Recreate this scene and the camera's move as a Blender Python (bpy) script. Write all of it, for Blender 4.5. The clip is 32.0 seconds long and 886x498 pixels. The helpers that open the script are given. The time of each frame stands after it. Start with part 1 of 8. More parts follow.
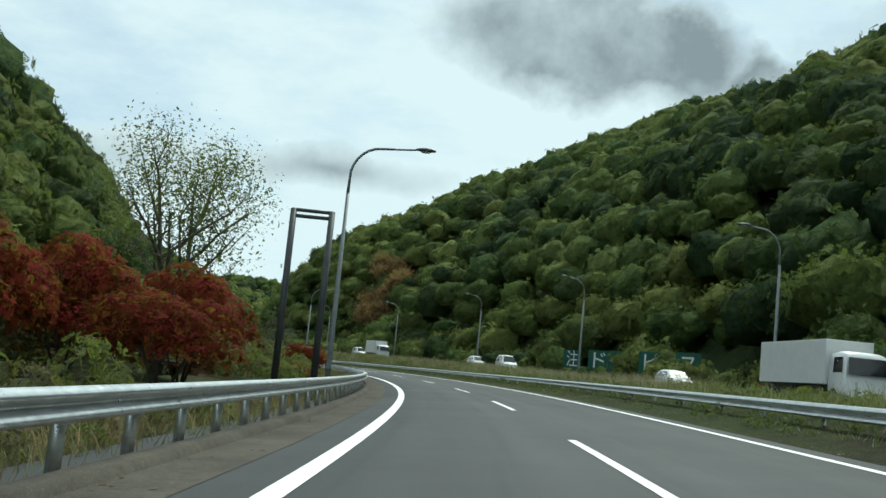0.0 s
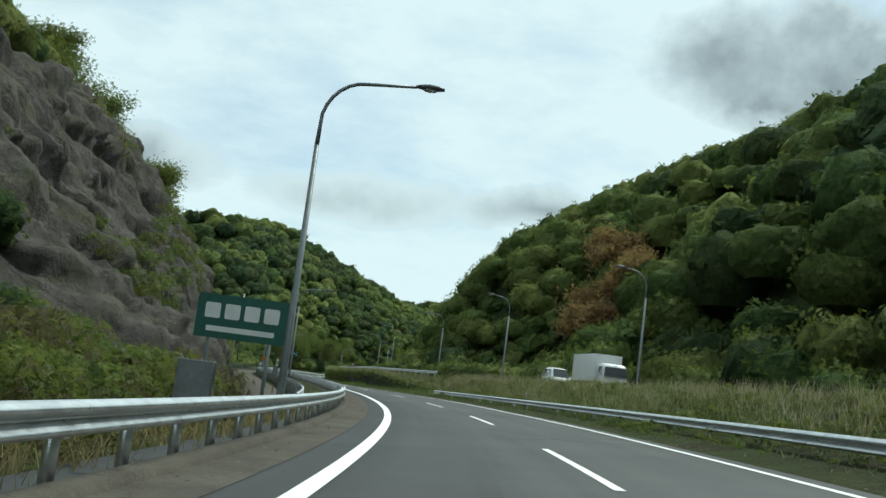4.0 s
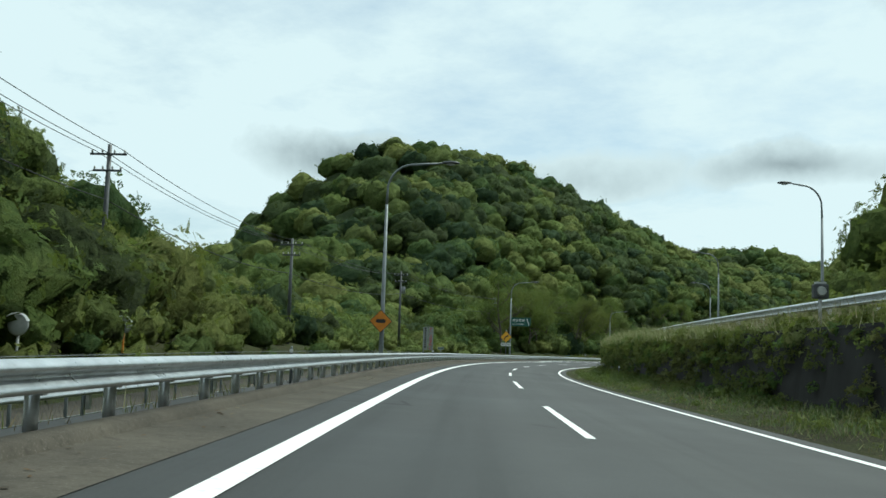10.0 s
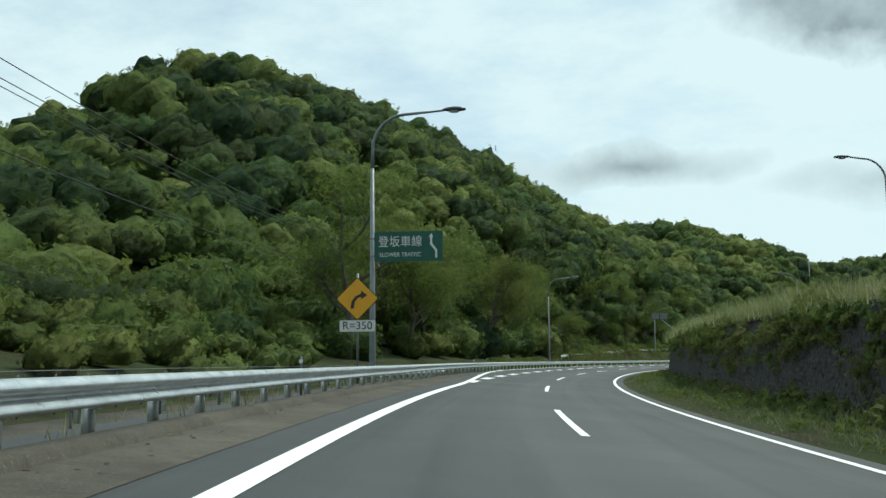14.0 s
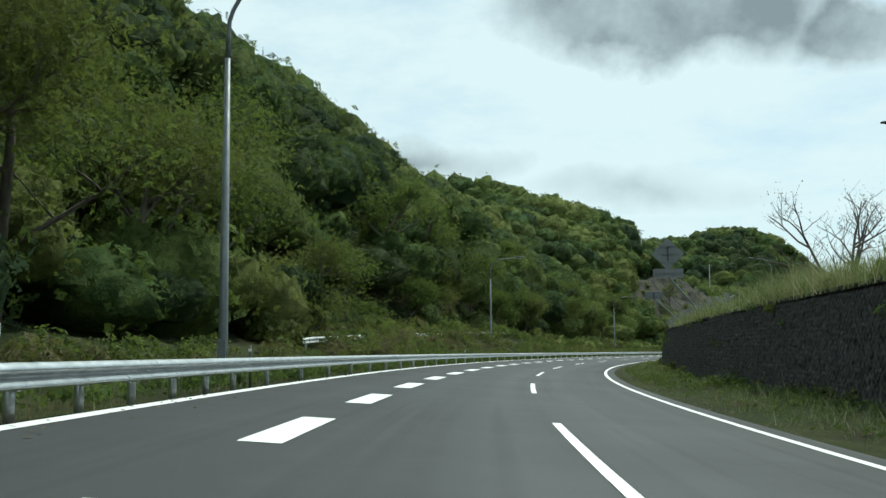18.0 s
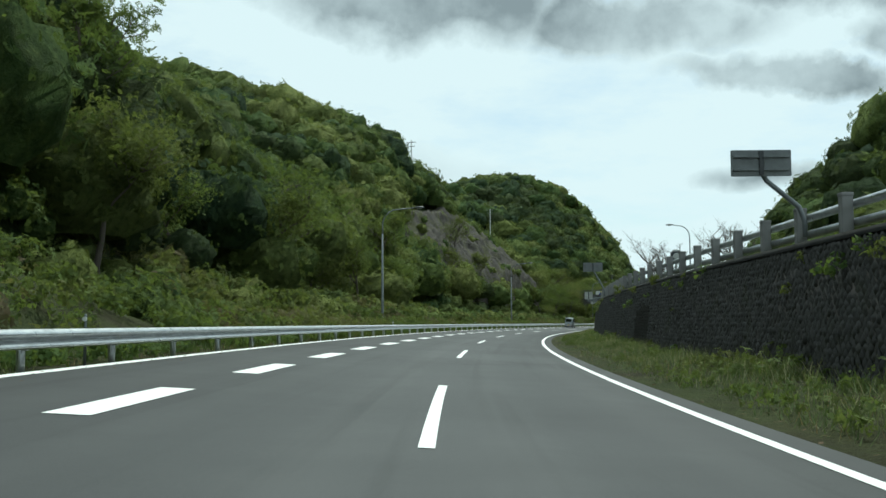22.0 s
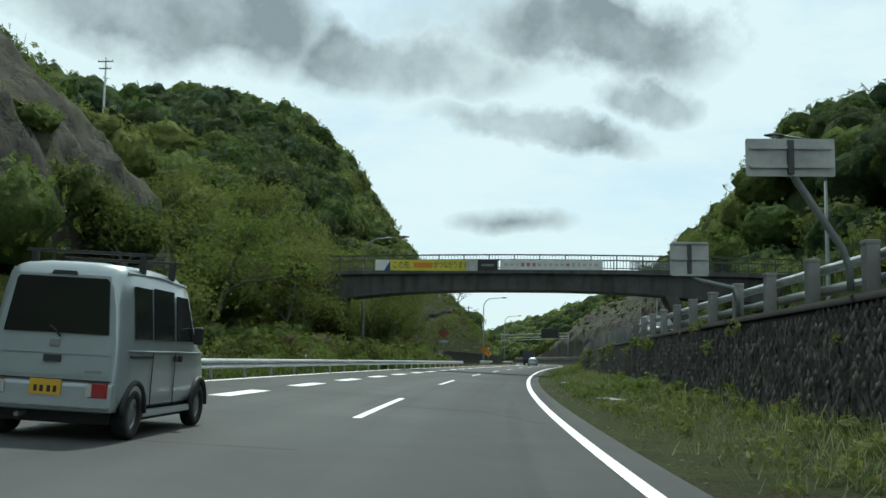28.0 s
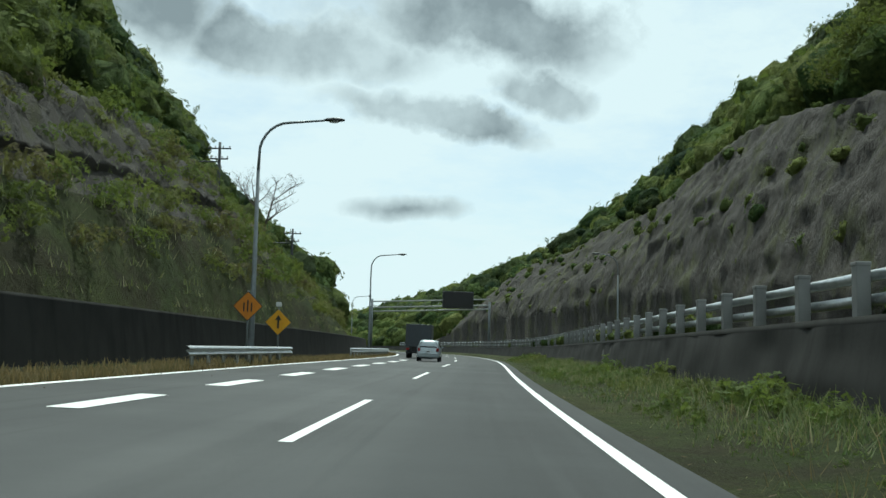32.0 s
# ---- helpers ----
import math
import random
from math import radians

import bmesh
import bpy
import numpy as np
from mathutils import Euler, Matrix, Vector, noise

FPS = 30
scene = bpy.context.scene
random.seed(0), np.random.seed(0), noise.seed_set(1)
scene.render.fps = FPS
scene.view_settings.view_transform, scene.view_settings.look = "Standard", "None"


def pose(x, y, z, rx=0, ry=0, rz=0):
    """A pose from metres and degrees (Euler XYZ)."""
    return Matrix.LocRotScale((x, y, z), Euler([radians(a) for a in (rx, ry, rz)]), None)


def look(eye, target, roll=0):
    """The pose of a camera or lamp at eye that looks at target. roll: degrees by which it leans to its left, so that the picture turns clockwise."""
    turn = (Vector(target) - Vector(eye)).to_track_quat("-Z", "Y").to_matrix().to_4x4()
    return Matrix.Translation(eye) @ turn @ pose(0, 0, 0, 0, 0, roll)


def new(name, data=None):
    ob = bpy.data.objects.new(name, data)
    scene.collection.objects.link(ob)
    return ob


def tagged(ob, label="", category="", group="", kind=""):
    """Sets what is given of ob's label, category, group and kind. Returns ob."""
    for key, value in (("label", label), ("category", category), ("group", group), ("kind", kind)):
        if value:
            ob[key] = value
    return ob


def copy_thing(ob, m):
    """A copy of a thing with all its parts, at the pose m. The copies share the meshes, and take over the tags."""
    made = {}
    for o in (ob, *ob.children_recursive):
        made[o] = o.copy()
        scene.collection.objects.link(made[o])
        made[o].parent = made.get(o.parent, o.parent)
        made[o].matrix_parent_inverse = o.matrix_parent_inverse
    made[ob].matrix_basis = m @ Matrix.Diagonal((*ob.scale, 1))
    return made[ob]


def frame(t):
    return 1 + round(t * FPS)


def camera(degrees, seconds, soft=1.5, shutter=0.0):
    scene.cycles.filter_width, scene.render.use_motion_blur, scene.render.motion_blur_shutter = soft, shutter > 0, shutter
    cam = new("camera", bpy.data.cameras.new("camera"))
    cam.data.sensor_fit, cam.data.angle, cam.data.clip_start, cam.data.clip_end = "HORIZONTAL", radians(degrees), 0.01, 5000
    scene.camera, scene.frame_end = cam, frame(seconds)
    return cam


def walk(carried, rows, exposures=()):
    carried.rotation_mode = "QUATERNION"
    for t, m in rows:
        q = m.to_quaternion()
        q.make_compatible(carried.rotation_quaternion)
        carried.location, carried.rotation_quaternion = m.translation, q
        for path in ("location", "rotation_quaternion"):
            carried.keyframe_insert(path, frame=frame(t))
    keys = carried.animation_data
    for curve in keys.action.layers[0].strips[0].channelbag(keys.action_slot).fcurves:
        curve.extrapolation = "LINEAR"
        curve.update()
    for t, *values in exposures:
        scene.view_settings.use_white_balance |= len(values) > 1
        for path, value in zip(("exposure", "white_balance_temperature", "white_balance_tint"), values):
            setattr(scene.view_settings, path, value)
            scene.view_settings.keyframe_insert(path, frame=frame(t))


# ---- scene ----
cam = camera(47.7, 32.0, soft=1.5)
# seconds, place, turn (Euler)
ROWS = [
    (0.0, -0.572, 0.022, 0.959, 96.95, -5.59, -0.45),
    (0.5, -0.223, 13.599, 0.952, 97.35, -6.66, 0.22),
    (1.0, -0.129, 27.211, 0.945, 97.28, -6.96, 1.87),
    (1.5, -0.362, 41.0, 0.94, 97.27, -7.14, 3.81),
    (2.0, -0.968, 54.677, 0.936, 97.09, -7.37, 5.42),
    (2.5, -1.946, 67.969, 0.936, 97.44, -7.44, 7.12),
    (3.0, -3.305, 81.404, 0.937, 97.84, -7.19, 8.72),
    (3.5, -4.995, 94.645, 0.941, 98.08, -7.08, 10.27),
    (4.5, -9.269, 119.711, 0.953, 97.76, -7.27, 13.68),
    (5.5, -15.021, 144.419, 0.974, 97.47, -7.46, 17.08),
    (6.0, -18.541, 156.821, 0.992, 97.36, -7.49, 18.91),
    (6.5, -22.574, 168.75, 1.003, 97.07, -7.8, 20.99),
    (7.0, -27.039, 180.696, 1.016, 97.12, -8.09, 22.71),
    (7.5, -31.874, 192.54, 1.031, 96.96, -7.15, 23.94),
    (8.0, -37.006, 204.382, 1.049, 96.66, -5.84, 24.94),
    (8.5, -42.167, 216.151, 1.071, 96.51, -4.52, 25.41),
    (9.0, -47.405, 227.823, 1.091, 96.43, -3.73, 25.76),
    (9.5, -52.76, 239.531, 1.11, 96.28, -3.16, 26.01),
    (10.0, -58.084, 251.085, 1.125, 95.91, -1.91, 26.1),
    (10.5, -63.629, 263.162, 1.138, 96.21, -1.72, 26.13),
    (11.0, -69.231, 275.463, 1.151, 96.24, -1.29, 25.83),
    (11.5, -74.11, 286.745, 1.156, 96.43, -0.67, 25.08),
    (12.0, -78.976, 298.356, 1.158, 96.14, 0.23, 24.13),
    (12.5, -83.764, 309.801, 1.172, 96.16, 0.54, 23.12),
    (13.0, -88.46, 321.696, 1.186, 96.22, 0.61, 21.67),
    (13.5, -92.592, 332.917, 1.198, 96.44, 0.65, 20.1),
    (14.0, -96.524, 344.61, 1.205, 96.4, 0.49, 18.23),
    (14.5, -100.281, 357.177, 1.203, 96.18, 0.73, 16.22),
    (15.5, -106.162, 380.623, 1.195, 96.03, 0.68, 12.86),
    (16.5, -110.628, 404.223, 1.181, 95.88, 0.63, 9.51),
    (17.0, -112.398, 416.546, 1.172, 95.82, 0.63, 7.84),
    (17.5, -113.855, 429.127, 1.166, 96.05, 0.57, 6.36),
    (18.0, -114.957, 441.696, 1.16, 95.88, 0.33, 5.13),
    (18.5, -115.702, 454.428, 1.153, 94.99, -0.14, 4.04),
    (19.0, -116.085, 467.33, 1.147, 94.43, 0.35, 2.41),
    (19.5, -116.14, 480.162, 1.143, 94.45, -0.02, 0.4),
    (20.0, -115.737, 493.24, 1.136, 94.58, -0.48, -1.86),
    (20.5, -114.838, 505.985, 1.123, 94.58, 0.27, -3.83),
    (21.0, -113.474, 518.871, 1.107, 94.52, 0.0, -5.71),
    (21.5, -111.486, 532.519, 1.083, 94.6, -0.43, -7.74),
    (22.0, -109.078, 546.188, 1.061, 94.25, 0.3, -9.53),
    (22.5, -106.264, 559.724, 1.036, 94.33, 0.69, -10.63),
    (23.0, -103.153, 573.272, 1.013, 94.76, 0.32, -11.69),
    (23.5, -99.951, 586.847, 1.004, 95.1, 0.11, -12.56),
    (24.0, -96.479, 600.47, 0.997, 95.54, -0.71, -13.39),
    (24.5, -92.662, 614.415, 0.994, 95.8, -1.13, -14.48),
    (25.0, -88.49, 628.424, 0.991, 95.85, -1.31, -15.98),
    (25.5, -83.98, 642.254, 0.987, 95.87, -1.58, -17.38),
    (26.5, -74.147, 669.421, 0.982, 96.23, -1.27, -19.63),
    (27.5, -63.236, 696.276, 0.982, 96.58, -0.97, -21.88),
    (28.0, -57.171, 709.988, 0.984, 96.29, -0.84, -23.49),
    (28.5, -50.805, 723.342, 0.983, 96.38, -0.3, -24.78),
    (29.0, -44.086, 736.707, 0.982, 96.32, 0.13, -26.02),
    (29.5, -36.852, 750.604, 0.986, 96.33, -0.36, -27.27),
    (30.0, -29.041, 765.028, 0.992, 96.38, -0.83, -28.23),
    (30.5, -21.718, 778.254, 1.0, 96.01, -0.92, -28.91),
    (31.0, -14.51, 790.943, 1.008, 95.43, -0.75, -29.71),
    (31.5, -7.323, 803.225, 1.012, 95.25, -0.72, -30.01),
    (32.0, -0.328, 815.089, 1.015, 95.64, -1.3, -29.63),
]
walk(cam, [(t, pose(x, y, z, a, b, c)) for t, x, y, z, a, b, c in ROWS], [(0.0, 0.0, 5930, -8.0), (32.0, 0.0, 5930, -8.0)])

# ---------------------------------------------------------------- world, sun
SUN_EL, SUN_AZ = 57.0, 28.0          # height, and turn from +y towards +x
world = bpy.data.worlds.new("world")
scene.world = world
world.use_nodes = True
wn, wl = world.node_tree.nodes, world.node_tree.links
wn.clear()
w_out = wn.new("ShaderNodeOutputWorld")
w_bg = wn.new("ShaderNodeBackground")
w_bg.inputs[1].default_value = 0.115
w_sky = wn.new("ShaderNodeTexSky")
w_sky.sky_type, w_sky.sun_disc = "NISHITA", False
w_sky.sun_elevation, w_sky.sun_rotation = radians(SUN_EL), radians(SUN_AZ)
w_tc = wn.new("ShaderNodeTexCoord")
w_sep = wn.new("ShaderNodeSeparateXYZ")
wl.new(w_tc.outputs["Generated"], w_sep.inputs[0])


def wmath(op, a, b=None, c=None, clamp=False):
    n = wn.new("ShaderNodeMath")
    n.operation, n.use_clamp = op, clamp
    for i, v in enumerate((a, b, c)):
        if v is None:
            continue
        if isinstance(v, (int, float)):
            n.inputs[i].default_value = v
        else:
            wl.new(v, n.inputs[i])
    return n.outputs[0]


def wramp(value, stops):
    n = wn.new("ShaderNodeValToRGB")
    while len(n.color_ramp.elements) < len(stops):
        n.color_ramp.elements.new(0.5)
    for e, (p, v) in zip(n.color_ramp.elements, stops):
        e.position, e.color = p, (v, v, v, 1) if isinstance(v, (int, float)) else (*v, 1)
    wl.new(value, n.inputs[0])
    return n.outputs[0]


# cloud sheet: the direction is carried on to a flat layer overhead
w_h = wmath("ADD", wmath("MAXIMUM", w_sep.outputs[2], 0.0), 0.16)
w_vec = wn.new("ShaderNodeCombineXYZ")
wl.new(wmath("DIVIDE", w_sep.outputs[0], w_h), w_vec.inputs[0])
wl.new(wmath("DIVIDE", w_sep.outputs[1], w_h), w_vec.inputs[1])


def wnoise(scale, detail, rough, at):
    m = wn.new("ShaderNodeMapping")
    m.inputs[1].default_value = at
    n = wn.new("ShaderNodeTexNoise")
    n.inputs["Scale"].default_value, n.inputs["Detail"].default_value, n.inputs["Roughness"].default_value = scale, detail, rough
    wl.new(w_vec.outputs[0], m.inputs[0])
    wl.new(m.outputs[0], n.inputs[0])
    return n.outputs[0]


# single clouds on that layer: middle across and along, half sizes, how dark their undersides are
CLOUDS = ((0.26, 1.95, 0.40, 0.34, 1.0), (0.72, 1.98, 0.36, 0.25, 0.95), (1.08, 1.70, 0.42, 0.24, 1.0), (1.24, 2.22, 0.40, 0.15, 0.95), (1.37, 1.93, 0.22, 0.15, 0.9), (1.50, 2.95, 0.22, 0.20, 0.5), (-1.5, 2.45, 0.34, 0.28, 0.5), (-0.9, 2.8, 0.4, 0.3, 0.45), (-0.35, 2.85, 0.4, 0.25, 0.4), (0.35, 3.1, 0.5, 0.25, 0.3))
w_warp = wn.new("ShaderNodeSeparateColor")
_wn = wn.new("ShaderNodeTexNoise")
_wn.inputs["Scale"].default_value, _wn.inputs["Detail"].default_value, _wn.inputs["Roughness"].default_value = 6.0, 8, 0.57
wl.new(w_tc.outputs["Generated"], _wn.inputs[0])
wl.new(_wn.outputs[1], w_warp.inputs[0])
_cs = wn.new("ShaderNodeSeparateXYZ")
wl.new(w_vec.outputs[0], _cs.inputs[0])
w_u = wmath("ADD", _cs.outputs[0], wmath("MULTIPLY_ADD", w_warp.outputs[0], 0.46, -0.23))
w_v = wmath("ADD", _cs.outputs[1], wmath("MULTIPLY_ADD", w_warp.outputs[1], 0.80, -0.40))
w_f, w_d = None, None
for cx, cy, rx, ry, dk in CLOUDS:
    _x, _y = wmath("DIVIDE", wmath("SUBTRACT", w_u, cx), rx), wmath("DIVIDE", wmath("SUBTRACT", w_v, cy), ry)
    _f = wmath("SUBTRACT", 1.0, wmath("SQRT", wmath("ADD", wmath("MULTIPLY", _x, _x), wmath("MULTIPLY", _y, _y))))
    w_f = _f if w_f is None else wmath("MAXIMUM", w_f, _f)
    _f = wmath("MULTIPLY", wmath("MAXIMUM", _f, 0.0), dk)
    w_d = _f if w_d is None else wmath("MAXIMUM", w_d, _f)
w_cover = wramp(wnoise(1.1, 9, 0.64, (3.1, 0.7, 0)), [(0.33, 0.0), (0.52, 1.0)])
w_near = wramp(w_f, [(-0.15, 0.0), (0.35, 1.0)])
w_dark = wmath("MULTIPLY", wramp(w_d, [(0.04, 0.0), (0.46, 1.0)]), wramp(w_warp.outputs[2], [(0.35, 0.35), (0.58, 1.0)]))
w_cover = wmath("MAXIMUM", w_cover, w_near)
w_tone = wn.new("ShaderNodeMix")
w_tone.data_type = "RGBA"
w_tone.inputs[6].default_value, w_tone.inputs[7].default_value = (7.4, 7.8, 8.1, 1), (2.5, 2.75, 2.95, 1)
wl.new(w_dark, w_tone.inputs[0])
w_mix = wn.new("ShaderNodeMix")
w_mix.data_type = "RGBA"
wl.new(wmath("MULTIPLY_ADD", w_cover, 0.44, 0.54), w_mix.inputs[0])
wl.new(w_sky.outputs[0], w_mix.inputs[6])
wl.new(w_tone.outputs[2], w_mix.inputs[7])
wl.new(w_mix.outputs[2], w_bg.inputs[0])
wl.new(w_bg.outputs[0], w_out.inputs[0])

sun = new("sun", bpy.data.lights.new("sun", "SUN"))
sun.data.energy, sun.data.angle, sun.data.color = 3.5, radians(1.5), (1.0, 0.95, 0.86)
_e, _a = radians(SUN_EL), radians(SUN_AZ)
sun_way = Vector((math.sin(_a) * math.cos(_e), math.cos(_a) * math.cos(_e), math.sin(_e)))
sun.matrix_world = look(Vector((0, 400, 300)) + sun_way * 400, Vector((0, 400, 300)))


# ---------------------------------------------------------------- materials
class Mat:
    """A node material in steps: colours, noise, bump."""

    def __init__(self, name, colour=(0.5, 0.5, 0.5), rough=0.7, metal=0.0, spec=0.5):
        self.m = bpy.data.materials.new(name)
        self.m.use_nodes = True
        self.n, self.l = self.m.node_tree.nodes, self.m.node_tree.links
        self.b = self.n["Principled BSDF"]
        self.set("Base Color", (*colour, 1)), self.set("Roughness", rough), self.set("Metallic", metal), self.set("Specular IOR Level", spec)
        self.tc = self.n.new("ShaderNodeTexCoord")

    def set(self, key, v):
        if hasattr(v, "links"):
            self.l.new(v, self.b.inputs[key])
        else:
            self.b.inputs[key].default_value = v
        return self

    def noise(self, scale, detail=4, rough=0.55, stretch=(1, 1, 1), world=True):
        m = self.n.new("ShaderNodeMapping")
        m.inputs[3].default_value = stretch
        if world:
            self.l.new(self.n.new("ShaderNodeNewGeometry").outputs["Position"], m.inputs[0])
        else:
            self.l.new(self.tc.outputs["Object"], m.inputs[0])
        n = self.n.new("ShaderNodeTexNoise")
        n.inputs["Scale"].default_value, n.inputs["Detail"].default_value, n.inputs["Roughness"].default_value = scale, detail, rough
        self.l.new(m.outputs[0], n.inputs[0])
        return n.outputs[0]

    def voronoi(self, scale, feature="F1", stretch=(1, 1, 1)):
        m = self.n.new("ShaderNodeMapping")
        m.inputs[3].default_value = stretch
        self.l.new(self.n.new("ShaderNodeNewGeometry").outputs["Position"], m.inputs[0])
        n = self.n.new("ShaderNodeTexVoronoi")
        n.feature, n.inputs["Scale"].default_value = feature, scale
        self.l.new(m.outputs[0], n.inputs[0])
        return n.outputs[0]

    def island(self):
        return self.n.new("ShaderNodeNewGeometry").outputs["Random Per Island"]

    def item(self):
        return self.n.new("ShaderNodeObjectInfo").outputs["Random"]

    def ramp(self, value, stops):
        n = self.n.new("ShaderNodeValToRGB")
        while len(n.color_ramp.elements) < len(stops):
            n.color_ramp.elements.new(0.5)
        for e, (p, v) in zip(n.color_ramp.elements, stops):
            e.position, e.color = p, (v, v, v, 1) if isinstance(v, (int, float)) else (*v, 1)
        self.l.new(value, n.inputs[0])
        return n.outputs[0]

    def mix(self, f, a, b, mode="MIX"):
        n = self.n.new("ShaderNodeMix")
        n.data_type, n.blend_type = "RGBA", mode
        for i, v in ((0, f), (6, a), (7, b)):
            if hasattr(v, "links"):
                self.l.new(v, n.inputs[i])
            else:
                n.inputs[i].default_value = v if isinstance(v, (int, float)) and i == 0 else (*v, 1)
        return n.outputs[2]

    def math(self, op, a, b):
        n = self.n.new("ShaderNodeMath")
        n.operation = op
        for i, v in enumerate((a, b)):
            if hasattr(v, "links"):
                self.l.new(v, n.inputs[i])
            else:
                n.inputs[i].default_value = v
        return n.outputs[0]

    def bump(self, h, strength=0.4, dist=0.02):
        n = self.n.new("ShaderNodeBump")
        n.inputs["Strength"].default_value, n.inputs["Distance"].default_value = strength, dist
        self.l.new(h, n.inputs["Height"])
        self.l.new(n.outputs[0], self.b.inputs["Normal"])
        return self


def painted(name, colour, rough=0.45, metal=0.0, dirt=0.25, scale=3.0):
    k = Mat(name, colour, rough, metal)
    v = k.noise(scale, 6, 0.6, world=False)
    dark = tuple(c * (1 - dirt) for c in colour)
    k.set("Base Color", k.mix(k.ramp(v, [(0.35, 0.0), (0.7, 1.0)]), colour, dark))
    k.set("Roughness", k.ramp(k.noise(scale * 4, 3, 0.6, world=False), [(0.3, max(0.05, rough - 0.1)), (0.7, min(1, rough + 0.12))]))
    return k.m


def asphalt():
    """Old asphalt: grain, patches, paler wheel tracks along the lanes, sealed cracks."""
    k = Mat("asphalt", (0.05, 0.05, 0.05), 0.85, spec=0.35)
    grain = k.noise(55, 4, 0.7)
    patch = k.noise(0.16, 5, 0.6)
    streak = k.noise(0.9, 4, 0.6)
    sep = k.n.new("ShaderNodeSeparateXYZ")
    k.l.new(k.tc.outputs["UV"], sep.inputs[0])
    track = k.math("COSINE", k.math("MULTIPLY", k.math("SUBTRACT", sep.outputs[0], 0.88), 2 * math.pi / 1.758), 0.0)
    track = k.math("ADD", track, k.math("MULTIPLY", k.math("SUBTRACT", streak, 0.5), 1.6))
    along = k.n.new("ShaderNodeMapping")
    along.inputs[3].default_value = (2.2, 0.035, 1)
    k.l.new(k.tc.outputs["UV"], along.inputs[0])
    drip = k.n.new("ShaderNodeTexNoise")
    drip.inputs["Scale"].default_value, drip.inputs["Detail"].default_value = 1.0, 5
    k.l.new(along.outputs[0], drip.inputs[0])
    c = k.mix(k.ramp(patch, [(0.35, 0.0), (0.68, 1.0)]), (0.040, 0.042, 0.044), (0.055, 0.056, 0.058))
    c = k.mix(k.ramp(streak, [(0.3, 0.35), (0.7, 0.0)]), c, (0.030, 0.031, 0.033))
    c = k.mix(k.ramp(track, [(0.0, 0.0), (1.0, 0.42)]), c, (0.064, 0.065, 0.066))
    c = k.mix(k.ramp(drip.outputs[0], [(0.36, 0.55), (0.47, 0.0)]), c, (0.026, 0.027, 0.028))
    c = k.mix(k.ramp(grain, [(0.35, 0.0), (0.75, 0.5)]), c, (0.082, 0.082, 0.082))
    crack = k.voronoi(0.16, "DISTANCE_TO_EDGE", (1, 1, 1))
    crack = k.math("ADD", crack, k.math("MULTIPLY", k.ramp(k.noise(0.05, 3, 0.6), [(0.5, 1.0), (0.62, 0.0)]), 1.0))
    c = k.mix(k.ramp(crack, [(0.004, 0.7), (0.010, 0.0)]), c, (0.016, 0.016, 0.017))
    k.set("Base Color", c).set("Roughness", k.ramp(patch, [(0.3, 0.72), (0.7, 0.9)]))
    return k.bump(grain, 0.35, 0.006).m


def line_paint():
    k = Mat("road_paint", (0.78, 0.78, 0.76), 0.6)
    w = k.noise(9, 6, 0.7)
    k.set("Base Color", k.mix(k.ramp(w, [(0.55, 0.0), (0.78, 0.75)]), (0.80, 0.80, 0.78), (0.28, 0.28, 0.28)))
    return k.bump(k.noise(60, 3, 0.7), 0.3, 0.004).m


def shoulder_stuff():
    k = Mat("old_concrete_shoulder", (0.24, 0.2, 0.16), 0.95, spec=0.15)
    a, b = k.noise(0.5, 6, 0.65), k.noise(7, 5, 0.7)
    c = k.mix(k.ramp(a, [(0.35, 0.0), (0.65, 1.0)]), (0.100, 0.088, 0.071), (0.054, 0.048, 0.040))
    c = k.mix(k.ramp(k.noise(38, 4, 0.8), [(0.56, 0.0), (0.68, 0.75)]), c, (0.20, 0.185, 0.16))
    c = k.mix(k.ramp(b, [(0.52, 0.0), (0.70, 0.8)]), c, (0.05, 0.043, 0.036))
    return k.set("Base Color", c).bump(b, 0.5, 0.02).m


def soil():
    """The ground: earth, moss and grass in patches, rock where it is steep."""
    k = Mat("ground_soil", (0.1, 0.09, 0.05), 0.97, spec=0.1)
    a, b, c2 = k.noise(0.11, 6, 0.6), k.noise(1.6, 6, 0.65), k.noise(0.35, 5, 0.6)
    grass = k.mix(k.ramp(a, [(0.38, 0.0), (0.62, 1.0)]), (0.045, 0.062, 0.020), (0.070, 0.078, 0.028))
    grass = k.mix(k.ramp(b, [(0.4, 0.0), (0.7, 0.8)]), grass, (0.030, 0.034, 0.014))
    earth = k.mix(k.ramp(c2, [(0.35, 0.0), (0.65, 1.0)]), (0.050, 0.046, 0.024), (0.032, 0.032, 0.017))
    c = k.mix(k.ramp(k.noise(0.22, 6, 0.7), [(0.47, 0.0), (0.6, 1.0)]), grass, earth)
    fine = k.noise(16, 5, 0.75)
    c = k.mix(k.ramp(fine, [(0.40, 0.75), (0.52, 0.0)]), c, (0.020, 0.019, 0.010))
    c = k.mix(k.ramp(fine, [(0.60, 0.0), (0.72, 0.7)]), c, (0.15, 0.14, 0.085))
    return k.set("Base Color", c).bump(k.math("ADD", b, k.math("MULTIPLY", fine, 0.3)), 0.9, 0.25).m


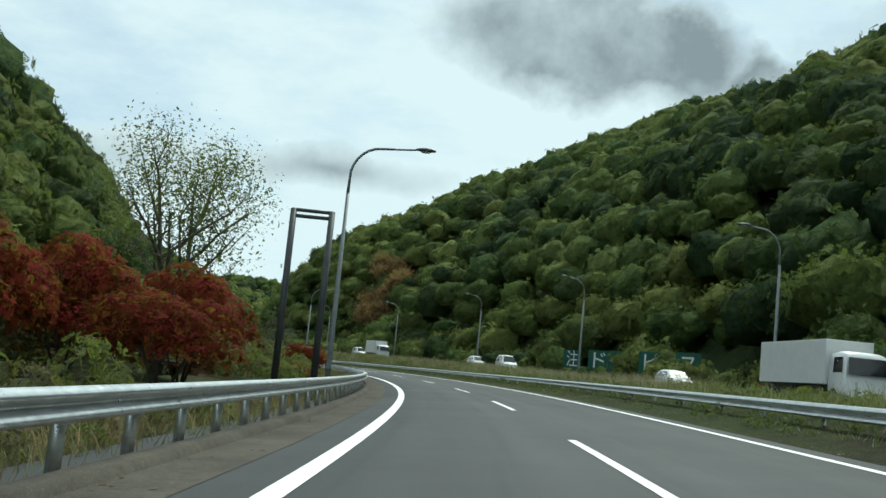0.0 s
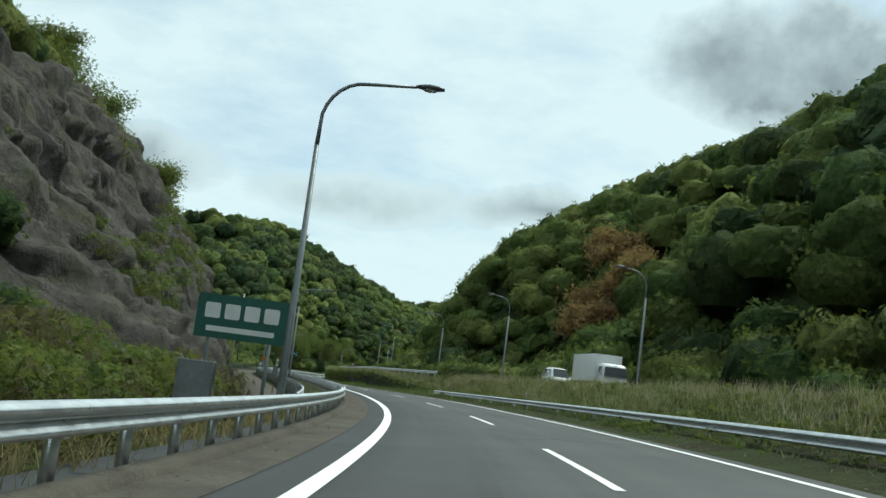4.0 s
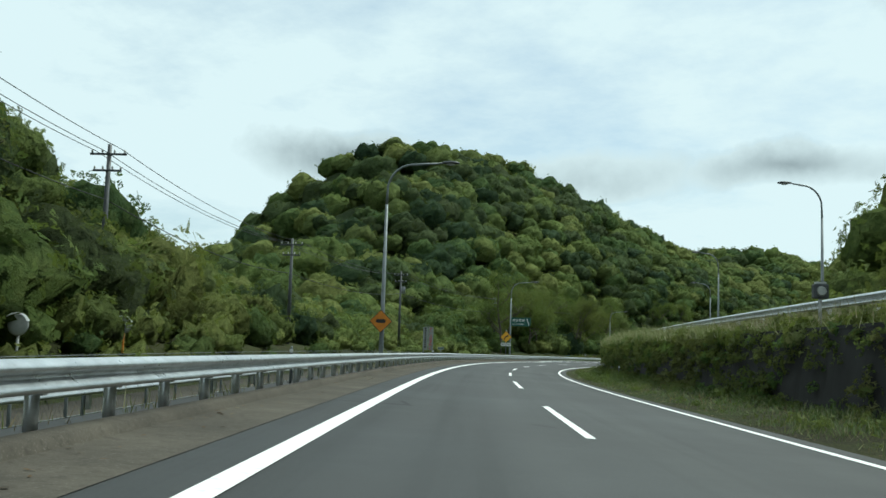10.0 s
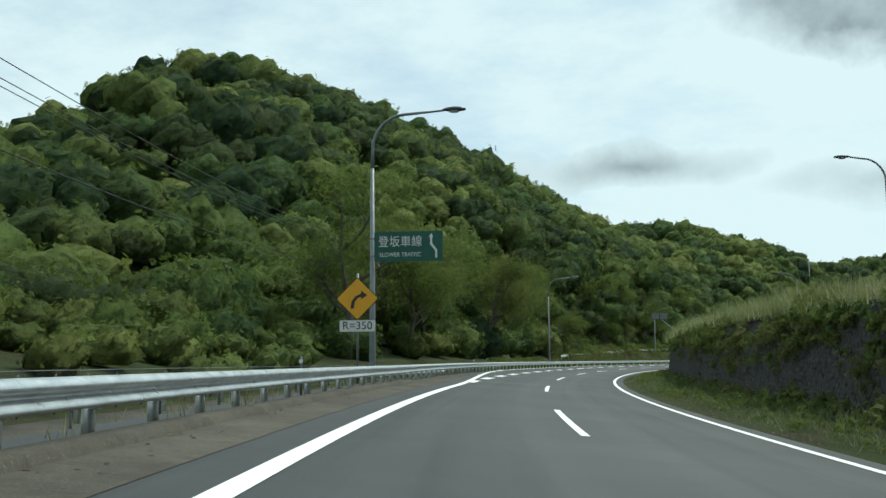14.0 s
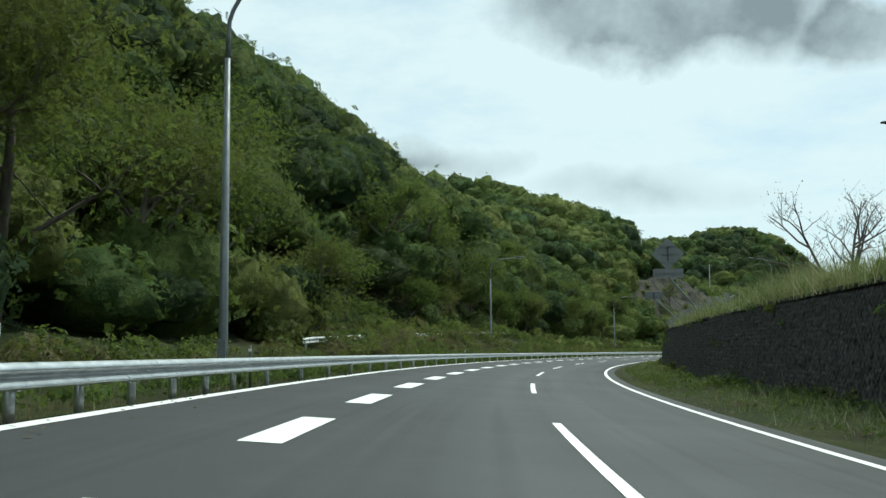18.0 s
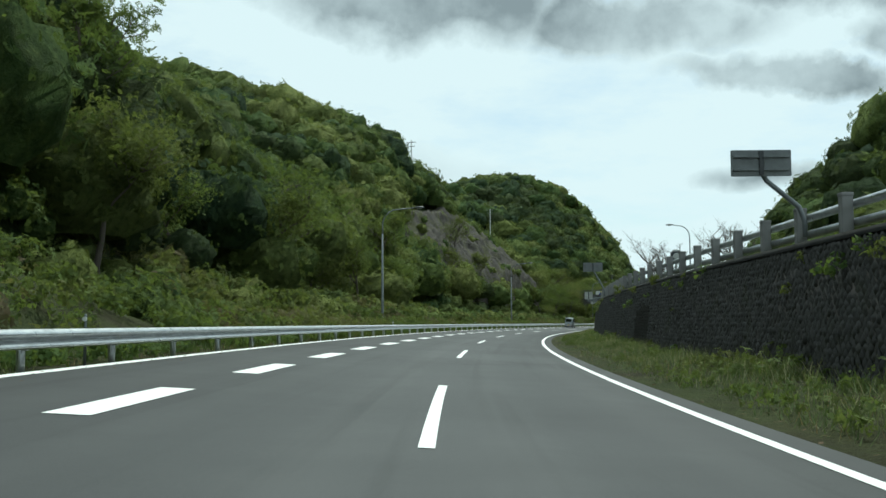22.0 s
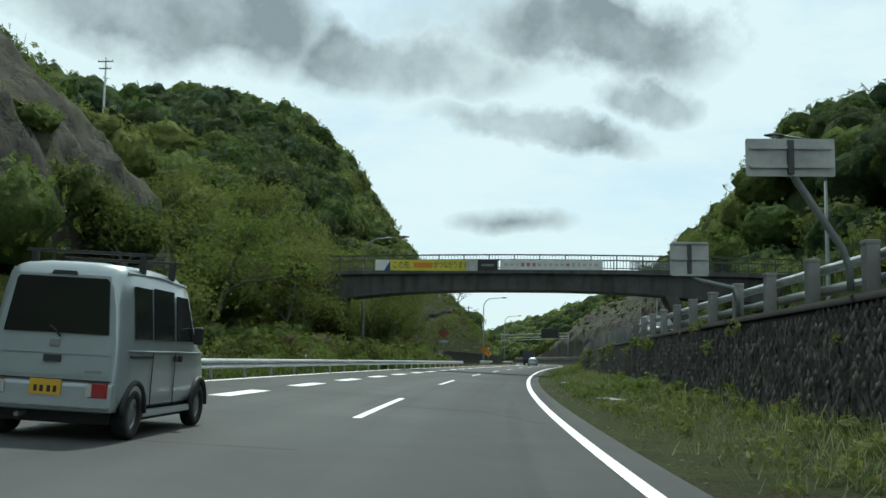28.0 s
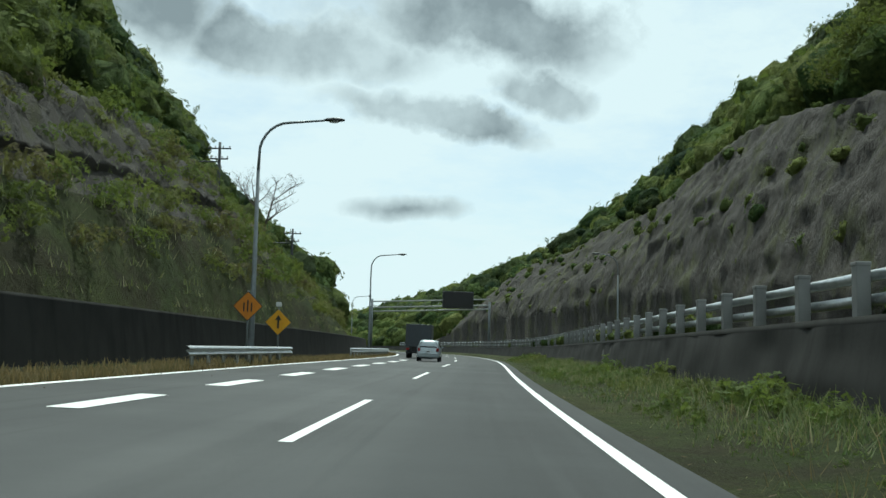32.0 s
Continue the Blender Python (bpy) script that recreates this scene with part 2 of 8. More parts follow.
def wood_floor():
    """Ferns, ivy and leaf mould under the trees."""
    k = Mat("woodland_floor", (0.03, 0.04, 0.018), 0.95, spec=0.05)
    a, b = k.noise(0.5, 6, 0.65), k.noise(3.5, 6, 0.72)
    c = k.mix(k.ramp(a, [(0.38, 0.0), (0.62, 1.0)]), (0.034, 0.050, 0.020), (0.052, 0.068, 0.026))
    c = k.mix(k.ramp(b, [(0.36, 0.8), (0.52, 0.0)]), c, (0.020, 0.022, 0.012))
    return k.set("Base Color", c).bump(b, 1.0, 0.4).m


def rock(name, light, dark, mossy=0.35):
    k = Mat(name, light, 0.93, spec=0.25)
    big = k.noise(0.16, 7, 0.62, (1, 1, 0.8))
    mid = k.noise(0.8, 9, 0.68, (1, 1, 0.75))
    fine = k.noise(6, 6, 0.7)
    fissure_shade = k.noise(0.9, 6, 0.62, (1, 1, 0.7))
    # mid also drives the bump, so its hollows are painted darker
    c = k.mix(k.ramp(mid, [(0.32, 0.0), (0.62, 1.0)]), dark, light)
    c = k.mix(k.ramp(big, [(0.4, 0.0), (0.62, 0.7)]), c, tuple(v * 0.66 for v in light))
    # the shade inside fissures, put into the colour without any depth
    c = k.mix(k.ramp(fissure_shade, [(0.30, 0.85), (0.42, 0.0)]), c, tuple(v * 0.4 for v in dark))
    c = k.mix(k.ramp(fine, [(0.55, 0.0), (0.75, 0.4)]), c, tuple(v * 1.3 for v in light))
    c = k.mix(k.ramp(k.noise(0.3, 6, 0.66), [(0.50, 0.0), (0.64, mossy)]), c, (0.075, 0.078, 0.034))
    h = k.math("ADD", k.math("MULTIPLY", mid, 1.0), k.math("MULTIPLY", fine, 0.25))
    return k.set("Base Color", c).bump(h, 1.0, 0.5).m


def leaf_stuff(name, tones, ragged):
    """A spray of small leaves with holes between them."""
    k = Mat(name, tones[0], 0.8, spec=0.08)
    tree = k.noise(0.35, 3, 0.55)
    spot = k.noise(1.1, 4, 0.65)
    c = k.mix(k.ramp(tree, [(0.38, 0.0), (0.5, 0.5), (0.62, 1.0)]), tones[0], tones[1])
    c = k.mix(k.ramp(k.noise(0.05, 4, 0.6), [(0.5, 0.0), (0.62, 0.85)]), c, tones[2])
    c = k.mix(k.ramp(spot, [(0.48, 0.0), (0.72, 0.55)]), c, tones[3])
    c = k.mix(k.ramp(k.island(), [(0.0, 0.3), (0.45, 0.0), (1.0, 0.0)]), c, tuple(v * 0.6 for v in tones[1]))
    k.set("Base Color", c)
    tr = k.n.new("ShaderNodeBsdfTranslucent")
    k.l.new(k.mix(0.5, c, (0.14, 0.18, 0.02)), tr.inputs[0])
    mx = k.n.new("ShaderNodeMixShader")
    mx.inputs[0].default_value = 0.45
    out = k.n["Material Output"]
    k.l.new(k.b.outputs[0], mx.inputs[1])
    k.l.new(tr.outputs[0], mx.inputs[2])
    holes = k.ramp(k.noise(ragged, 2, 0.6), [(0.47, 0.0), (0.49, 1.0)])
    cl = k.n.new("ShaderNodeBsdfTransparent")
    m2 = k.n.new("ShaderNodeMixShader")
    k.l.new(holes, m2.inputs[0])
    k.l.new(cl.outputs[0], m2.inputs[1])
    k.l.new(mx.outputs[0], m2.inputs[2])
    k.l.new(m2.outputs[0], out.inputs[0])
    return k.m


def canopy(name, tones, ragged=0.0, fineness=1.0):
    """Leaves of the hillside woods: one tone a tree, mottled, shade painted in the leaf gaps; with ragged, sprays of
    small leaves with gaps.
    """
    k = Mat(name, tones[0], 0.85, spec=0.04)
    sep = k.n.new("ShaderNodeSeparateXYZ")
    k.l.new(k.tc.outputs["UV"], sep.inputs[0])
    c = k.ramp(sep.outputs[0], [(0.0, tones[1]), (0.3, tones[0]), (0.62, tones[2]), (0.95, tones[3])])
    clump = k.noise(0.8 * fineness, 4, 0.6)
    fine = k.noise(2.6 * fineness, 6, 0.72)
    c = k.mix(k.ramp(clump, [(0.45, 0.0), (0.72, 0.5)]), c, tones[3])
    # low fine noise: shaded gaps put into the colour; high: paler leaf tips
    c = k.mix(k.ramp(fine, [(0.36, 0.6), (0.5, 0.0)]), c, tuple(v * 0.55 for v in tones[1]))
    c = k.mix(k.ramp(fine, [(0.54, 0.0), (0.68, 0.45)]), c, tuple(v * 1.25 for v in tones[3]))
    k.set("Base Color", c)
    tr = k.n.new("ShaderNodeBsdfTranslucent")
    k.l.new(k.mix(0.4, c, (0.14, 0.18, 0.02)), tr.inputs[0])
    mx = k.n.new("ShaderNodeMixShader")
    mx.inputs[0].default_value = 0.38 if ragged else 0.15
    out = k.n["Material Output"]
    k.l.new(k.b.outputs[0], mx.inputs[1])
    k.l.new(tr.outputs[0], mx.inputs[2])
    k.l.new(mx.outputs[0], out.inputs[0])
    if ragged:
        holes = k.ramp(k.noise(ragged, 2, 0.6), [(0.46, 0.0), (0.48, 1.0)])
        cl = k.n.new("ShaderNodeBsdfTransparent")
        m2 = k.n.new("ShaderNodeMixShader")
        k.l.new(holes, m2.inputs[0])
        k.l.new(cl.outputs[0], m2.inputs[1])
        k.l.new(mx.outputs[0], m2.inputs[2])
        k.l.new(m2.outputs[0], out.inputs[0])
    else:
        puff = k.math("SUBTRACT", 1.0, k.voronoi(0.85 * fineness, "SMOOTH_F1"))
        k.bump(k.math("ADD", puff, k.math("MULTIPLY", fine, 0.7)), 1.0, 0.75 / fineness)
    return k.m


def galvanised():
    k = Mat("galvanised_steel", (0.52, 0.54, 0.55), 0.36, 0.92)
    s = k.noise(2.5, 6, 0.65, (1, 1, 3))
    k.set("Base Color", k.mix(k.ramp(s, [(0.35, 0.0), (0.7, 1.0)]), (0.62, 0.64, 0.65), (0.40, 0.42, 0.43)))
    k.set("Roughness", k.ramp(k.noise(6, 5, 0.6), [(0.3, 0.26), (0.7, 0.42)]))
    return k.bump(s, 0.1, 0.01).m


def concrete(name, base, streaks=0.5):
    k = Mat(name, base, 0.9, spec=0.12)
    a, b = k.noise(0.6, 6, 0.62), k.noise(9, 5, 0.7)
    run = k.noise(1.4, 5, 0.6, (1, 1, 0.12))
    c = k.mix(k.ramp(a, [(0.35, 0.0), (0.68, 1.0)]), base, tuple(v * 0.68 for v in base))
    c = k.mix(k.ramp(run, [(0.48, 0.0), (0.7, streaks)]), c, tuple(v * 0.38 for v in base))
    return k.set("Base Color", c).bump(b, 0.4, 0.01).m


def wall_stone():
    k = Mat("wall_stone", (0.18, 0.17, 0.16), 0.9, spec=0.15)
    a, b = k.noise(0.5, 5, 0.6), k.noise(12, 5, 0.7)
    c = k.ramp(k.island(), [(0.0, (0.056, 0.055, 0.054)), (0.6, (0.072, 0.071, 0.069)), (0.88, (0.082, 0.081, 0.078)), (1.0, (0.105, 0.103, 0.099))])
    c = k.mix(k.ramp(a, [(0.4, 0.0), (0.65, 0.75)]), c, (0.07, 0.07, 0.067))
    c = k.mix(k.ramp(k.noise(1.1, 6, 0.7), [(0.55, 0.0), (0.72, 0.6)]), c, (0.045, 0.05, 0.026))
    return k.set("Base Color", c).bump(b, 0.6, 0.02).m


def wall_stone_item():
    k = Mat("wall_stone_block", (0.18, 0.17, 0.16), 0.9, spec=0.15)
    a, b = k.noise(0.5, 5, 0.6), k.noise(12, 5, 0.7)
    c = k.ramp(k.item(), [(0.0, (0.056, 0.055, 0.054)), (0.6, (0.072, 0.071, 0.069)), (0.88, (0.082, 0.081, 0.078)), (1.0, (0.105, 0.103, 0.099))])
    c = k.mix(k.ramp(a, [(0.4, 0.0), (0.65, 0.75)]), c, (0.07, 0.07, 0.067))
    c = k.mix(k.ramp(k.noise(1.1, 6, 0.7), [(0.55, 0.0), (0.72, 0.6)]), c, (0.045, 0.05, 0.026))
    return k.set("Base Color", c).bump(b, 0.6, 0.02).m


def blades(name, a, b, dry):
    k = Mat(name, a, 0.75, spec=0.2)
    c = k.mix(k.ramp(k.noise(0.5, 4, 0.6), [(0.35, 0.0), (0.65, 1.0)]), a, b)
    c = k.mix(k.ramp(k.island(), [(0.72, 0.0), (0.9, 0.9)]), c, dry)
    k.set("Base Color", c)
    tr = k.n.new("ShaderNodeBsdfTranslucent")
    k.l.new(c, tr.inputs[0])
    mx = k.n.new("ShaderNodeMixShader")
    mx.inputs[0].default_value = 0.3
    k.l.new(k.b.outputs[0], mx.inputs[1]), k.l.new(tr.outputs[0], mx.inputs[2]), k.l.new(mx.outputs[0], k.n["Material Output"].inputs[0])
    return k.m


def bark():
    k = Mat("bark", (0.09, 0.075, 0.06), 0.95)
    s = k.noise(3, 6, 0.7, (1, 1, 0.25))
    k.set("Base Color", k.mix(k.ramp(s, [(0.35, 0.0), (0.7, 1.0)]), (0.13, 0.11, 0.09), (0.05, 0.042, 0.034)))
    return k.bump(s, 0.7, 0.03).m


def car_paint(name, colour, flake=0.0):
    k = Mat(name, colour, 0.32, flake)
    k.set("Coat Weight", 0.6).set("Coat Roughness", 0.08)
    d = k.noise(1.8, 6, 0.65, world=False)
    k.set("Base Color", k.mix(k.ramp(d, [(0.4, 0.0), (0.75, 0.35)]), colour, tuple(v * 0.7 for v in colour)))
    return k.m


def dark_glass():
    k = Mat("tinted_glass", (0.012, 0.014, 0.016), 0.08, 0.0, 0.6)
    k.set("Roughness", k.ramp(k.noise(3, 4, 0.6, world=False), [(0.3, 0.05), (0.7, 0.16)]))
    return k.m


M_ASPHALT, M_LINE, M_SHOULDER, M_SOIL = asphalt(), line_paint(), shoulder_stuff(), soil()
M_FLOOR = wood_floor()
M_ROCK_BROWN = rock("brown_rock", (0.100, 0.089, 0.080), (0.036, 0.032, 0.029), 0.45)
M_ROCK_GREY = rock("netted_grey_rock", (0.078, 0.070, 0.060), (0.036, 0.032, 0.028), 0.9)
GREENS = {
    "woods": ((0.070, 0.110, 0.036), (0.045, 0.078, 0.031), (0.106, 0.126, 0.042), (0.132, 0.168, 0.053)),
    "young_green": ((0.112, 0.152, 0.044), (0.086, 0.125, 0.040), (0.145, 0.160, 0.052), (0.172, 0.200, 0.062)),
    "evergreen": ((0.040, 0.066, 0.031), (0.027, 0.047, 0.026), (0.058, 0.072, 0.032), (0.072, 0.100, 0.039)),
    "tree": ((0.122, 0.165, 0.050), (0.077, 0.113, 0.038), (0.158, 0.167, 0.059), (0.188, 0.210, 0.066)),
    "shrub": ((0.106, 0.165, 0.052), (0.070, 0.115, 0.042), (0.142, 0.169, 0.056), (0.181, 0.221, 0.070))}
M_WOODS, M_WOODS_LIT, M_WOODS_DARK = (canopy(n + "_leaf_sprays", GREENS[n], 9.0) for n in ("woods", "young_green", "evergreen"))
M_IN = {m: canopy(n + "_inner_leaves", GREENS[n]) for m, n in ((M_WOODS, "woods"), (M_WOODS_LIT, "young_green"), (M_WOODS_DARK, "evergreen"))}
M_TREE = leaf_stuff("tree_leaves", GREENS["tree"], 12.0)
M_SHRUB = leaf_stuff("shrub_leaf_sprays", GREENS["tree"], 11.0)
M_YOUNG = leaf_stuff("young_tree_leaves", GREENS["tree"], 7.0)
M_BANK = leaf_stuff("bank_weed_leaves", ((0.135, 0.150, 0.050), (0.095, 0.120, 0.038), (0.175, 0.165, 0.075), (0.215, 0.205, 0.110)), 14.0)
M_WEED = leaf_stuff("weed_leaves", ((0.124, 0.170, 0.052), (0.088, 0.128, 0.042), (0.170, 0.175, 0.070), (0.220, 0.225, 0.100)), 26.0)
M_MOUND, M_MOUND_DARK = canopy("creeper_leaf_sprays", GREENS["young_green"], 13.0), canopy("dark_creeper_leaf_sprays", GREENS["woods"], 13.0)
M_IN.update({M_MOUND: canopy("creeper_inner_leaves", GREENS["young_green"], 0.0, 2.2), M_MOUND_DARK: canopy("dark_creeper_inner_leaves", GREENS["woods"], 0.0, 2.2)})
M_TWIG = leaf_stuff("brown_twig_sprays", ((0.130, 0.105, 0.060), (0.090, 0.075, 0.048), (0.150, 0.130, 0.070), (0.180, 0.160, 0.090)), 15.0)
M_VERGE = blades("low_verge_grass", (0.088, 0.130, 0.044), (0.125, 0.155, 0.060), (0.24, 0.24, 0.13))
M_SHRUB_DARK = leaf_stuff("dark_shrub_leaf_sprays", GREENS["shrub"], 11.0)
M_RED = leaf_stuff("red_maple_leaves", ((0.21, 0.020, 0.017), (0.11, 0.012, 0.011), (0.24, 0.030, 0.020), (0.30, 0.045, 0.032)), 9.0)
M_ORANGE = leaf_stuff("orange_leaves", ((0.33, 0.195, 0.105), (0.26, 0.145, 0.080), (0.35, 0.22, 0.12), (0.40, 0.27, 0.15)), 4.0)
M_STEEL, M_BARK = galvanised(), bark()
M_POLE = painted("pole_grey_paint", (0.20, 0.22, 0.23), 0.5, 0.3, 0.3, 2.0)
M_POLE_DARK = painted("brown_steel_paint", (0.07, 0.075, 0.08), 0.55, 0.2, 0.3, 2.0)
M_CONC = concrete("bridge_concrete", (0.118, 0.118, 0.116), 0.75)
M_CONC_LIGHT = concrete("fence_concrete", (0.29, 0.29, 0.285), 0.5)
M_CONC_DARK = concrete("old_wall_concrete", (0.034, 0.034, 0.032), 0.7)
M_MASONRY = concrete("old_masonry", (0.048, 0.047, 0.045), 0.6)
M_STONE, M_STONE_ITEM = wall_stone(), wall_stone_item()
M_GRASS = blades("verge_grass", (0.150, 0.190, 0.064), (0.200, 0.215, 0.085), (0.36, 0.34, 0.20))
M_GRASS_DRY = blades("dry_grass", (0.20, 0.155, 0.075), (0.15, 0.13, 0.06), (0.30, 0.22, 0.10))
M_PLUME = blades("grass_plumes", (0.30, 0.27, 0.17), (0.24, 0.22, 0.12), (0.38, 0.34, 0.24))
M_SILVER = car_paint("silver_paint", (0.36, 0.40, 0.42), 0.4)
M_WHITE = car_paint("white_paint", (0.72, 0.73, 0.73), 0.0)
M_CARDARK = car_paint("dark_paint", (0.06, 0.07, 0.085), 0.2)
M_GLASS = dark_glass()
M_RUBBER = painted("tyre_rubber", (0.018, 0.018, 0.018), 0.85, 0, 0.3, 5)
M_BLACK = painted("black_plastic", (0.02, 0.02, 0.022), 0.6, 0, 0.2, 5)
M_HUB = painted("wheel_steel", (0.30, 0.31, 0.32), 0.4, 0.6, 0.4, 6)
M_LAMPGLASS = painted("lamp_lens", (0.45, 0.46, 0.44), 0.25, 0, 0.2, 4)
M_REDLENS = painted("red_lens", (0.28, 0.02, 0.02), 0.2, 0, 0.2, 4)
M_PLATE_Y = painted("yellow_plate", (0.62, 0.38, 0.03), 0.45, 0, 0.15, 4)
M_SIGN_GREEN = painted("sign_green", (0.010, 0.085, 0.062), 0.5, 0, 0.25, 2)
M_SIGN_DULL = painted("sign_dull_white", (0.30, 0.32, 0.31), 0.6, 0, 0.4, 2)
M_SIGN_WHITE = painted("sign_white", (0.68, 0.69, 0.68), 0.5, 0, 0.15, 2)
M_SIGN_YELLOW = painted("sign_yellow", (0.72, 0.36, 0.012), 0.5, 0, 0.12, 2)
M_SIGN_ORANGE = painted("sign_orange", (0.62, 0.22, 0.015), 0.5, 0, 0.2, 2)
M_SIGN_BACK = painted("sign_back_grey", (0.20, 0.215, 0.22), 0.6, 0.2, 0.3, 2)
M_SIGN_BACK_PALE = painted("sign_back_pale", (0.46, 0.47, 0.46), 0.6, 0.1, 0.3, 2)
M_SIGN_BLACK = painted("sign_black", (0.02, 0.02, 0.02), 0.5, 0, 0.2, 2)
M_SIGN_RED = painted("sign_red", (0.50, 0.03, 0.03), 0.5, 0, 0.2, 2)
M_SIGN_BLUE = painted("sign_blue", (0.03, 0.05, 0.24), 0.5, 0, 0.2, 2)
M_BANNER_Y = painted("banner_yellow", (0.62, 0.55, 0.07), 0.7, 0, 0.2, 1.2)
M_BANNER_W = painted("banner_white", (0.66, 0.66, 0.66), 0.7, 0, 0.2, 1.2)
M_FADED_RED = painted("faded_red_ink", (0.42, 0.20, 0.19), 0.7, 0, 0.3, 2)
M_INSUL = painted("insulator", (0.45, 0.45, 0.43), 0.3, 0, 0.2, 5)

# ---------------------------------------------------------------- the line of the road
# headings of the lane line, in degrees, every 25 m from 60 m before the start
HEADINGS = [-7.61, -5.52, -3.08, -0.99, 1.57, 4.55, 7.56, 10.87, 14.58, 18.49, 21.91, 23.95, 24.71, 24.85, 24.32, 22.81, 20.38, 17.2, 13.92, 10.55, 7.13, 3.99, 0.84, -2.62, -6.1, -9.14, -11.58, -13.71, -15.97, -18.34, -20.45, -22.44, -24.57, -26.7, -28.4, -29.68, -30.49, -30.98, -31.8, -32.4, -31.3, -28.54, -25.79, -23.03, -20.28, -17.52, -14.77, -12.01, -9.26, -6.51, -3.75, -1.0, 1.76, 2.86, 2.86, 2.86, 2.86, 2.86, 2.86]
BANKS = [-3.15, -3.77, -3.52, -3.16, -1.18, 1.4, 3.06, 4.41, 4.28, 3.86, 3.62, 3.36, 3.15, 2.95, 2.82, 2.54, 2.15, 1.67, 1.67]
LANE, CLIMB = 3.516, 2.62


def smooth(v, k):
    w = np.hanning(k)
    h = k // 2
    return np.convolve(np.r_[[v[0]] * h, v, [v[-1]] * h], w / w.sum(), "same")[h:-h]


R_S = np.arange(-60, -60 + 25 * (len(HEADINGS) - 1), 1.0)
R_H = smooth(np.interp(R_S, -60 + 25 * np.arange(len(HEADINGS)), np.radians(HEADINGS)), 27)
R_X = -3.836 + np.r_[0, np.cumsum(-np.sin(R_H))[:-1]]
R_Y = -59.911 + np.r_[0, np.cumsum(np.cos(R_H))[:-1]]
_b = np.interp(R_S, 50.0 * np.arange(len(BANKS)), np.radians(BANKS)) * np.where(R_S > 900, np.clip(1 - (R_S - 900) / 150, 0, 1), 1)
R_B = smooth(_b, 61)


def at(s, n, z=0.0):
    """The place s metres along the lane line, n metres to its right, z above the banked road."""
    h, b = np.interp(s, R_S, R_H), np.interp(s, R_S, R_B)
    return Vector((np.interp(s, R_S, R_X) + math.cos(h) * n, np.interp(s, R_S, R_Y) + math.sin(h) * n, z - math.tan(b) * max(-14.0, min(9.0, n))))


def many(s, n, z):
    """The same for arrays."""
    s, n, z = np.broadcast_arrays(np.asarray(s, float), np.asarray(n, float), np.asarray(z, float))
    h, b = np.interp(s, R_S, R_H), np.interp(s, R_S, R_B)
    return np.stack([np.interp(s, R_S, R_X) + np.cos(h) * n, np.interp(s, R_S, R_Y) + np.sin(h) * n, z - np.tan(b) * np.clip(n, -14, 9)], -1)


def heading(s):
    return math.degrees(np.interp(s, R_S, R_H))


def stand(s, n, z=0.0, turn=0.0):
    """A pose upright at that place; local y runs along the road."""
    p = at(s, n, z)
    return pose(p.x, p.y, p.z, 0, 0, heading(s) + turn)


def bank_at(s):
    return math.degrees(np.interp(s, R_S, R_B))


# ---------------------------------------------------------------- mesh helpers
def mesh_from(name, verts, faces, material, smooth_on=False):
    me = bpy.data.meshes.new(name)
    me.from_pydata([tuple(map(float, v)) for v in verts], [], faces)
    me.materials.append(material)
    if smooth_on:
        me.shade_smooth()
    return me


def array_mesh(name, verts, quads, material, normals=None):
    """Many quads, or triangles, at once from numpy arrays; normals, if given, round the shading of leaf clumps."""
    me = bpy.data.meshes.new(name)
    k = quads.shape[1]
    me.vertices.add(len(verts)), me.loops.add(quads.size), me.polygons.add(len(quads))
    me.vertices.foreach_set("co", np.ascontiguousarray(verts, np.float32).ravel())
    me.loops.foreach_set("vertex_index", np.ascontiguousarray(quads, np.int32).ravel())
    me.polygons.foreach_set("loop_start", np.arange(0, quads.size, k, dtype=np.int32))
    me.materials.append(material)
    me.update(calc_edges=True)
    if normals is not None:
        me.shade_smooth()
        me.normals_split_custom_set_from_vertices(np.ascontiguousarray(normals, np.float32))
    return me


def thing(name, label, category, group="", kind="", data=None, m=None):
    ob = tagged(new(name, data), label, category, group, kind)
    if m is not None:
        ob.matrix_world = m
    return ob


def part(name, bm, material, parent, label=""):
    me = bpy.data.meshes.new(name)
    bm.to_mesh(me)
    bm.free()
    me.materials.append(material)
    ob = new(name, me)
    ob.parent = parent
    return tagged(ob, label)


def share(name, me, parent, m=None, label=""):
    ob = new(name, me)
    ob.parent = parent
    if m is not None:
        ob.matrix_basis = m
    return tagged(ob, label)


def box(bm, x0, x1, y0, y1, z0, z1, bevel=0.0):
    vs = [bm.verts.new((x, y, z)) for x in (x0, x1) for y in (y0, y1) for z in (z0, z1)]
    fs = [bm.faces.new([vs[i] for i in f]) for f in ((0, 1, 3, 2), (4, 6, 7, 5), (0, 4, 5, 1), (2, 3, 7, 6), (0, 2, 6, 4), (1, 5, 7, 3))]
    if bevel:
        edges = list({e for f in fs for e in f.edges})
        bmesh.ops.bevel(bm, geom=edges, offset=bevel, segments=2, affect="EDGES", profile=0.6)
    return bm


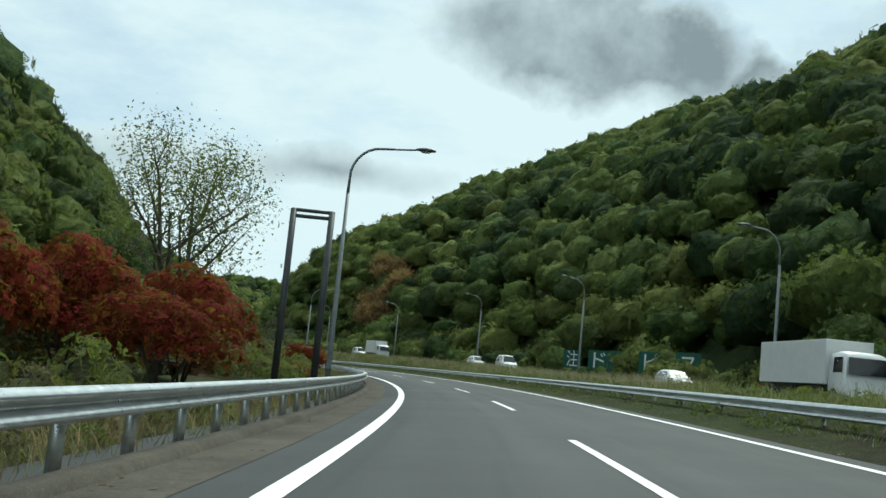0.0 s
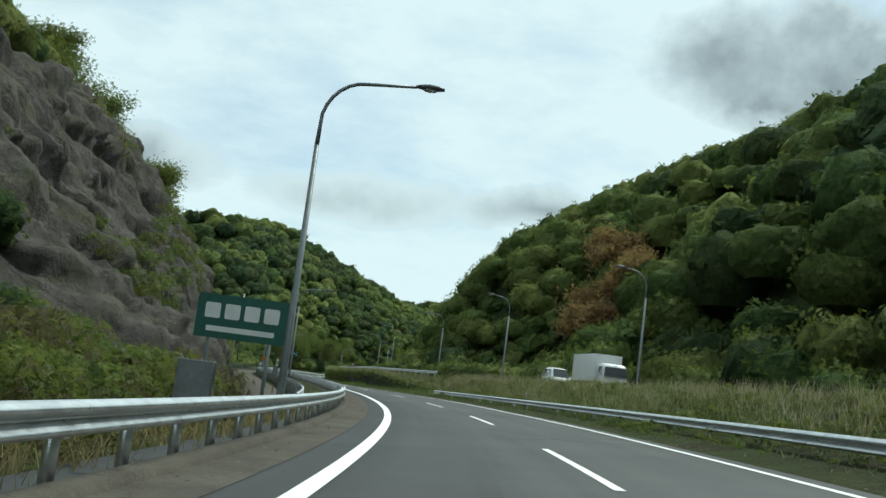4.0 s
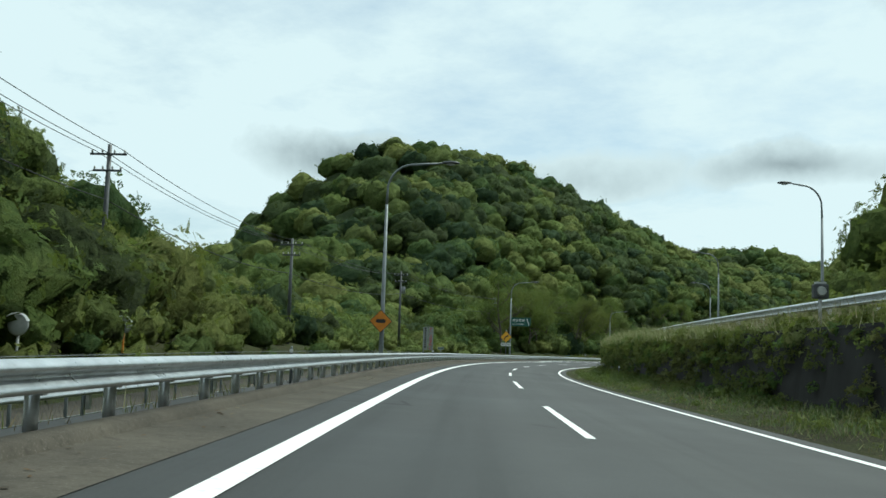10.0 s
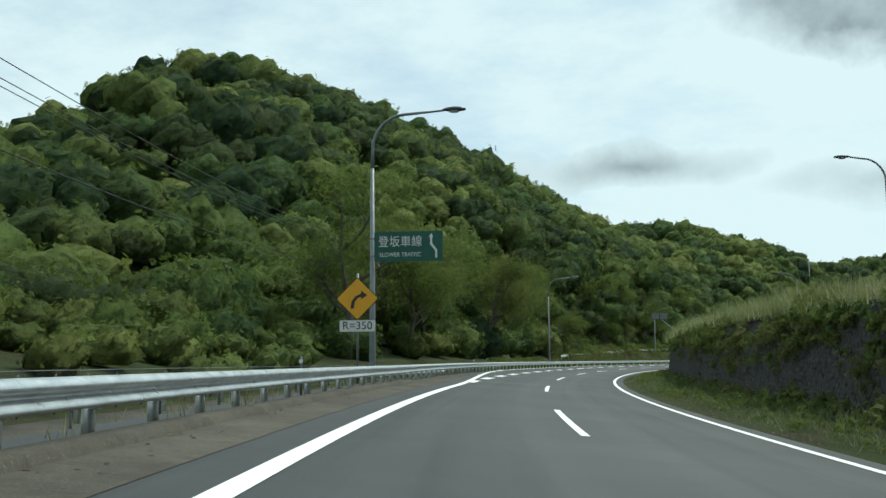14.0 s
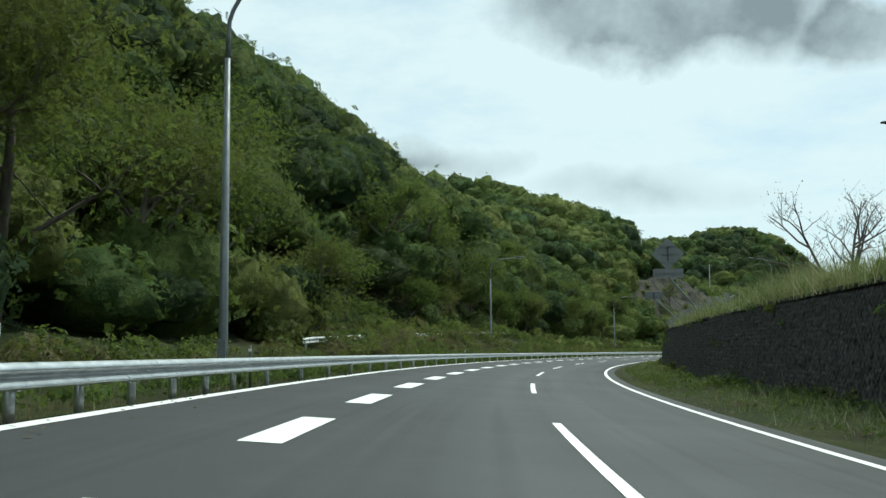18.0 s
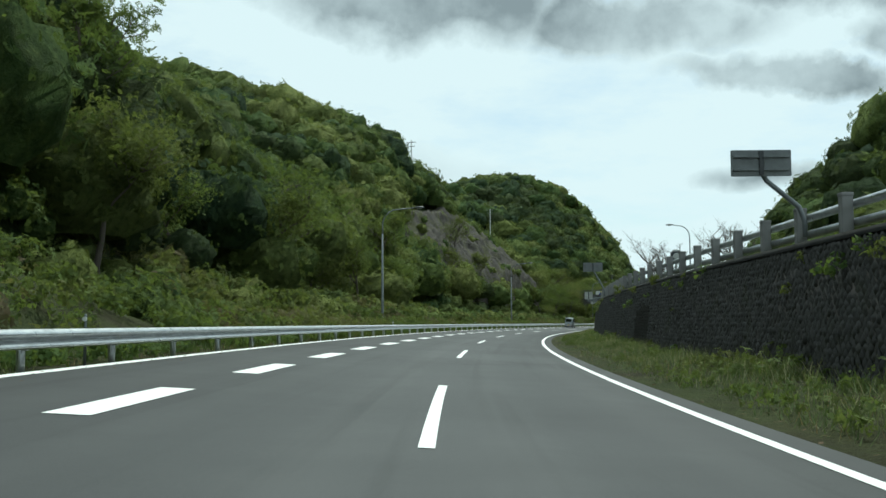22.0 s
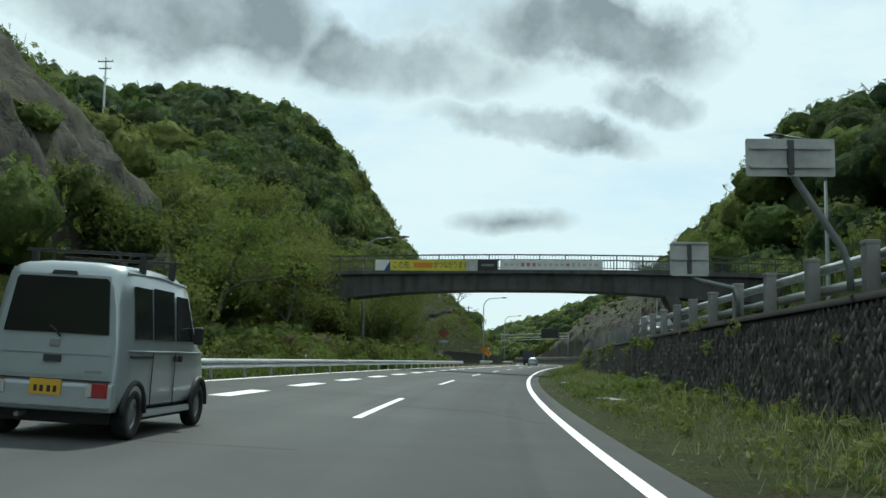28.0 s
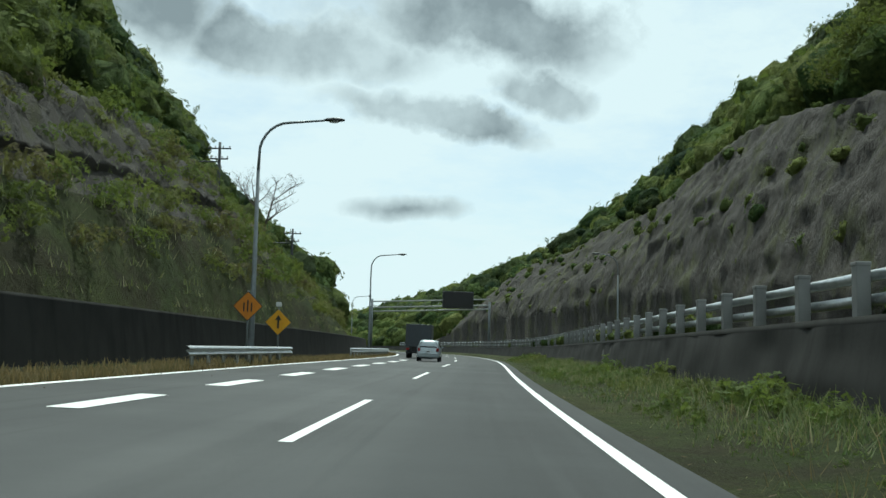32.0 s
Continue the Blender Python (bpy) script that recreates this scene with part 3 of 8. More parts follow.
def tube(bm, pts, radii, sides=10, caps=True):
    """A round bar through pts with a radius at each."""
    rings, pts = [], [Vector(p) for p in pts]
    for i, p in enumerate(pts):
        d = (pts[min(i + 1, len(pts) - 1)] - pts[max(i - 1, 0)]).normalized()
        a = d.orthogonal().normalized() if i == 0 else (a - d * a.dot(d)).normalized()
        c = d.cross(a)
        r = radii[i] if isinstance(radii, (list, tuple)) else radii
        rings.append([bm.verts.new(p + (a * math.cos(2 * math.pi * k / sides) + c * math.sin(2 * math.pi * k / sides)) * r) for k in range(sides)])
    for q, w in zip(rings, rings[1:]):
        for k in range(sides):
            f = bm.faces.new((q[k], q[(k + 1) % sides], w[(k + 1) % sides], w[k]))
            f.smooth = True
    if caps:
        bm.faces.new(rings[0][::-1]), bm.faces.new(rings[-1])
    return bm


def slab(bm, outline, y0, y1):
    """A flat outline in x, z given thickness from y0 to y1."""
    a, b = [bm.verts.new((x, y0, z)) for x, z in outline], [bm.verts.new((x, y1, z)) for x, z in outline]
    bm.faces.new(a), bm.faces.new(b[::-1])
    for i in range(len(a)):
        j = (i + 1) % len(a)
        bm.faces.new((a[j], a[i], b[i], b[j]))
    bmesh.ops.recalc_face_normals(bm, faces=bm.faces)
    return bm


def rounded(w, h, r, k=4):
    out = []
    for cx, cz, a0 in ((w / 2 - r, h / 2 - r, 0), (-w / 2 + r, h / 2 - r, 90), (-w / 2 + r, -h / 2 + r, 180), (w / 2 - r, -h / 2 + r, 270)):
        out += [(cx + r * math.cos(radians(a0 + 90 * i / k)), cz + r * math.sin(radians(a0 + 90 * i / k))) for i in range(k + 1)]
    return out


def lettering(name, text, size, material, parent, m, label="", width=None, depth=0.004):
    """Raised letters, as a mesh, in the parent's x, z plane, that read from -y."""
    cu = bpy.data.curves.new(name, "FONT")
    cu.body, cu.size, cu.align_x, cu.align_y, cu.extrude = text, size, "CENTER", "CENTER", depth
    tmp = bpy.data.objects.new(name, cu)
    scene.collection.objects.link(tmp)
    me = bpy.data.meshes.new_from_object(tmp.evaluated_get(bpy.context.evaluated_depsgraph_get()))
    bpy.data.objects.remove(tmp)
    me.materials.clear()
    me.materials.append(material)
    xs = [v.co.x for v in me.vertices] or [0, 1]
    k = width / max(1e-3, max(xs) - min(xs)) if width else 1.0
    me.transform(Matrix.Diagonal((k, 1, 1, 1)))
    return share(name, me, parent, m @ pose(0, 0, 0, 90, 0, 0), label)


# ---------------------------------------------------------------- the lie of the land
LEFT, RIGHT = [], []


def left(s, *dh):
    LEFT.append((s, np.interp(D_STEPS, [p[0] for p in dh], [p[1] for p in dh])))


def right(s, *dh):
    RIGHT.append((s, np.interp(D_STEPS, [p[0] for p in dh], [p[1] for p in dh])))


D_STEPS = np.r_[np.arange(0, 60, 1.0), np.arange(60, 181, 3.0), np.arange(186, 301, 6.0)]
# tops of slope and woods beside the road: distance from the lane line, height
left(-120, (9, -0.6), (14, 0), (25, 6), (50, 30), (120, 60))
left(0, (9, -0.8), (14, 0), (25, 6), (50, 30), (120, 60))
left(60, (9, -0.8), (14, 0.2), (22, 4), (30, 10), (35, 15), (48, 27), (120, 46))
left(130, (9, -0.8), (14, 0.2), (22, 5), (30, 12.5), (37, 21), (46, 31), (110, 52))
left(180, (9, -1.0), (14, 0.5), (22, 6), (31, 17), (38, 25), (44, 32), (55, 43), (120, 55))
left(220, (9, -1.2), (14, -0.8), (16.5, 4), (20, 11), (26, 19), (34, 27), (60, 42), (120, 52))
left(255, (9, -1.2), (14, -1), (16.5, 4), (21, 8), (26, 15), (34, 22), (60, 32), (120, 42))
left(285, (9, -1.2), (14, -1), (17, 4), (20, 8), (25, 11), (33, 14), (60, 18), (120, 14), (180, 8))
left(320, (9, -1.2), (14, -1), (20, 5), (23, 7.5), (26, 9.5), (29, 12.5), (32, 15), (60, 17), (120, 12), (180, 7))
left(340, (9, -1.2), (14, -1), (20, 4), (27, 6.5), (31, 8.5), (37, 11), (42, 13), (60, 14), (120, 10), (180, 6))
left(360, (9, -1.2), (14, -1.2), (20, 2.5), (30, 4.5), (37, 6.5), (45, 8), (80, 8), (120, 7), (180, 5))
left(410, (9, -1.0), (14, -1), (20, 3), (28, 5), (38, 7), (50, 8), (75, 9), (110, 8), (180, 5))
left(450, (9, -0.8), (13, 0), (20, 6), (40, 17), (57, 22), (66, 19), (80, 14), (110, 10), (180, 5))
left(500, (8.5, -0.4), (13, 1), (20, 8), (35, 24), (55, 40), (75, 48.5), (95, 44), (120, 28), (150, 11), (180, 3))
left(545, (8.5, -0.4), (13, 2), (20, 16), (25, 22), (37, 33), (53, 45), (76, 58.5), (98, 70.5), (125, 68), (155, 50), (180, 33), (220, 8))
left(570, (8.5, -0.4), (12, 2), (17, 11), (22.5, 19), (29, 25), (36, 32), (53, 45), (76, 60), (98, 72), (130, 71), (180, 45), (240, 12))
left(600, (8.5, -0.4), (12, 1.5), (17, 10.5), (25, 21.5), (33, 29), (43, 37.5), (58, 48), (77, 61), (93, 69.5), (106, 77.5), (150, 76), (200, 50), (260, 20))
left(640, (8.5, -0.3), (12, 2), (20, 13), (32, 24), (45, 32.5), (60, 42), (90, 60), (150, 68), (200, 50), (260, 25))
left(680, (8.5, -0.2), (12, 2), (20, 11), (30, 18.5), (40, 25), (46, 28), (61, 35.5), (88, 49), (140, 58))
left(720, (8.5, 0), (12, 2), (16, 8), (21, 14), (28, 22.5), (35, 29.5), (46, 35.5), (60, 41), (100, 50))
left(755, (8.5, 0), (12, 2), (18, 8), (24, 15), (29, 24), (36, 36), (45, 45), (60, 51), (75, 56), (100, 58))
left(800, (8.5, 0), (12, 1.5), (16, 6), (20, 11), (25, 16), (36, 23.5), (45, 28), (60, 33), (100, 41))
left(840, (8.5, 0), (11, 1.5), (18, 8), (25, 13.5), (33, 17.5), (45, 24), (70, 31.5), (120, 39))
left(880, (9.6, 0), (11, 2), (14, 6), (17, 11), (22, 17), (30, 24), (50, 38), (80, 48))
left(920, (9.6, 0), (11, 2), (13, 6.5), (16, 10), (20, 15), (24, 21.5), (30, 31), (50, 45), (70, 55), (110, 52))
left(955, (9.6, 0), (11, 2), (15, 6.5), (20, 10), (25, 16.5), (29, 21.5), (34, 30.5), (41, 41), (55, 52), (70, 60), (90, 59), (130, 50))
left(1000, (10, 0), (12, 2), (18, 10), (25, 16), (35, 27), (44, 40), (70, 57), (100, 56))
left(1060, (10, 0), (12, 3), (18, 11), (27, 19), (41, 31), (60, 44), (120, 60))
left(1350, (10, 0), (12, 3), (30, 15), (60, 32), (120, 50))
right(-120, (21, 1), (26, 9), (45, 28), (80, 55), (150, 100))
right(60, (21, 1), (26, 9), (45, 28.35), (80, 58.59), (150, 105.8))
right(150, (21, 1.8), (25, 8), (33, 20), (52, 39.69), (72, 53.86), (93, 68.04), (150, 102.1))
right(200, (21, 2.2), (25, 8), (34, 22), (45, 32.5), (60, 46), (90, 65.5), (130, 84), (160, 101.5))
right(240, (21, 3), (24, 7), (30, 11), (38, 17), (45, 22.5), (64, 43), (100, 68), (160, 98))
right(262, (21, 3), (24, 5), (30, 7), (38, 10), (44, 15.12), (50, 26.46), (64, 46.3), (100, 72.77), (160, 102.1))
right(278, (21, 3), (24, 7), (30, 12), (38, 20), (45, 28.35), (64, 49.14), (100, 72.77), (160, 100.2))
right(300, (21, 3.2), (23, 8), (26, 15), (29, 20), (34, 27), (38, 32), (44, 36), (50, 40), (90, 68), (150, 94.5))
right(340, (21, 3.2), (26, 9), (31, 16), (34, 22), (38, 29), (44, 38), (50, 43), (65, 50), (100, 72), (150, 93))
right(390, (21, 3.2), (30, 6), (40, 9), (60, 30), (90, 55), (130, 75))
right(425, (21, 3.2), (30, 6), (45, 8), (100, 16))
right(500, (21, 3.2), (30, 5), (60, 8), (150, 20))
right(600, (21, 3.1), (28, 4.5), (60, 9), (150, 25))
right(660, (21, 3.1), (28, 7), (40, 14), (70, 22), (150, 35))
right(720, (21, 3), (26, 8), (33, 17), (38, 23), (46, 31), (70, 44), (120, 60))
right(780, (21, 2.4), (25, 8), (33, 18), (45, 29), (70, 44), (120, 60))
right(820, (21, 2.2), (24, 8), (31, 18), (45, 30), (70, 46), (120, 62))
right(860, (21, 2.0), (24, 9), (27, 17), (33, 25), (44, 32), (70, 48), (120, 66))
right(900, (20, 1.9), (23, 12), (29, 22), (40, 33), (70, 50), (120, 70))
right(950, (19, 1.8), (22, 12), (27, 22), (38, 34), (48, 41), (80, 58), (130, 80))
right(1000, (18.5, 1.5), (22, 11.5), (32, 24.5), (42, 33.5), (58, 47.5), (80, 59), (130, 80))
right(1060, (18, 1.5), (22, 10.5), (29, 18), (40, 26), (54, 37), (68, 48), (90, 66), (140, 86))
right(1120, (18, 3), (37, 17.5), (62, 29), (89, 48), (117, 68), (160, 84))
right(1200, (18, 1.5), (40, 12), (80, 25), (150, 50))
right(1350, (18, 1), (40, 6), (80, 12), (150, 25))
L_S, R_SS = np.array([r[0] for r in LEFT], float), np.array([r[0] for r in RIGHT], float)
L_T, R_T = np.array([r[1] for r in LEFT]), np.array([r[1] for r in RIGHT])


def table(ss, tt, s, d):
    """Height out of a table of slopes, smooth along the road."""
    i = np.clip(np.searchsorted(ss, s) - 1, 0, len(ss) - 2)
    f = np.clip((s - ss[i]) / (ss[i + 1] - ss[i]), 0, 1)
    f = f * f * (3 - 2 * f)
    j = np.clip(np.searchsorted(D_STEPS, d) - 1, 0, len(D_STEPS) - 2)
    g = np.clip((d - D_STEPS[j]) / (D_STEPS[j + 1] - D_STEPS[j]), 0, 1)
    lo, hi = tt[i, j] * (1 - g) + tt[i, j + 1] * g, tt[i + 1, j] * (1 - g) + tt[i + 1, j + 1] * g
    return lo * (1 - f) + hi * f


def rise(x, a, b):
    t = np.clip((np.asarray(x, float) - a) / (b - a), 0, 1)
    return t * t * (3 - 2 * t)


def bare(s, n):
    """1 where rock or open grass stands instead of woods."""
    d = np.abs(n)
    top = np.interp(s, [150, 225, 245, 280], [37, 37, 28, 24])
    lft = rise(s, 150, 170) * rise(-s, -262, -250) * rise(-d, -top, -(top - 4)) * rise(d, 12, 14)
    lft = np.maximum(lft, rise(s, 702, 722) * rise(-s, -815, -790) * rise(d, 17, 20) * rise(-d, -np.interp(s, [702, 760], [27, 33]), -np.interp(s, [702, 760], [22, 28])))
    lft = np.maximum(lft, rise(s, 868, 885) * rise(-s, -985, -960) * rise(-d, -(17 + 0.10 * (s - 860)), -(13 + 0.10 * (s - 860))) * rise(d, 10, 11))
    rgt = rise(s, 872, 895) * rise(-s, -1130, -1080) * rise(-d, -(27 + 0.05 * (s - 880)), -(23 + 0.05 * (s - 880))) * rise(d, 19, 20)
    rgt = np.maximum(rgt, rise(s, 355, 385) * rise(-s, -655, -630) * rise(-d, -32, -26))
    return np.where(n < 0, lft, rgt)


def opp(s):
    """Height of the other carriageway over this one."""
    return np.interp(s, [-120, 0, 75, 107, 148, 228, 275, 331, 520, 600, 700, 755, 815, 875, 1000, 1350], [0.2, 0.3, 0.6, 1.1, 1.5, 2.3, 2.9, 3.1, 3.1, 3.0, 3.0, 2.1, 1.8, 1.6, 1.0, 0.6])


def wall_top(s):
    return np.interp(s, [212, 240, 262, 300, 400, 460, 520, 600, 700, 755, 815, 875, 1000, 1350], [0.4, 1.5, 2.35, 2.45, 3.2, 3.3, 3.05, 3.15, 3.2, 2.3, 1.95, 1.75, 1.2, 0.8])


WALL_N = 7.9


def wobble(p, scale, seed=0.0):
    q = p * scale + seed
    return np.sin(q[..., 0] * 1.3 + 2.1 * np.sin(q[..., 1] * 0.7)) * np.cos(q[..., 1] * 1.1 + 1.7 * np.sin(q[..., 0] * 0.9)) + 0.5 * np.sin(q[..., 0] * 2.9 + q[..., 1] * 2.3) * np.cos(q[..., 1] * 3.1 - q[..., 0] * 1.9)


# swells and hollows of the hills: place along the road, offset, height, half sizes along and across
SWELLS = ((280, 105, -4.0, 25, 20), (315, 92, -8.0, 26, 24), (335, 40, -2.5, 22, 12), (328, 27, -3.0, 14, 7), (185, -40, 4.0, 18, 10), (327, -27, -1.5, 10, 6), (490, -92, -4.5, 22, 20), (578, -84, -2.5, 22, 18), (590, -43, -1.5, 28, 12), (650, -64, 3.5, 28, 16), (750, -72, -4.0, 24, 14), (750, -46, -3.5, 18, 12), (938, -66, 0.5, 32, 14), (900, -70, -7.0, 24, 14), (869, -49, -3.0, 12, 9), (932, -50, 1.8, 16, 6), (942, -52, 2.0, 18, 8), (966, -38, -2.5, 20, 8), (926, -29, -7.0, 16, 6), (856, 32, 5.0, 14, 10), (1006, 48, 2.5, 24, 12), (1004, -16, 3.0, 14, 8), (1137, 55, 2.5, 24, 14))


def tops(s, n):
    """Height of slope or tree tops over the road."""
    d = np.abs(n)
    h = np.where(n < 0, table(L_S, L_T, s, d), table(R_SS, R_T, s, d))
    swell = sum(z * np.exp(-((s - a) / u) ** 2 - ((n - b) / w) ** 2) for a, b, z, u, w in SWELLS)
    return np.where(h > 3, np.maximum(h + swell, 3), h)


def ground_z(s, n):
    """Height of the bare ground over the banked road, for any place."""
    s, n = np.broadcast_arrays(np.asarray(s, float), np.asarray(n, float))
    d, c = np.abs(n), tops(s, n)
    p = np.stack([s, n * 1.3], -1)
    open_ = bare(s, n)
    woods = c - np.clip(c * 0.75, 0, 6.0) * (1 - open_)
    woods = woods + (0.25 + 0.35 * open_ * (n < 0) - 0.2 * open_ * (n > 0)) * wobble(p, 0.33) * rise(d, 15, 24) + 0.55 * open_ * wobble(p, 0.85, 3.0) * rise(d, 13.5, 17) * (n < 0)
    side = rise(s, 150, 175) * rise(-s, -475, -440)
    shelf = np.interp(d, [6.2, 7.6, 8.6, 13.4, 14.5], [-0.02, -0.55, -1.15, -1.15, -1.0])
    lft = np.where(d < 14.5, np.where(d < 6.2, -0.03, shelf * side + np.interp(d, [6.2, 8.5, 11, 14.5], [-0.03, -0.25, 0.1, 0.6]) * (1 - side)), woods)
    lft = np.where((d >= 11) & (side < 0.5), np.maximum(lft, woods), lft)
    lft = np.where(d < 6.4, -0.03, lft)
    lane = np.interp(s, [504, 515, 533, 546, 563, 590, 606], [0, 0.5, 1.0, 1.3, 1.75, 2.2, 0])
    lane = lane * np.interp(d, [9.0, 11.6, 15, 16], [0, 1, 1, 0])
    lft = np.where(lane > 0.02, np.maximum(lft, lane), lft)
    o, w = opp(s), wall_top(s)
    walled = rise(s, 205, 225)
    bank = np.where(d < 4.3, -0.03, np.where(d < 9.6, -0.03 + 0.33 * rise(d, 4.3, 6.6) + (o - 0.35) * rise(d, 6.6, 9.6), o - 0.03))
    step = np.where(d < 4.3, -0.03, np.where(d < WALL_N + 0.12, -0.03 + 0.30 * rise(d, 4.6, 7.4), np.where(d < 10.6, w + 0.05 + (o - w - 0.05) * rise(d, 9.0, 10.6), o - 0.03)))
    rgt = np.where(walled > 0.5, step, bank)
    rgt = np.where(d > 20.2, np.maximum(o - 0.05, woods), rgt)
    return np.where(n < 0, lft, rgt)


def build_ground():
    s = np.r_[np.arange(-120, 1100, 2.5), np.arange(1100, 1320, 6.0)]
    n = np.r_[np.arange(-260, -176, 12.0), np.arange(-176, -62, 6.0), np.arange(-62, -14.5, 1.5), np.arange(-14.5, -3, 0.75), [-2, 0, 2, 3.4, 4.3, 4.6, 5.2, 5.8, 6.4, 7.0, 7.5, WALL_N + 0.1, WALL_N + 0.14, 8.5, 9.0, 9.6, 10.1, 10.6, 12, 15, 18, 20.2], np.arange(20.4, 60, 1.5), np.arange(60, 177, 6.0)]
    S, N = np.meshgrid(s, n, indexing="ij")
    P = many(S, N, ground_z(S, N))
    a, b = S.shape
    idx = np.arange(a * b).reshape(a, b)
    q = np.stack([idx[:-1, :-1], idx[:-1, 1:], idx[1:, 1:], idx[1:, :-1]], -1).reshape(-1, 4)
    ring = np.r_[idx[0, :], idx[1:, -1], idx[-1, -2::-1], idx[-2:0:-1, 0]]
    V = P.reshape(-1, 3)
    mid = np.array([-60.0, 520.0])
    way = V[ring, :2] - mid
    out = np.c_[mid + way / np.linalg.norm(way, axis=1)[:, None] * 4200, np.full(len(ring), 10.0)]
    far = np.arange(len(ring)) + len(V)
    q2 = np.stack([ring, far, np.roll(far, -1), np.roll(ring, -1)], -1)
    me = array_mesh("ground", np.vstack([V, out]), np.vstack([q, q2[:, ::-1]]), M_SOIL)
    me.materials.append(M_ROCK_BROWN), me.materials.append(M_ROCK_GREY), me.materials.append(M_FLOOR)
    cs, cn = (S[:-1, :-1] + S[1:, 1:]) / 2, (N[:-1, :-1] + N[1:, 1:]) / 2
    rocky = bare(cs, cn) > 0.45
    mat = np.where(rocky & (cn < 0) & (cs < 400) & (np.abs(cn) > 14), 1, np.where(rocky & (((cn < 0) & (cs > 700) & (cs < 860)) | ((cn > 0) & (cs > 800))), 2, np.where(rocky & (cn < 0) & (np.abs(cn) > 14) & (cs > 860), 2, 0)))
    mat = np.where((mat == 0) & (bare(cs, cn) < 0.3) & (((cn < -16) & ((cs > 430) | (cs < 150) | (cn < -20))) | (cn > 21)) & (tops(cs, cn) > 2.5), 3, mat)
    me.polygons.foreach_set("material_index", np.r_[mat.ravel(), np.zeros(len(q2), int)].astype(np.int32))
    me.shade_smooth()
    thing("ground", "earth and grass ground with bare rock faces on the slopes", "ground", kind="structure", data=me)


build_ground()


def lattice(x, y, seed):
    """Smooth random heights on a unit lattice."""
    tab = np.random.default_rng(seed).uniform(-1, 1, (64, 64))
    i, j = np.floor(x).astype(int), np.floor(y).astype(int)
    f, g = x - i, y - j
    f, g = f * f * (3 - 2 * f), g * g * (3 - 2 * g)
    a, b = tab[i % 64, j % 64] * (1 - f) + tab[(i + 1) % 64, j % 64] * f, tab[i % 64, (j + 1) % 64] * (1 - f) + tab[(i + 1) % 64, (j + 1) % 64] * f
    return a * (1 - g) + b * g


def rock_face(label, s0, s1, side, d0, d1, material, rough, seed, rib=1.0, gap=0.7):
    """A craggy sheet over a slope: ribs that run down it, ledges across, blocks and splinters."""
    s, f = np.arange(s0, s1 + 0.1, gap), np.linspace(0, 1, int(36 / gap))
    lo, hi = np.interp(s, [p[0] for p in d0], [p[1] for p in d0]), np.interp(s, [p[0] for p in d1], [p[1] for p in d1])
    S = np.repeat(s[:, None], len(f), 1)
    D = lo[:, None] + (hi - lo)[:, None] * f[None]
    Z = ground_z(S, side * D)
    h = Z - Z[:, :1]
    tilt = lattice(S / 9, h / 14, seed) * 2.5
    ribs = 1 - 2 * np.abs(lattice((S + tilt) / 3.4, h / 11, seed + 1))
    blocks = np.round(2.5 * lattice((S + tilt) / 2.1, h / 1.7 + S / 9, seed + 2)) / 2.5
    ledge = 1 - 2 * np.abs(lattice(S / 12 + h / 20, h / 2.6, seed + 3))
    fine = lattice(S / 0.9, h / 1.3, seed + 4)
    crack = np.abs(lattice((S + 0.6 * tilt) / 1.5, h / 3.2, seed + 6)) ** 0.5
    k = rough * (0.4 * (1 if gap < 0.6 else 0) * (crack - 0.5) + 0.55 * rib * ribs + 0.42 * blocks + 0.35 * ledge + 0.22 * fine) + 0.35
    edge = np.minimum(np.minimum(f, 1 - f)[None] * 9, np.minimum(S - s0, s1 - S) / 3).clip(0, 1)
    k = k * edge - 0.5 * (1 - edge)
    V = many(S + 0.3 * rough * lattice(S / 1.7, h / 2.3, seed + 5) * edge, side * (D - 0.85 * k), Z + 0.42 * k)
    idx = np.arange(S.size).reshape(S.shape)
    q = np.stack([idx[:-1, :-1], idx[1:, :-1], idx[1:, 1:], idx[:-1, 1:]], -1).reshape(-1, 4)
    if side > 0:
        q = q[:, ::-1]
    thing("rock_face", label, "rock face", kind="structure", data=array_mesh("rock_face", V.reshape(-1, 3), q[:, ::-1], material))


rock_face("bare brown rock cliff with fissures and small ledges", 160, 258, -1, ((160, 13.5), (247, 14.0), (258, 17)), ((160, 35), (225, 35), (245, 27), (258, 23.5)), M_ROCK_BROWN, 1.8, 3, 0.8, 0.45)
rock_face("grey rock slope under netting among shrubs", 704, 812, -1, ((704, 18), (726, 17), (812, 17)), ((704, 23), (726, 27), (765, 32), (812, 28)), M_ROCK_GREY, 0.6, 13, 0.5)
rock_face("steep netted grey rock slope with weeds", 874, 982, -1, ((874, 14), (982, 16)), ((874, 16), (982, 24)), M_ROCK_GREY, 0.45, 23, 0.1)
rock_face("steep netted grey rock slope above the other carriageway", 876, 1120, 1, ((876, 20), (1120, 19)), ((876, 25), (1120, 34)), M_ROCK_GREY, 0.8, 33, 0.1)


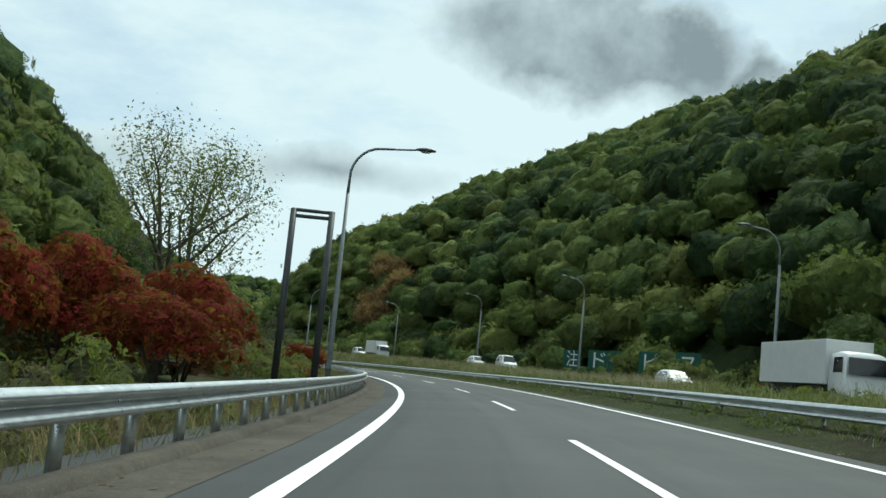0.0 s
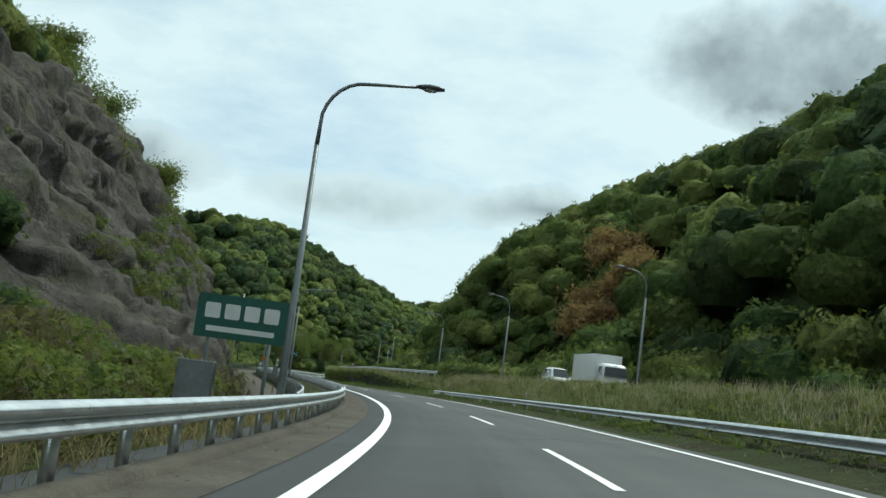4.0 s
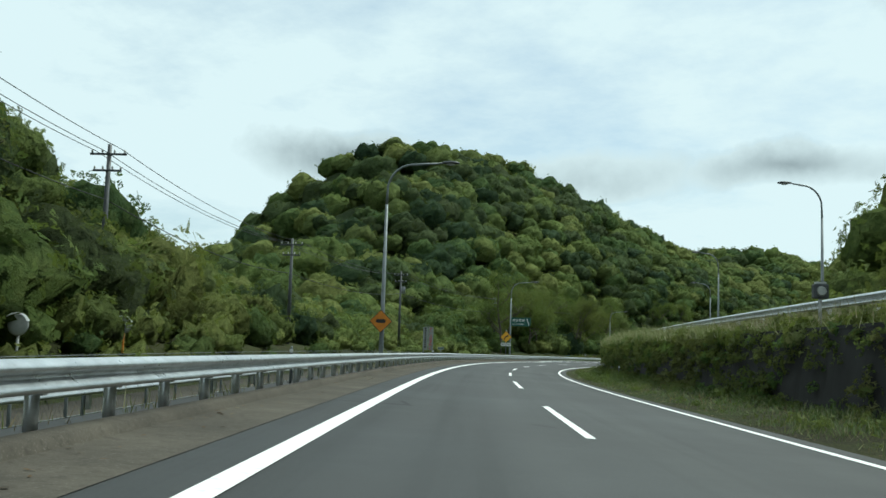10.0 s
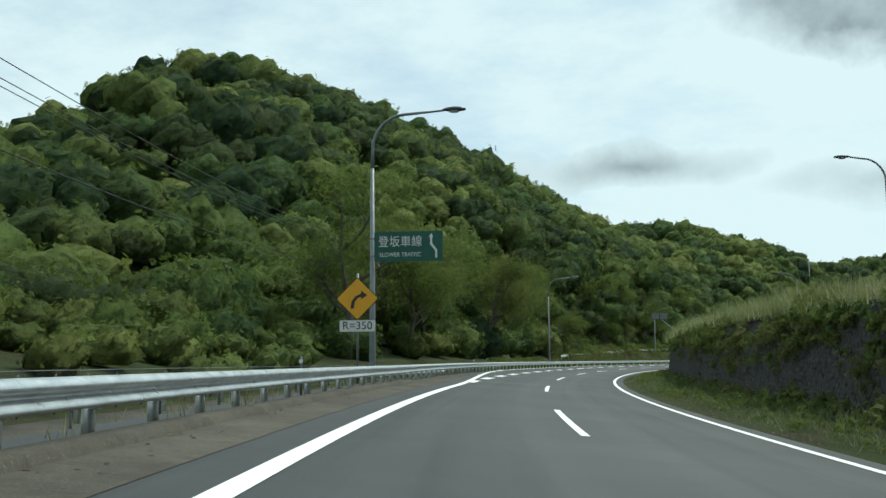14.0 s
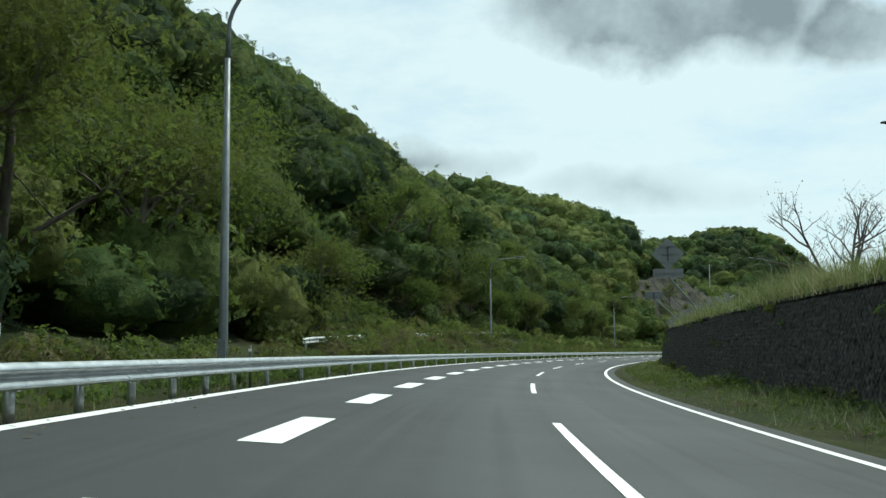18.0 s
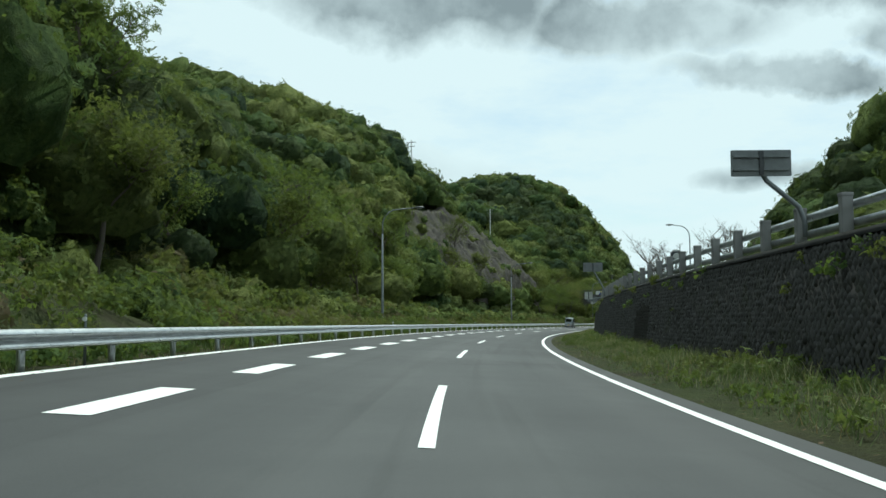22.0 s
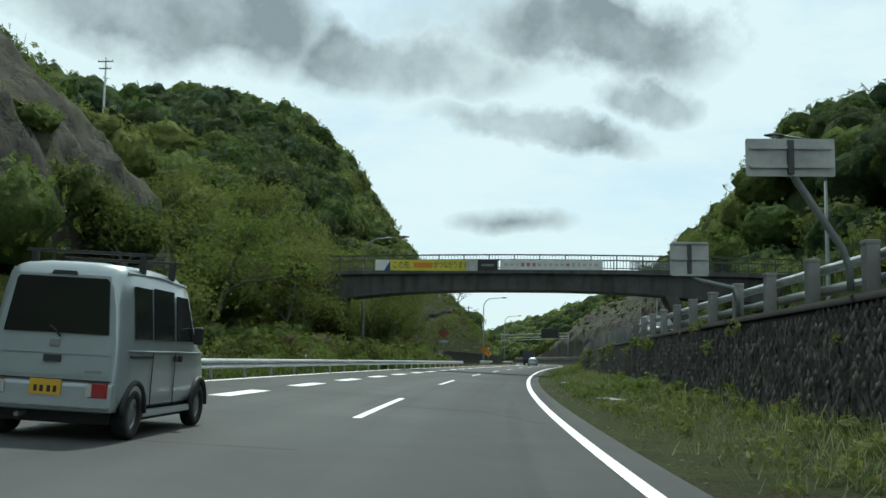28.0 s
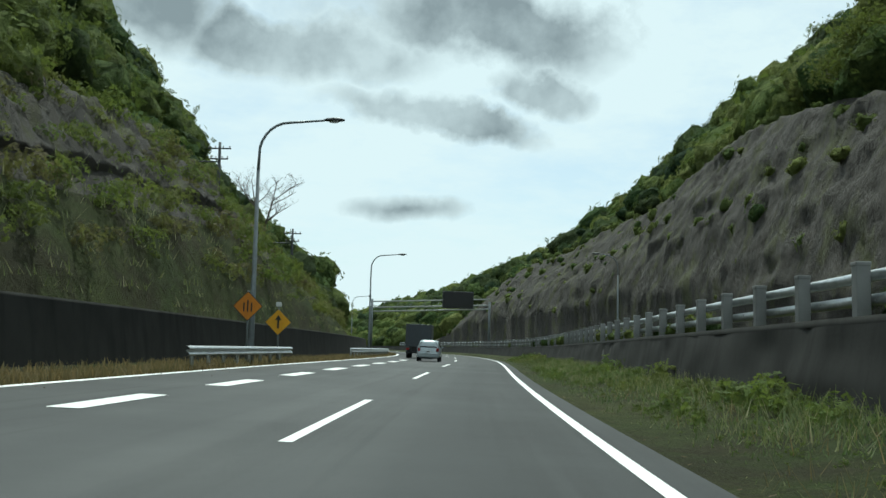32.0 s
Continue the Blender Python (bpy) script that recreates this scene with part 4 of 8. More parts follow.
def ribbon(name, s0, s1, n0, n1, z, material, label, category, kind="structure", step=2.0, thick=0.0, parent=None):
    """A strip along the road between two offsets, which may change along it."""
    s = np.linspace(s0, s1, max(2, int(round((s1 - s0) / step)) + 1))
    a = n0(s) if callable(n0) else np.full(len(s), n0)
    b = n1(s) if callable(n1) else np.full(len(s), n1)
    zz = z(s) if callable(z) else np.full(len(s), z)
    rows = [many(s, a, zz), many(s, b, zz)]
    if thick:
        rows = [many(s, a, zz - thick)] + rows + [many(s, b, zz - thick)]
    V = np.stack(rows, 1).reshape(-1, 3)
    k = len(rows)
    i = np.arange(len(s) - 1)[:, None] * k + np.arange(k - 1)[None, :]
    q = np.stack([i, i + 1, i + k + 1, i + k], -1).reshape(-1, 4)
    me = array_mesh(name, V, q, material)
    cross = ([a, a, b, b] if thick else [a, b])
    uv = np.stack([np.stack([c, s], -1) for c in cross], 1).reshape(-1, 2)
    me.uv_layers.new(name="UVMap").data.foreach_set("uv", uv[q.ravel()].astype(np.float32).ravel())
    if parent is not None:
        return share(name, me, parent, None, label)
    return thing(name, label, category, kind=kind, data=me)


def left_edge(s):
    """Offset of the painted line at the left edge: it swings out where the climbing lane begins."""
    return -LANE - CLIMB * rise(s, 402, 452)


def right_edge(s):
    """Offset of the line at the right edge, which bulges out in the first bend."""
    return np.interp(s, [165, 187, 207, 238, 254], [LANE, LANE + 0.6, LANE + 0.9, LANE + 0.85, LANE])


RAIL_N = lambda s: np.interp(s, [-120, 110, 190, 225, 260, 400, 450, 600, 1350], [-5.5, -5.5, -5.6, -5.9, -5.7, -5.6, -6.65, -6.6, -6.6])
road = ribbon("road", -120, 1300, -6.3, lambda s: right_edge(s) + 0.55, 0.0, M_ASPHALT, "grey asphalt carriageway, worn in the wheel tracks", "road", thick=0.25)
ribbon("other_road", -120, 1300, 10.4, 19.4, lambda s: opp(s), M_ASPHALT, "grey asphalt of the other carriageway on its terrace", "road", thick=0.25)
ribbon("shoulder", -120, 420, lambda s: RAIL_N(s) - 0.1, lambda s: -LANE - 0.75 - 0 * s, 0.006, M_SHOULDER, "brown worn concrete shoulder with cracks and litter", "shoulder")
ribbon("side_road", 152, 512, -12.5, -8.8, lambda s: -1.1 + 0 * s, M_SHOULDER, "pale concrete lane below the guard rail", "side road", thick=0.1)
LINE_W = 0.2
marks = thing("road_markings", "white painted lane lines on the asphalt", "road marking", kind="structure")
ribbon("edge_line", -120, 1300, lambda s: left_edge(s) - 0.13, lambda s: left_edge(s) + 0.12, 0.008, M_LINE, "", "", parent=marks, step=1.5)
ribbon("edge_line", -120, 1300, lambda s: right_edge(s) - 0.09, lambda s: right_edge(s) + 0.09, 0.008, M_LINE, "", "", parent=marks, step=1.5)
# starts of the lane dashes: they were painted at slightly uneven gaps
DASH_K, DASH_S = (-8, 0, 1, 2, 8, 9, 10, 13, 15, 18, 22, 23, 28, 36, 56), (-120, 52, 76, 99.3, 228.4, 252.3, 276, 337, 379, 449, 530.5, 552.6, 664, 847, 1290)
for k in range(-8, 56):
    s = float(np.interp(k, DASH_K, DASH_S))
    ribbon("lane_dash", s, s + 8.6, -0.075, 0.075, 0.008, M_LINE, "", "", parent=marks, step=1.6)
for k in range(0, 66):
    s = 408 + 8.0 * k
    ribbon("broad_dash", s, s + 3.9, -LANE - 0.24, -LANE + 0.24, 0.009, M_LINE, "", "", parent=marks, step=1.3)
for e in (10.9, 14.9, 18.9):
    ribbon("edge_line", -120, 1300, e - 0.08, e + 0.08, lambda s: opp(s) + 0.008, M_LINE, "", "", parent=marks, step=2.5)


# ---------------------------------------------------------------- guard rails
def w_beam(name, s, n, z, height, depth, side, parent, material):
    """A W-shaped steel beam along the road, its face towards side."""
    prof = [(0, -0.5), (0.5, -0.47), (0.95, -0.40), (1, -0.33), (0.8, -0.24), (0.15, -0.08), (0.0, 0.0), (0.15, 0.06), (0.9, 0.17), (1, 0.24), (0.9, 0.33), (0.4, 0.45), (0, 0.5)]
    rows = [many(s, n + side * depth * a, z + height * b) for a, b in prof] + [many(s, n + side * (depth * a - 0.012), z + height * b) for a, b in prof[::-1]]
    V = np.stack(rows, 1)
    k = len(rows)
    i = np.arange(len(s) - 1)[:, None] * k
    j = np.arange(k)[None, :]
    q = np.stack([i + j, i + (j + 1) % k, i + k + (j + 1) % k, i + k + j], -1).reshape(-1, 4)
    me = array_mesh(name, V.reshape(-1, 3), q, material)
    share(name, me, parent)


def post_mesh(name, r, z0, z1, material):
    bm = bmesh.new()
    tube(bm, [(0, 0, z0), (0, 0, z1 - 0.01), (0, 0, z1)], [r, r, r * 0.8], 10)
    me = bpy.data.meshes.new(name)
    bm.to_mesh(me), bm.free()
    me.materials.append(material)
    return me


POST = post_mesh("post", 0.07, -0.5, 0.66, M_STEEL)
SLIM_POST = post_mesh("post", 0.035, -0.7, 0.9, M_POLE)
_bm = box(bmesh.new(), -0.035, 0.035, -0.05, 0.05, 0.36, 0.62, 0.008)
BRACKET = bpy.data.meshes.new("bracket")
_bm.to_mesh(BRACKET), _bm.free()
BRACKET.materials.append(M_STEEL)


def guard_rail(s0, s1, n, side, gap=2.0, top=0.70, zf=None, slim=False):
    """Runs of beam on round posts, 40 m a run."""
    a = s0
    while a < s1 - 1:
        b = min(a + 40.0, s1)
        g = thing("guard_rail", "galvanised double-wave steel guard rail on round posts", "guard rail", "guard rails of the road")
        s = np.linspace(a, b, max(2, int((b - a) / 2.2) + 1))
        zz = (zf(s) if zf else 0 * s) + top - 0.16
        w_beam("beam", s, n(s) + side * 0.1, zz, 0.32, 0.11, side, g, M_STEEL)
        for q in np.arange(a + gap / 2, b, gap):
            z = float(zf(q)) if zf else 0.0
            nn = float(n(q))
            share("post", SLIM_POST if slim else POST, g, stand(q, nn - side * 0.02, z))
            share("bracket", BRACKET, g, stand(q, nn + side * 0.065, z))
        a = b


RAIL_UP = lambda s: np.interp(s, [-20, 100, 150, 225, 270, 350, 480, 862], [0.13, 0.12, 0.03, 0.02, 0.05, -0.02, -0.06, -0.06])
guard_rail(-20, 484, RAIL_N, 1, zf=RAIL_UP)
guard_rail(484, 862, RAIL_N, 1, 4.0, zf=RAIL_UP)
guard_rail(890, 907, lambda s: -7.2 + 0 * s, 1)
guard_rail(930, 1090, lambda s: -7.4 + 0 * s, 1)
guard_rail(-20, 206, lambda s: 5.95 + 0 * s, -1, 4.0, 0.72)
guard_rail(160, 430, lambda s: -7.9 + 0 * s, 1, 4.0, 0.92, lambda s: -0.65 + 0 * s, True)


# ---------------------------------------------------------------- retaining wall of rough stones
def w_rough(w, s2):
    """A stretch of face in rough old masonry."""
    f = np.linspace(0, 1, 12)
    S, F = np.meshgrid(s2, f, indexing="ij")
    T = wall_top(S)
    k = 0.05 * lattice(S / 0.7, F * T / 0.45, 51) + 0.035 * lattice(S / 2.3, F * T / 1.1, 52) + 0.05
    V = many(S, WALL_N - 0.36 * (1 - F) - k, -0.1 + (T + 0.1) * F)
    idx = np.arange(S.size).reshape(S.shape)
    q = np.stack([idx[:-1, :-1], idx[:-1, 1:], idx[1:, 1:], idx[1:, :-1]], -1).reshape(-1, 4)
    share("rough_face", array_mesh("rough_face", V.reshape(-1, 3), q, M_MASONRY), w, None, "rough dark stained face")


def build_wall():
    w = thing("retaining_wall", "dark weathered retaining wall of rough stone blocks", "wall", kind="structure")
    s = np.arange(212, 1240, 2.0)
    t = wall_top(s)
    rows = [many(s, WALL_N - 0.35, -0.2), many(s, WALL_N, t), many(s, WALL_N + 0.3, t + 0.0), many(s, WALL_N + 0.3, -0.2)]
    V = np.stack(rows, 1).reshape(-1, 3)
    i = np.arange(len(s) - 1)[:, None] * 4 + np.arange(3)[None, :]
    share("backing", array_mesh("backing", V, np.stack([i, i + 1, i + 5, i + 4], -1).reshape(-1, 4), M_MASONRY), w)
    cop = [many(s, WALL_N - 0.05, t), many(s, WALL_N - 0.05, t + 0.12), many(s, WALL_N + 0.32, t + 0.12), many(s, WALL_N + 0.32, t)]
    V = np.stack(cop, 1).reshape(-1, 3)
    share("coping", array_mesh("coping", V, np.stack([i, i + 1, i + 5, i + 4], -1).reshape(-1, 4), M_CONC_DARK), w)
    # past the stones the face is rough old masonry under a coat of dirt
    for s2 in (np.arange(214, 341, 0.6), np.arange(798, 1240, 0.6)):
        w_rough(w, s2)
    rng = np.random.default_rng(5)
    # one stone: a blunt pyramid on a slanted square
    base = np.array([(-1, 0, 0), (0, 0, -1), (1, 0, 0), (0, 0, 1), (-0.66, -1, 0.05), (0.05, -0.8, -0.7), (0.66, -0.9, 0), (-0.05, -1.1, 0.6)], float)
    quads = np.array([(4, 5, 6, 7), (0, 1, 5, 4), (1, 2, 6, 5), (2, 3, 7, 6), (3, 0, 4, 7)])
    vs, fs, count = [], [], 0
    shared = []
    for v in range(8):
        b = base * np.array([0.135, 0.034, 0.135]) * rng.uniform(0.9, 1.06, (8, 3))
        shared.append(array_mesh("stone", b, quads, M_STONE_ITEM))
    rows_n = 27
    near = []
    for r in range(rows_n):
        z = 0.05 + 0.135 * r
        ss = np.arange(340 + (r % 2) * 0.135, 801, 0.27)
        ok = z < wall_top(ss) - 0.08
        ss = ss[ok] + rng.uniform(-0.015, 0.015, ok.sum())
        tt = wall_top(ss)
        nn = WALL_N - 0.35 * (1 - z / np.maximum(tt, 0.5)) - 0.01
        P = many(ss, nn, z)
        h = np.interp(ss, R_S, R_H)
        keep = rng.random(len(ss)) > 0.015
        for k in np.nonzero(keep)[0]:
            if 610 < ss[k] < 615 and len(near) < 290:
                near.append((ss[k], nn[k], z))
                keep[k] = False
        P, h = P[keep], h[keep]
        sz = rng.uniform([0.78, 0.5, 0.78], [1.08, 1.5, 1.08], (len(P), 1, 3)) * np.array([0.135, 0.032, 0.135])
        sz[:, 0, 1] *= np.interp(ss[keep], [690, 760], [1, 0.35])
        loc = base[None] * sz + rng.uniform(-0.022, 0.022, (len(P), 8, 3))
        # x runs along the road, -y out of the wall
        ax, ay = np.stack([-np.sin(h), np.cos(h)], -1), np.stack([np.cos(h), np.sin(h)], -1)
        W = np.empty_like(loc)
        W[..., :2] = P[:, None, :2] + loc[..., :1] * ax[:, None] + loc[..., 1:2] * ay[:, None]
        W[..., 2] = P[:, None, 2] + loc[..., 2]
        vs.append(W.reshape(-1, 3))
        fs.append((quads[None] + (np.arange(len(P)) * 8)[:, None, None] + count).reshape(-1, 4))
        count += len(P) * 8
    me = array_mesh("stones", np.vstack(vs), np.vstack(fs)[:, ::-1], M_STONE)
    st = share("stones", me, w)
    tagged(st, kind="stuff")
    for k, (q, n, z) in enumerate(near):
        share("stone", shared[k % 8], w, stand(q, n, z, 90))


build_wall()


# ---------------------------------------------------------------- woods
def crown(rng, leaves, size, lumps=7, squash=0.8):
    """A crown one metre in radius: billows of small leaf sprays, with gaps. Returns corners of quads, and
    outward directions of the billows."""
    ang = rng.uniform(0, 6.28) + np.arange(lumps) * 2.399 + rng.uniform(-0.4, 0.4, lumps)
    hz = np.linspace(-0.15, 0.62, lumps) + rng.uniform(-0.1, 0.1, lumps)
    rr = np.sqrt(np.clip(0.46 - hz.clip(0, 1) ** 2, 0.01, 1)) * rng.uniform(0.85, 1.1, lumps)
    cen = np.vstack([[(0, 0, 0.08)], np.stack([np.cos(ang) * rr, np.sin(ang) * rr, hz], -1)])
    rad = np.r_[0.66, rng.uniform(0.28, 0.42, lumps)]
    k = rng.choice(len(cen), leaves, p=rad ** 2 / (rad ** 2).sum())
    d = rng.normal(size=(leaves, 3))
    d[:, 2] = np.where(d[:, 2] < -0.3, -d[:, 2] * 0.7, d[:, 2])
    d /= np.linalg.norm(d, axis=1)[:, None]
    p = cen[k] + d * rad[k][:, None] * rng.uniform(0.88, 1.06, (leaves, 1))
    p[:, 2] *= squash
    nrm = d + rng.normal(size=(leaves, 3)) * 0.26 + np.array([0, 0, 0.12])
    nrm /= np.linalg.norm(nrm, axis=1)[:, None]
    a = np.cross(nrm, rng.normal(size=(leaves, 3)))
    a /= np.linalg.norm(a, axis=1)[:, None]
    b = np.cross(nrm, a)
    w = size * rng.uniform(0.6, 1.35, (leaves, 1))
    h = w * rng.uniform(0.6, 0.95, (leaves, 1))
    c = np.stack([p - a * w - b * h * 0.3, p - b * h, p + a * w + b * h * 0.2, p + b * h], 1)
    c += rng.normal(size=c.shape) * size * 0.16
    o = d * 0.74 + nrm * 0.26 + np.array([0, 0, 0.06])
    o /= np.linalg.norm(o, axis=1)[:, None]
    return np.concatenate([c, np.repeat(o[:, None], 4, 1)], 2)


def hull(u, cen, rad):
    """Where rays from the middle leave a heap of balls, and the outward direction there."""
    along = u @ cen.T
    inside = along ** 2 - (cen ** 2).sum(1) + rad ** 2
    reach = np.where(inside > 0, along + np.sqrt(np.abs(inside)), 0)
    best = reach.argmax(1)
    p = u * reach.max(1)[:, None]
    d = (p - cen[best]) / rad[best][:, None] * 0.75 + u * 0.25
    return p, d / np.linalg.norm(d, axis=1)[:, None]


def dome(rng, leaves, size, lumps, turns, rings, deep, loose=0.06, squash=0.92):
    """A tree crown one metre in radius for the woods: a billowed skin, and leaf sprays that roughen it.
    Returns corners with outward directions, and how many of the last faces are skin."""
    ang = rng.uniform(0, 6.28) + np.arange(lumps) * 2.399 + rng.uniform(-0.3, 0.3, lumps)
    hz = np.linspace(-0.05, 0.86, lumps) + rng.uniform(-0.08, 0.08, lumps)
    rr = np.sqrt(np.clip(1 - hz.clip(0, 1) ** 2, 0.02, 1)) * rng.uniform(0.58, 0.74, lumps)
    cen = np.vstack([[(0, 0, 0.0)], np.stack([np.cos(ang) * rr, np.sin(ang) * rr, hz * 0.72], -1)])
    rad = np.r_[0.68, rng.uniform(0.27, 0.40, lumps)]
    E, A = np.meshgrid(np.radians(np.linspace(-32, 90, rings)), np.arange(turns + 1) * 2 * math.pi / turns, indexing="ij")
    A = A + E * 0.5
    u = np.stack([np.cos(E) * np.cos(A), np.cos(E) * np.sin(A), np.sin(E)], -1).reshape(-1, 3)
    p, d = hull(u, cen, rad * deep)
    p[:, 2] *= squash
    v = np.concatenate([p, d], 1).reshape(rings, turns + 1, 6)
    skin = np.stack([v[:-1, :-1], v[:-1, 1:], v[1:, 1:], v[1:, :-1]], 2).reshape(-1, 4, 6)
    u = rng.normal(size=(leaves, 3))
    u[:, 2] = np.where(u[:, 2] < -0.35, -u[:, 2] * 0.8, u[:, 2])
    u /= np.linalg.norm(u, axis=1)[:, None]
    p, d = hull(u, cen, rad)
    p = p * rng.uniform(1 - 0.8 * loose, 1 + loose, (leaves, 1))
    p[:, 2] *= squash
    n = d + rng.normal(size=(leaves, 3)) * (0.3 + 2 * loose)
    n /= np.linalg.norm(n, axis=1)[:, None]
    a = np.cross(n, rng.normal(size=(leaves, 3)))
    a /= np.linalg.norm(a, axis=1)[:, None]
    b = np.cross(n, a)
    w = size * rng.uniform(0.6, 1.35, (leaves, 1))
    h = w * rng.uniform(0.6, 0.95, (leaves, 1))
    c = np.stack([p - a * w - b * h * 0.3, p - b * h, p + a * w + b * h * 0.2, p + b * h], 1) + rng.normal(size=(leaves, 4, 3)) * size * 0.16
    o = d * 0.8 + n * 0.2
    o /= np.linalg.norm(o, axis=1)[:, None]
    return np.concatenate([np.concatenate([c, np.repeat(o[:, None], 4, 1)], 2), skin]), len(skin)


def forest(name, label, spots, kinds, material, seed, skins=None):
    """One mesh of many crowns; spots: x, y, z of the crown's middle, radius, kind of template. skins: how many
    of each template's last faces are its dense skin."""
    rng = np.random.default_rng(seed)
    out, nor, ins, tone = [], [], [], []
    for k, temp in enumerate(kinds):
        sel = spots[spots[:, 4] == k]
        if not len(sel):
            continue
        turn = rng.uniform(0, 6.28, len(sel))
        c, s = np.cos(turn)[:, None], np.sin(turn)[:, None]
        flat = temp.reshape(-1, 6)
        sc = sel[:, 3:4] * rng.uniform(0.85, 1.15, (len(sel), 1))
        X = (flat[None, :, 0] * c - flat[None, :, 1] * s) * sc + sel[:, 0:1]
        Y = (flat[None, :, 0] * s + flat[None, :, 1] * c) * sc + sel[:, 1:2]
        Z = flat[None, :, 2] * sc * rng.uniform(0.85, 1.25, (len(sel), 1)) + sel[:, 2:3]
        out.append(np.stack([X, Y, Z], -1).reshape(-1, 3))
        nor.append(np.stack([flat[None, :, 3] * c - flat[None, :, 4] * s, flat[None, :, 3] * s + flat[None, :, 4] * c, flat[None, :, 5] + 0 * c], -1).reshape(-1, 3))
        if skins:
            ins.append(np.tile(np.arange(len(temp)) >= len(temp) - skins[k], len(sel)))
            tone.append(np.repeat(rng.random(len(sel)), len(flat)))
    V = np.vstack(out)
    me = array_mesh(name, V, np.arange(len(V)).reshape(-1, 4), material, np.vstack(nor))
    if skins:
        me.materials.append(M_IN[material])
        me.polygons.foreach_set("material_index", np.concatenate(ins).astype(np.int32))
        t = np.concatenate(tone)
        me.uv_layers.new(name="UVMap").data.foreach_set("uv", np.stack([t, t], -1).astype(np.float32).ravel())
    return thing(name, label, "trees", kind="stuff", data=me)


def sprinkle(rng, s0, s1, n0, n1, gap):
    """Places at about even gaps over a stretch of slope."""
    a, b = np.arange(s0, s1, gap), np.arange(min(n0, n1), max(n0, n1), gap)
    S, N = np.meshgrid(a, b, indexing="ij")
    S, N = S + rng.uniform(-0.45, 0.45, S.shape) * gap, N + rng.uniform(-0.45, 0.45, N.shape) * gap
    return S.ravel(), N.ravel()


def in_sight(S, N, t):
    """False for what no place on the road can see over the rises between."""
    c_s = np.arange(-60, 1300, 8.0)
    c_p, c_h = many(c_s, 0, 0)[:, :2], np.interp(c_s, R_S, R_H)
    P = many(S, N, t)
    seen = np.zeros(len(S), bool)
    for back in (5, 40, 90, 150, 220, 310, 420, 560):
        e = many(np.clip(S - back, 0, 860), 0, 1.2)
        hide = np.full(len(S), -9.0)
        L = np.linalg.norm((P - e)[:, :2], axis=1)
        for f in np.linspace(0.12, 0.93, 14):
            q = e[:, :2] + (P - e)[:, :2] * f
            k = ((q[:, None] - c_p[None]) ** 2).sum(-1).argmin(1)
            d = q - c_p[k]
            n = d[:, 0] * np.cos(c_h[k]) + d[:, 1] * np.sin(c_h[k])
            s = c_s[k] - d[:, 0] * np.sin(c_h[k]) + d[:, 1] * np.cos(c_h[k])
            hide = np.maximum(hide, np.where(np.abs(n) > 14, tops(s, n) - 2.5, 0) / (L * f))
        seen |= (P[:, 2] + 4.0) / L > hide
    return seen | ((N < -70) & (S > 430) & (S < 650))


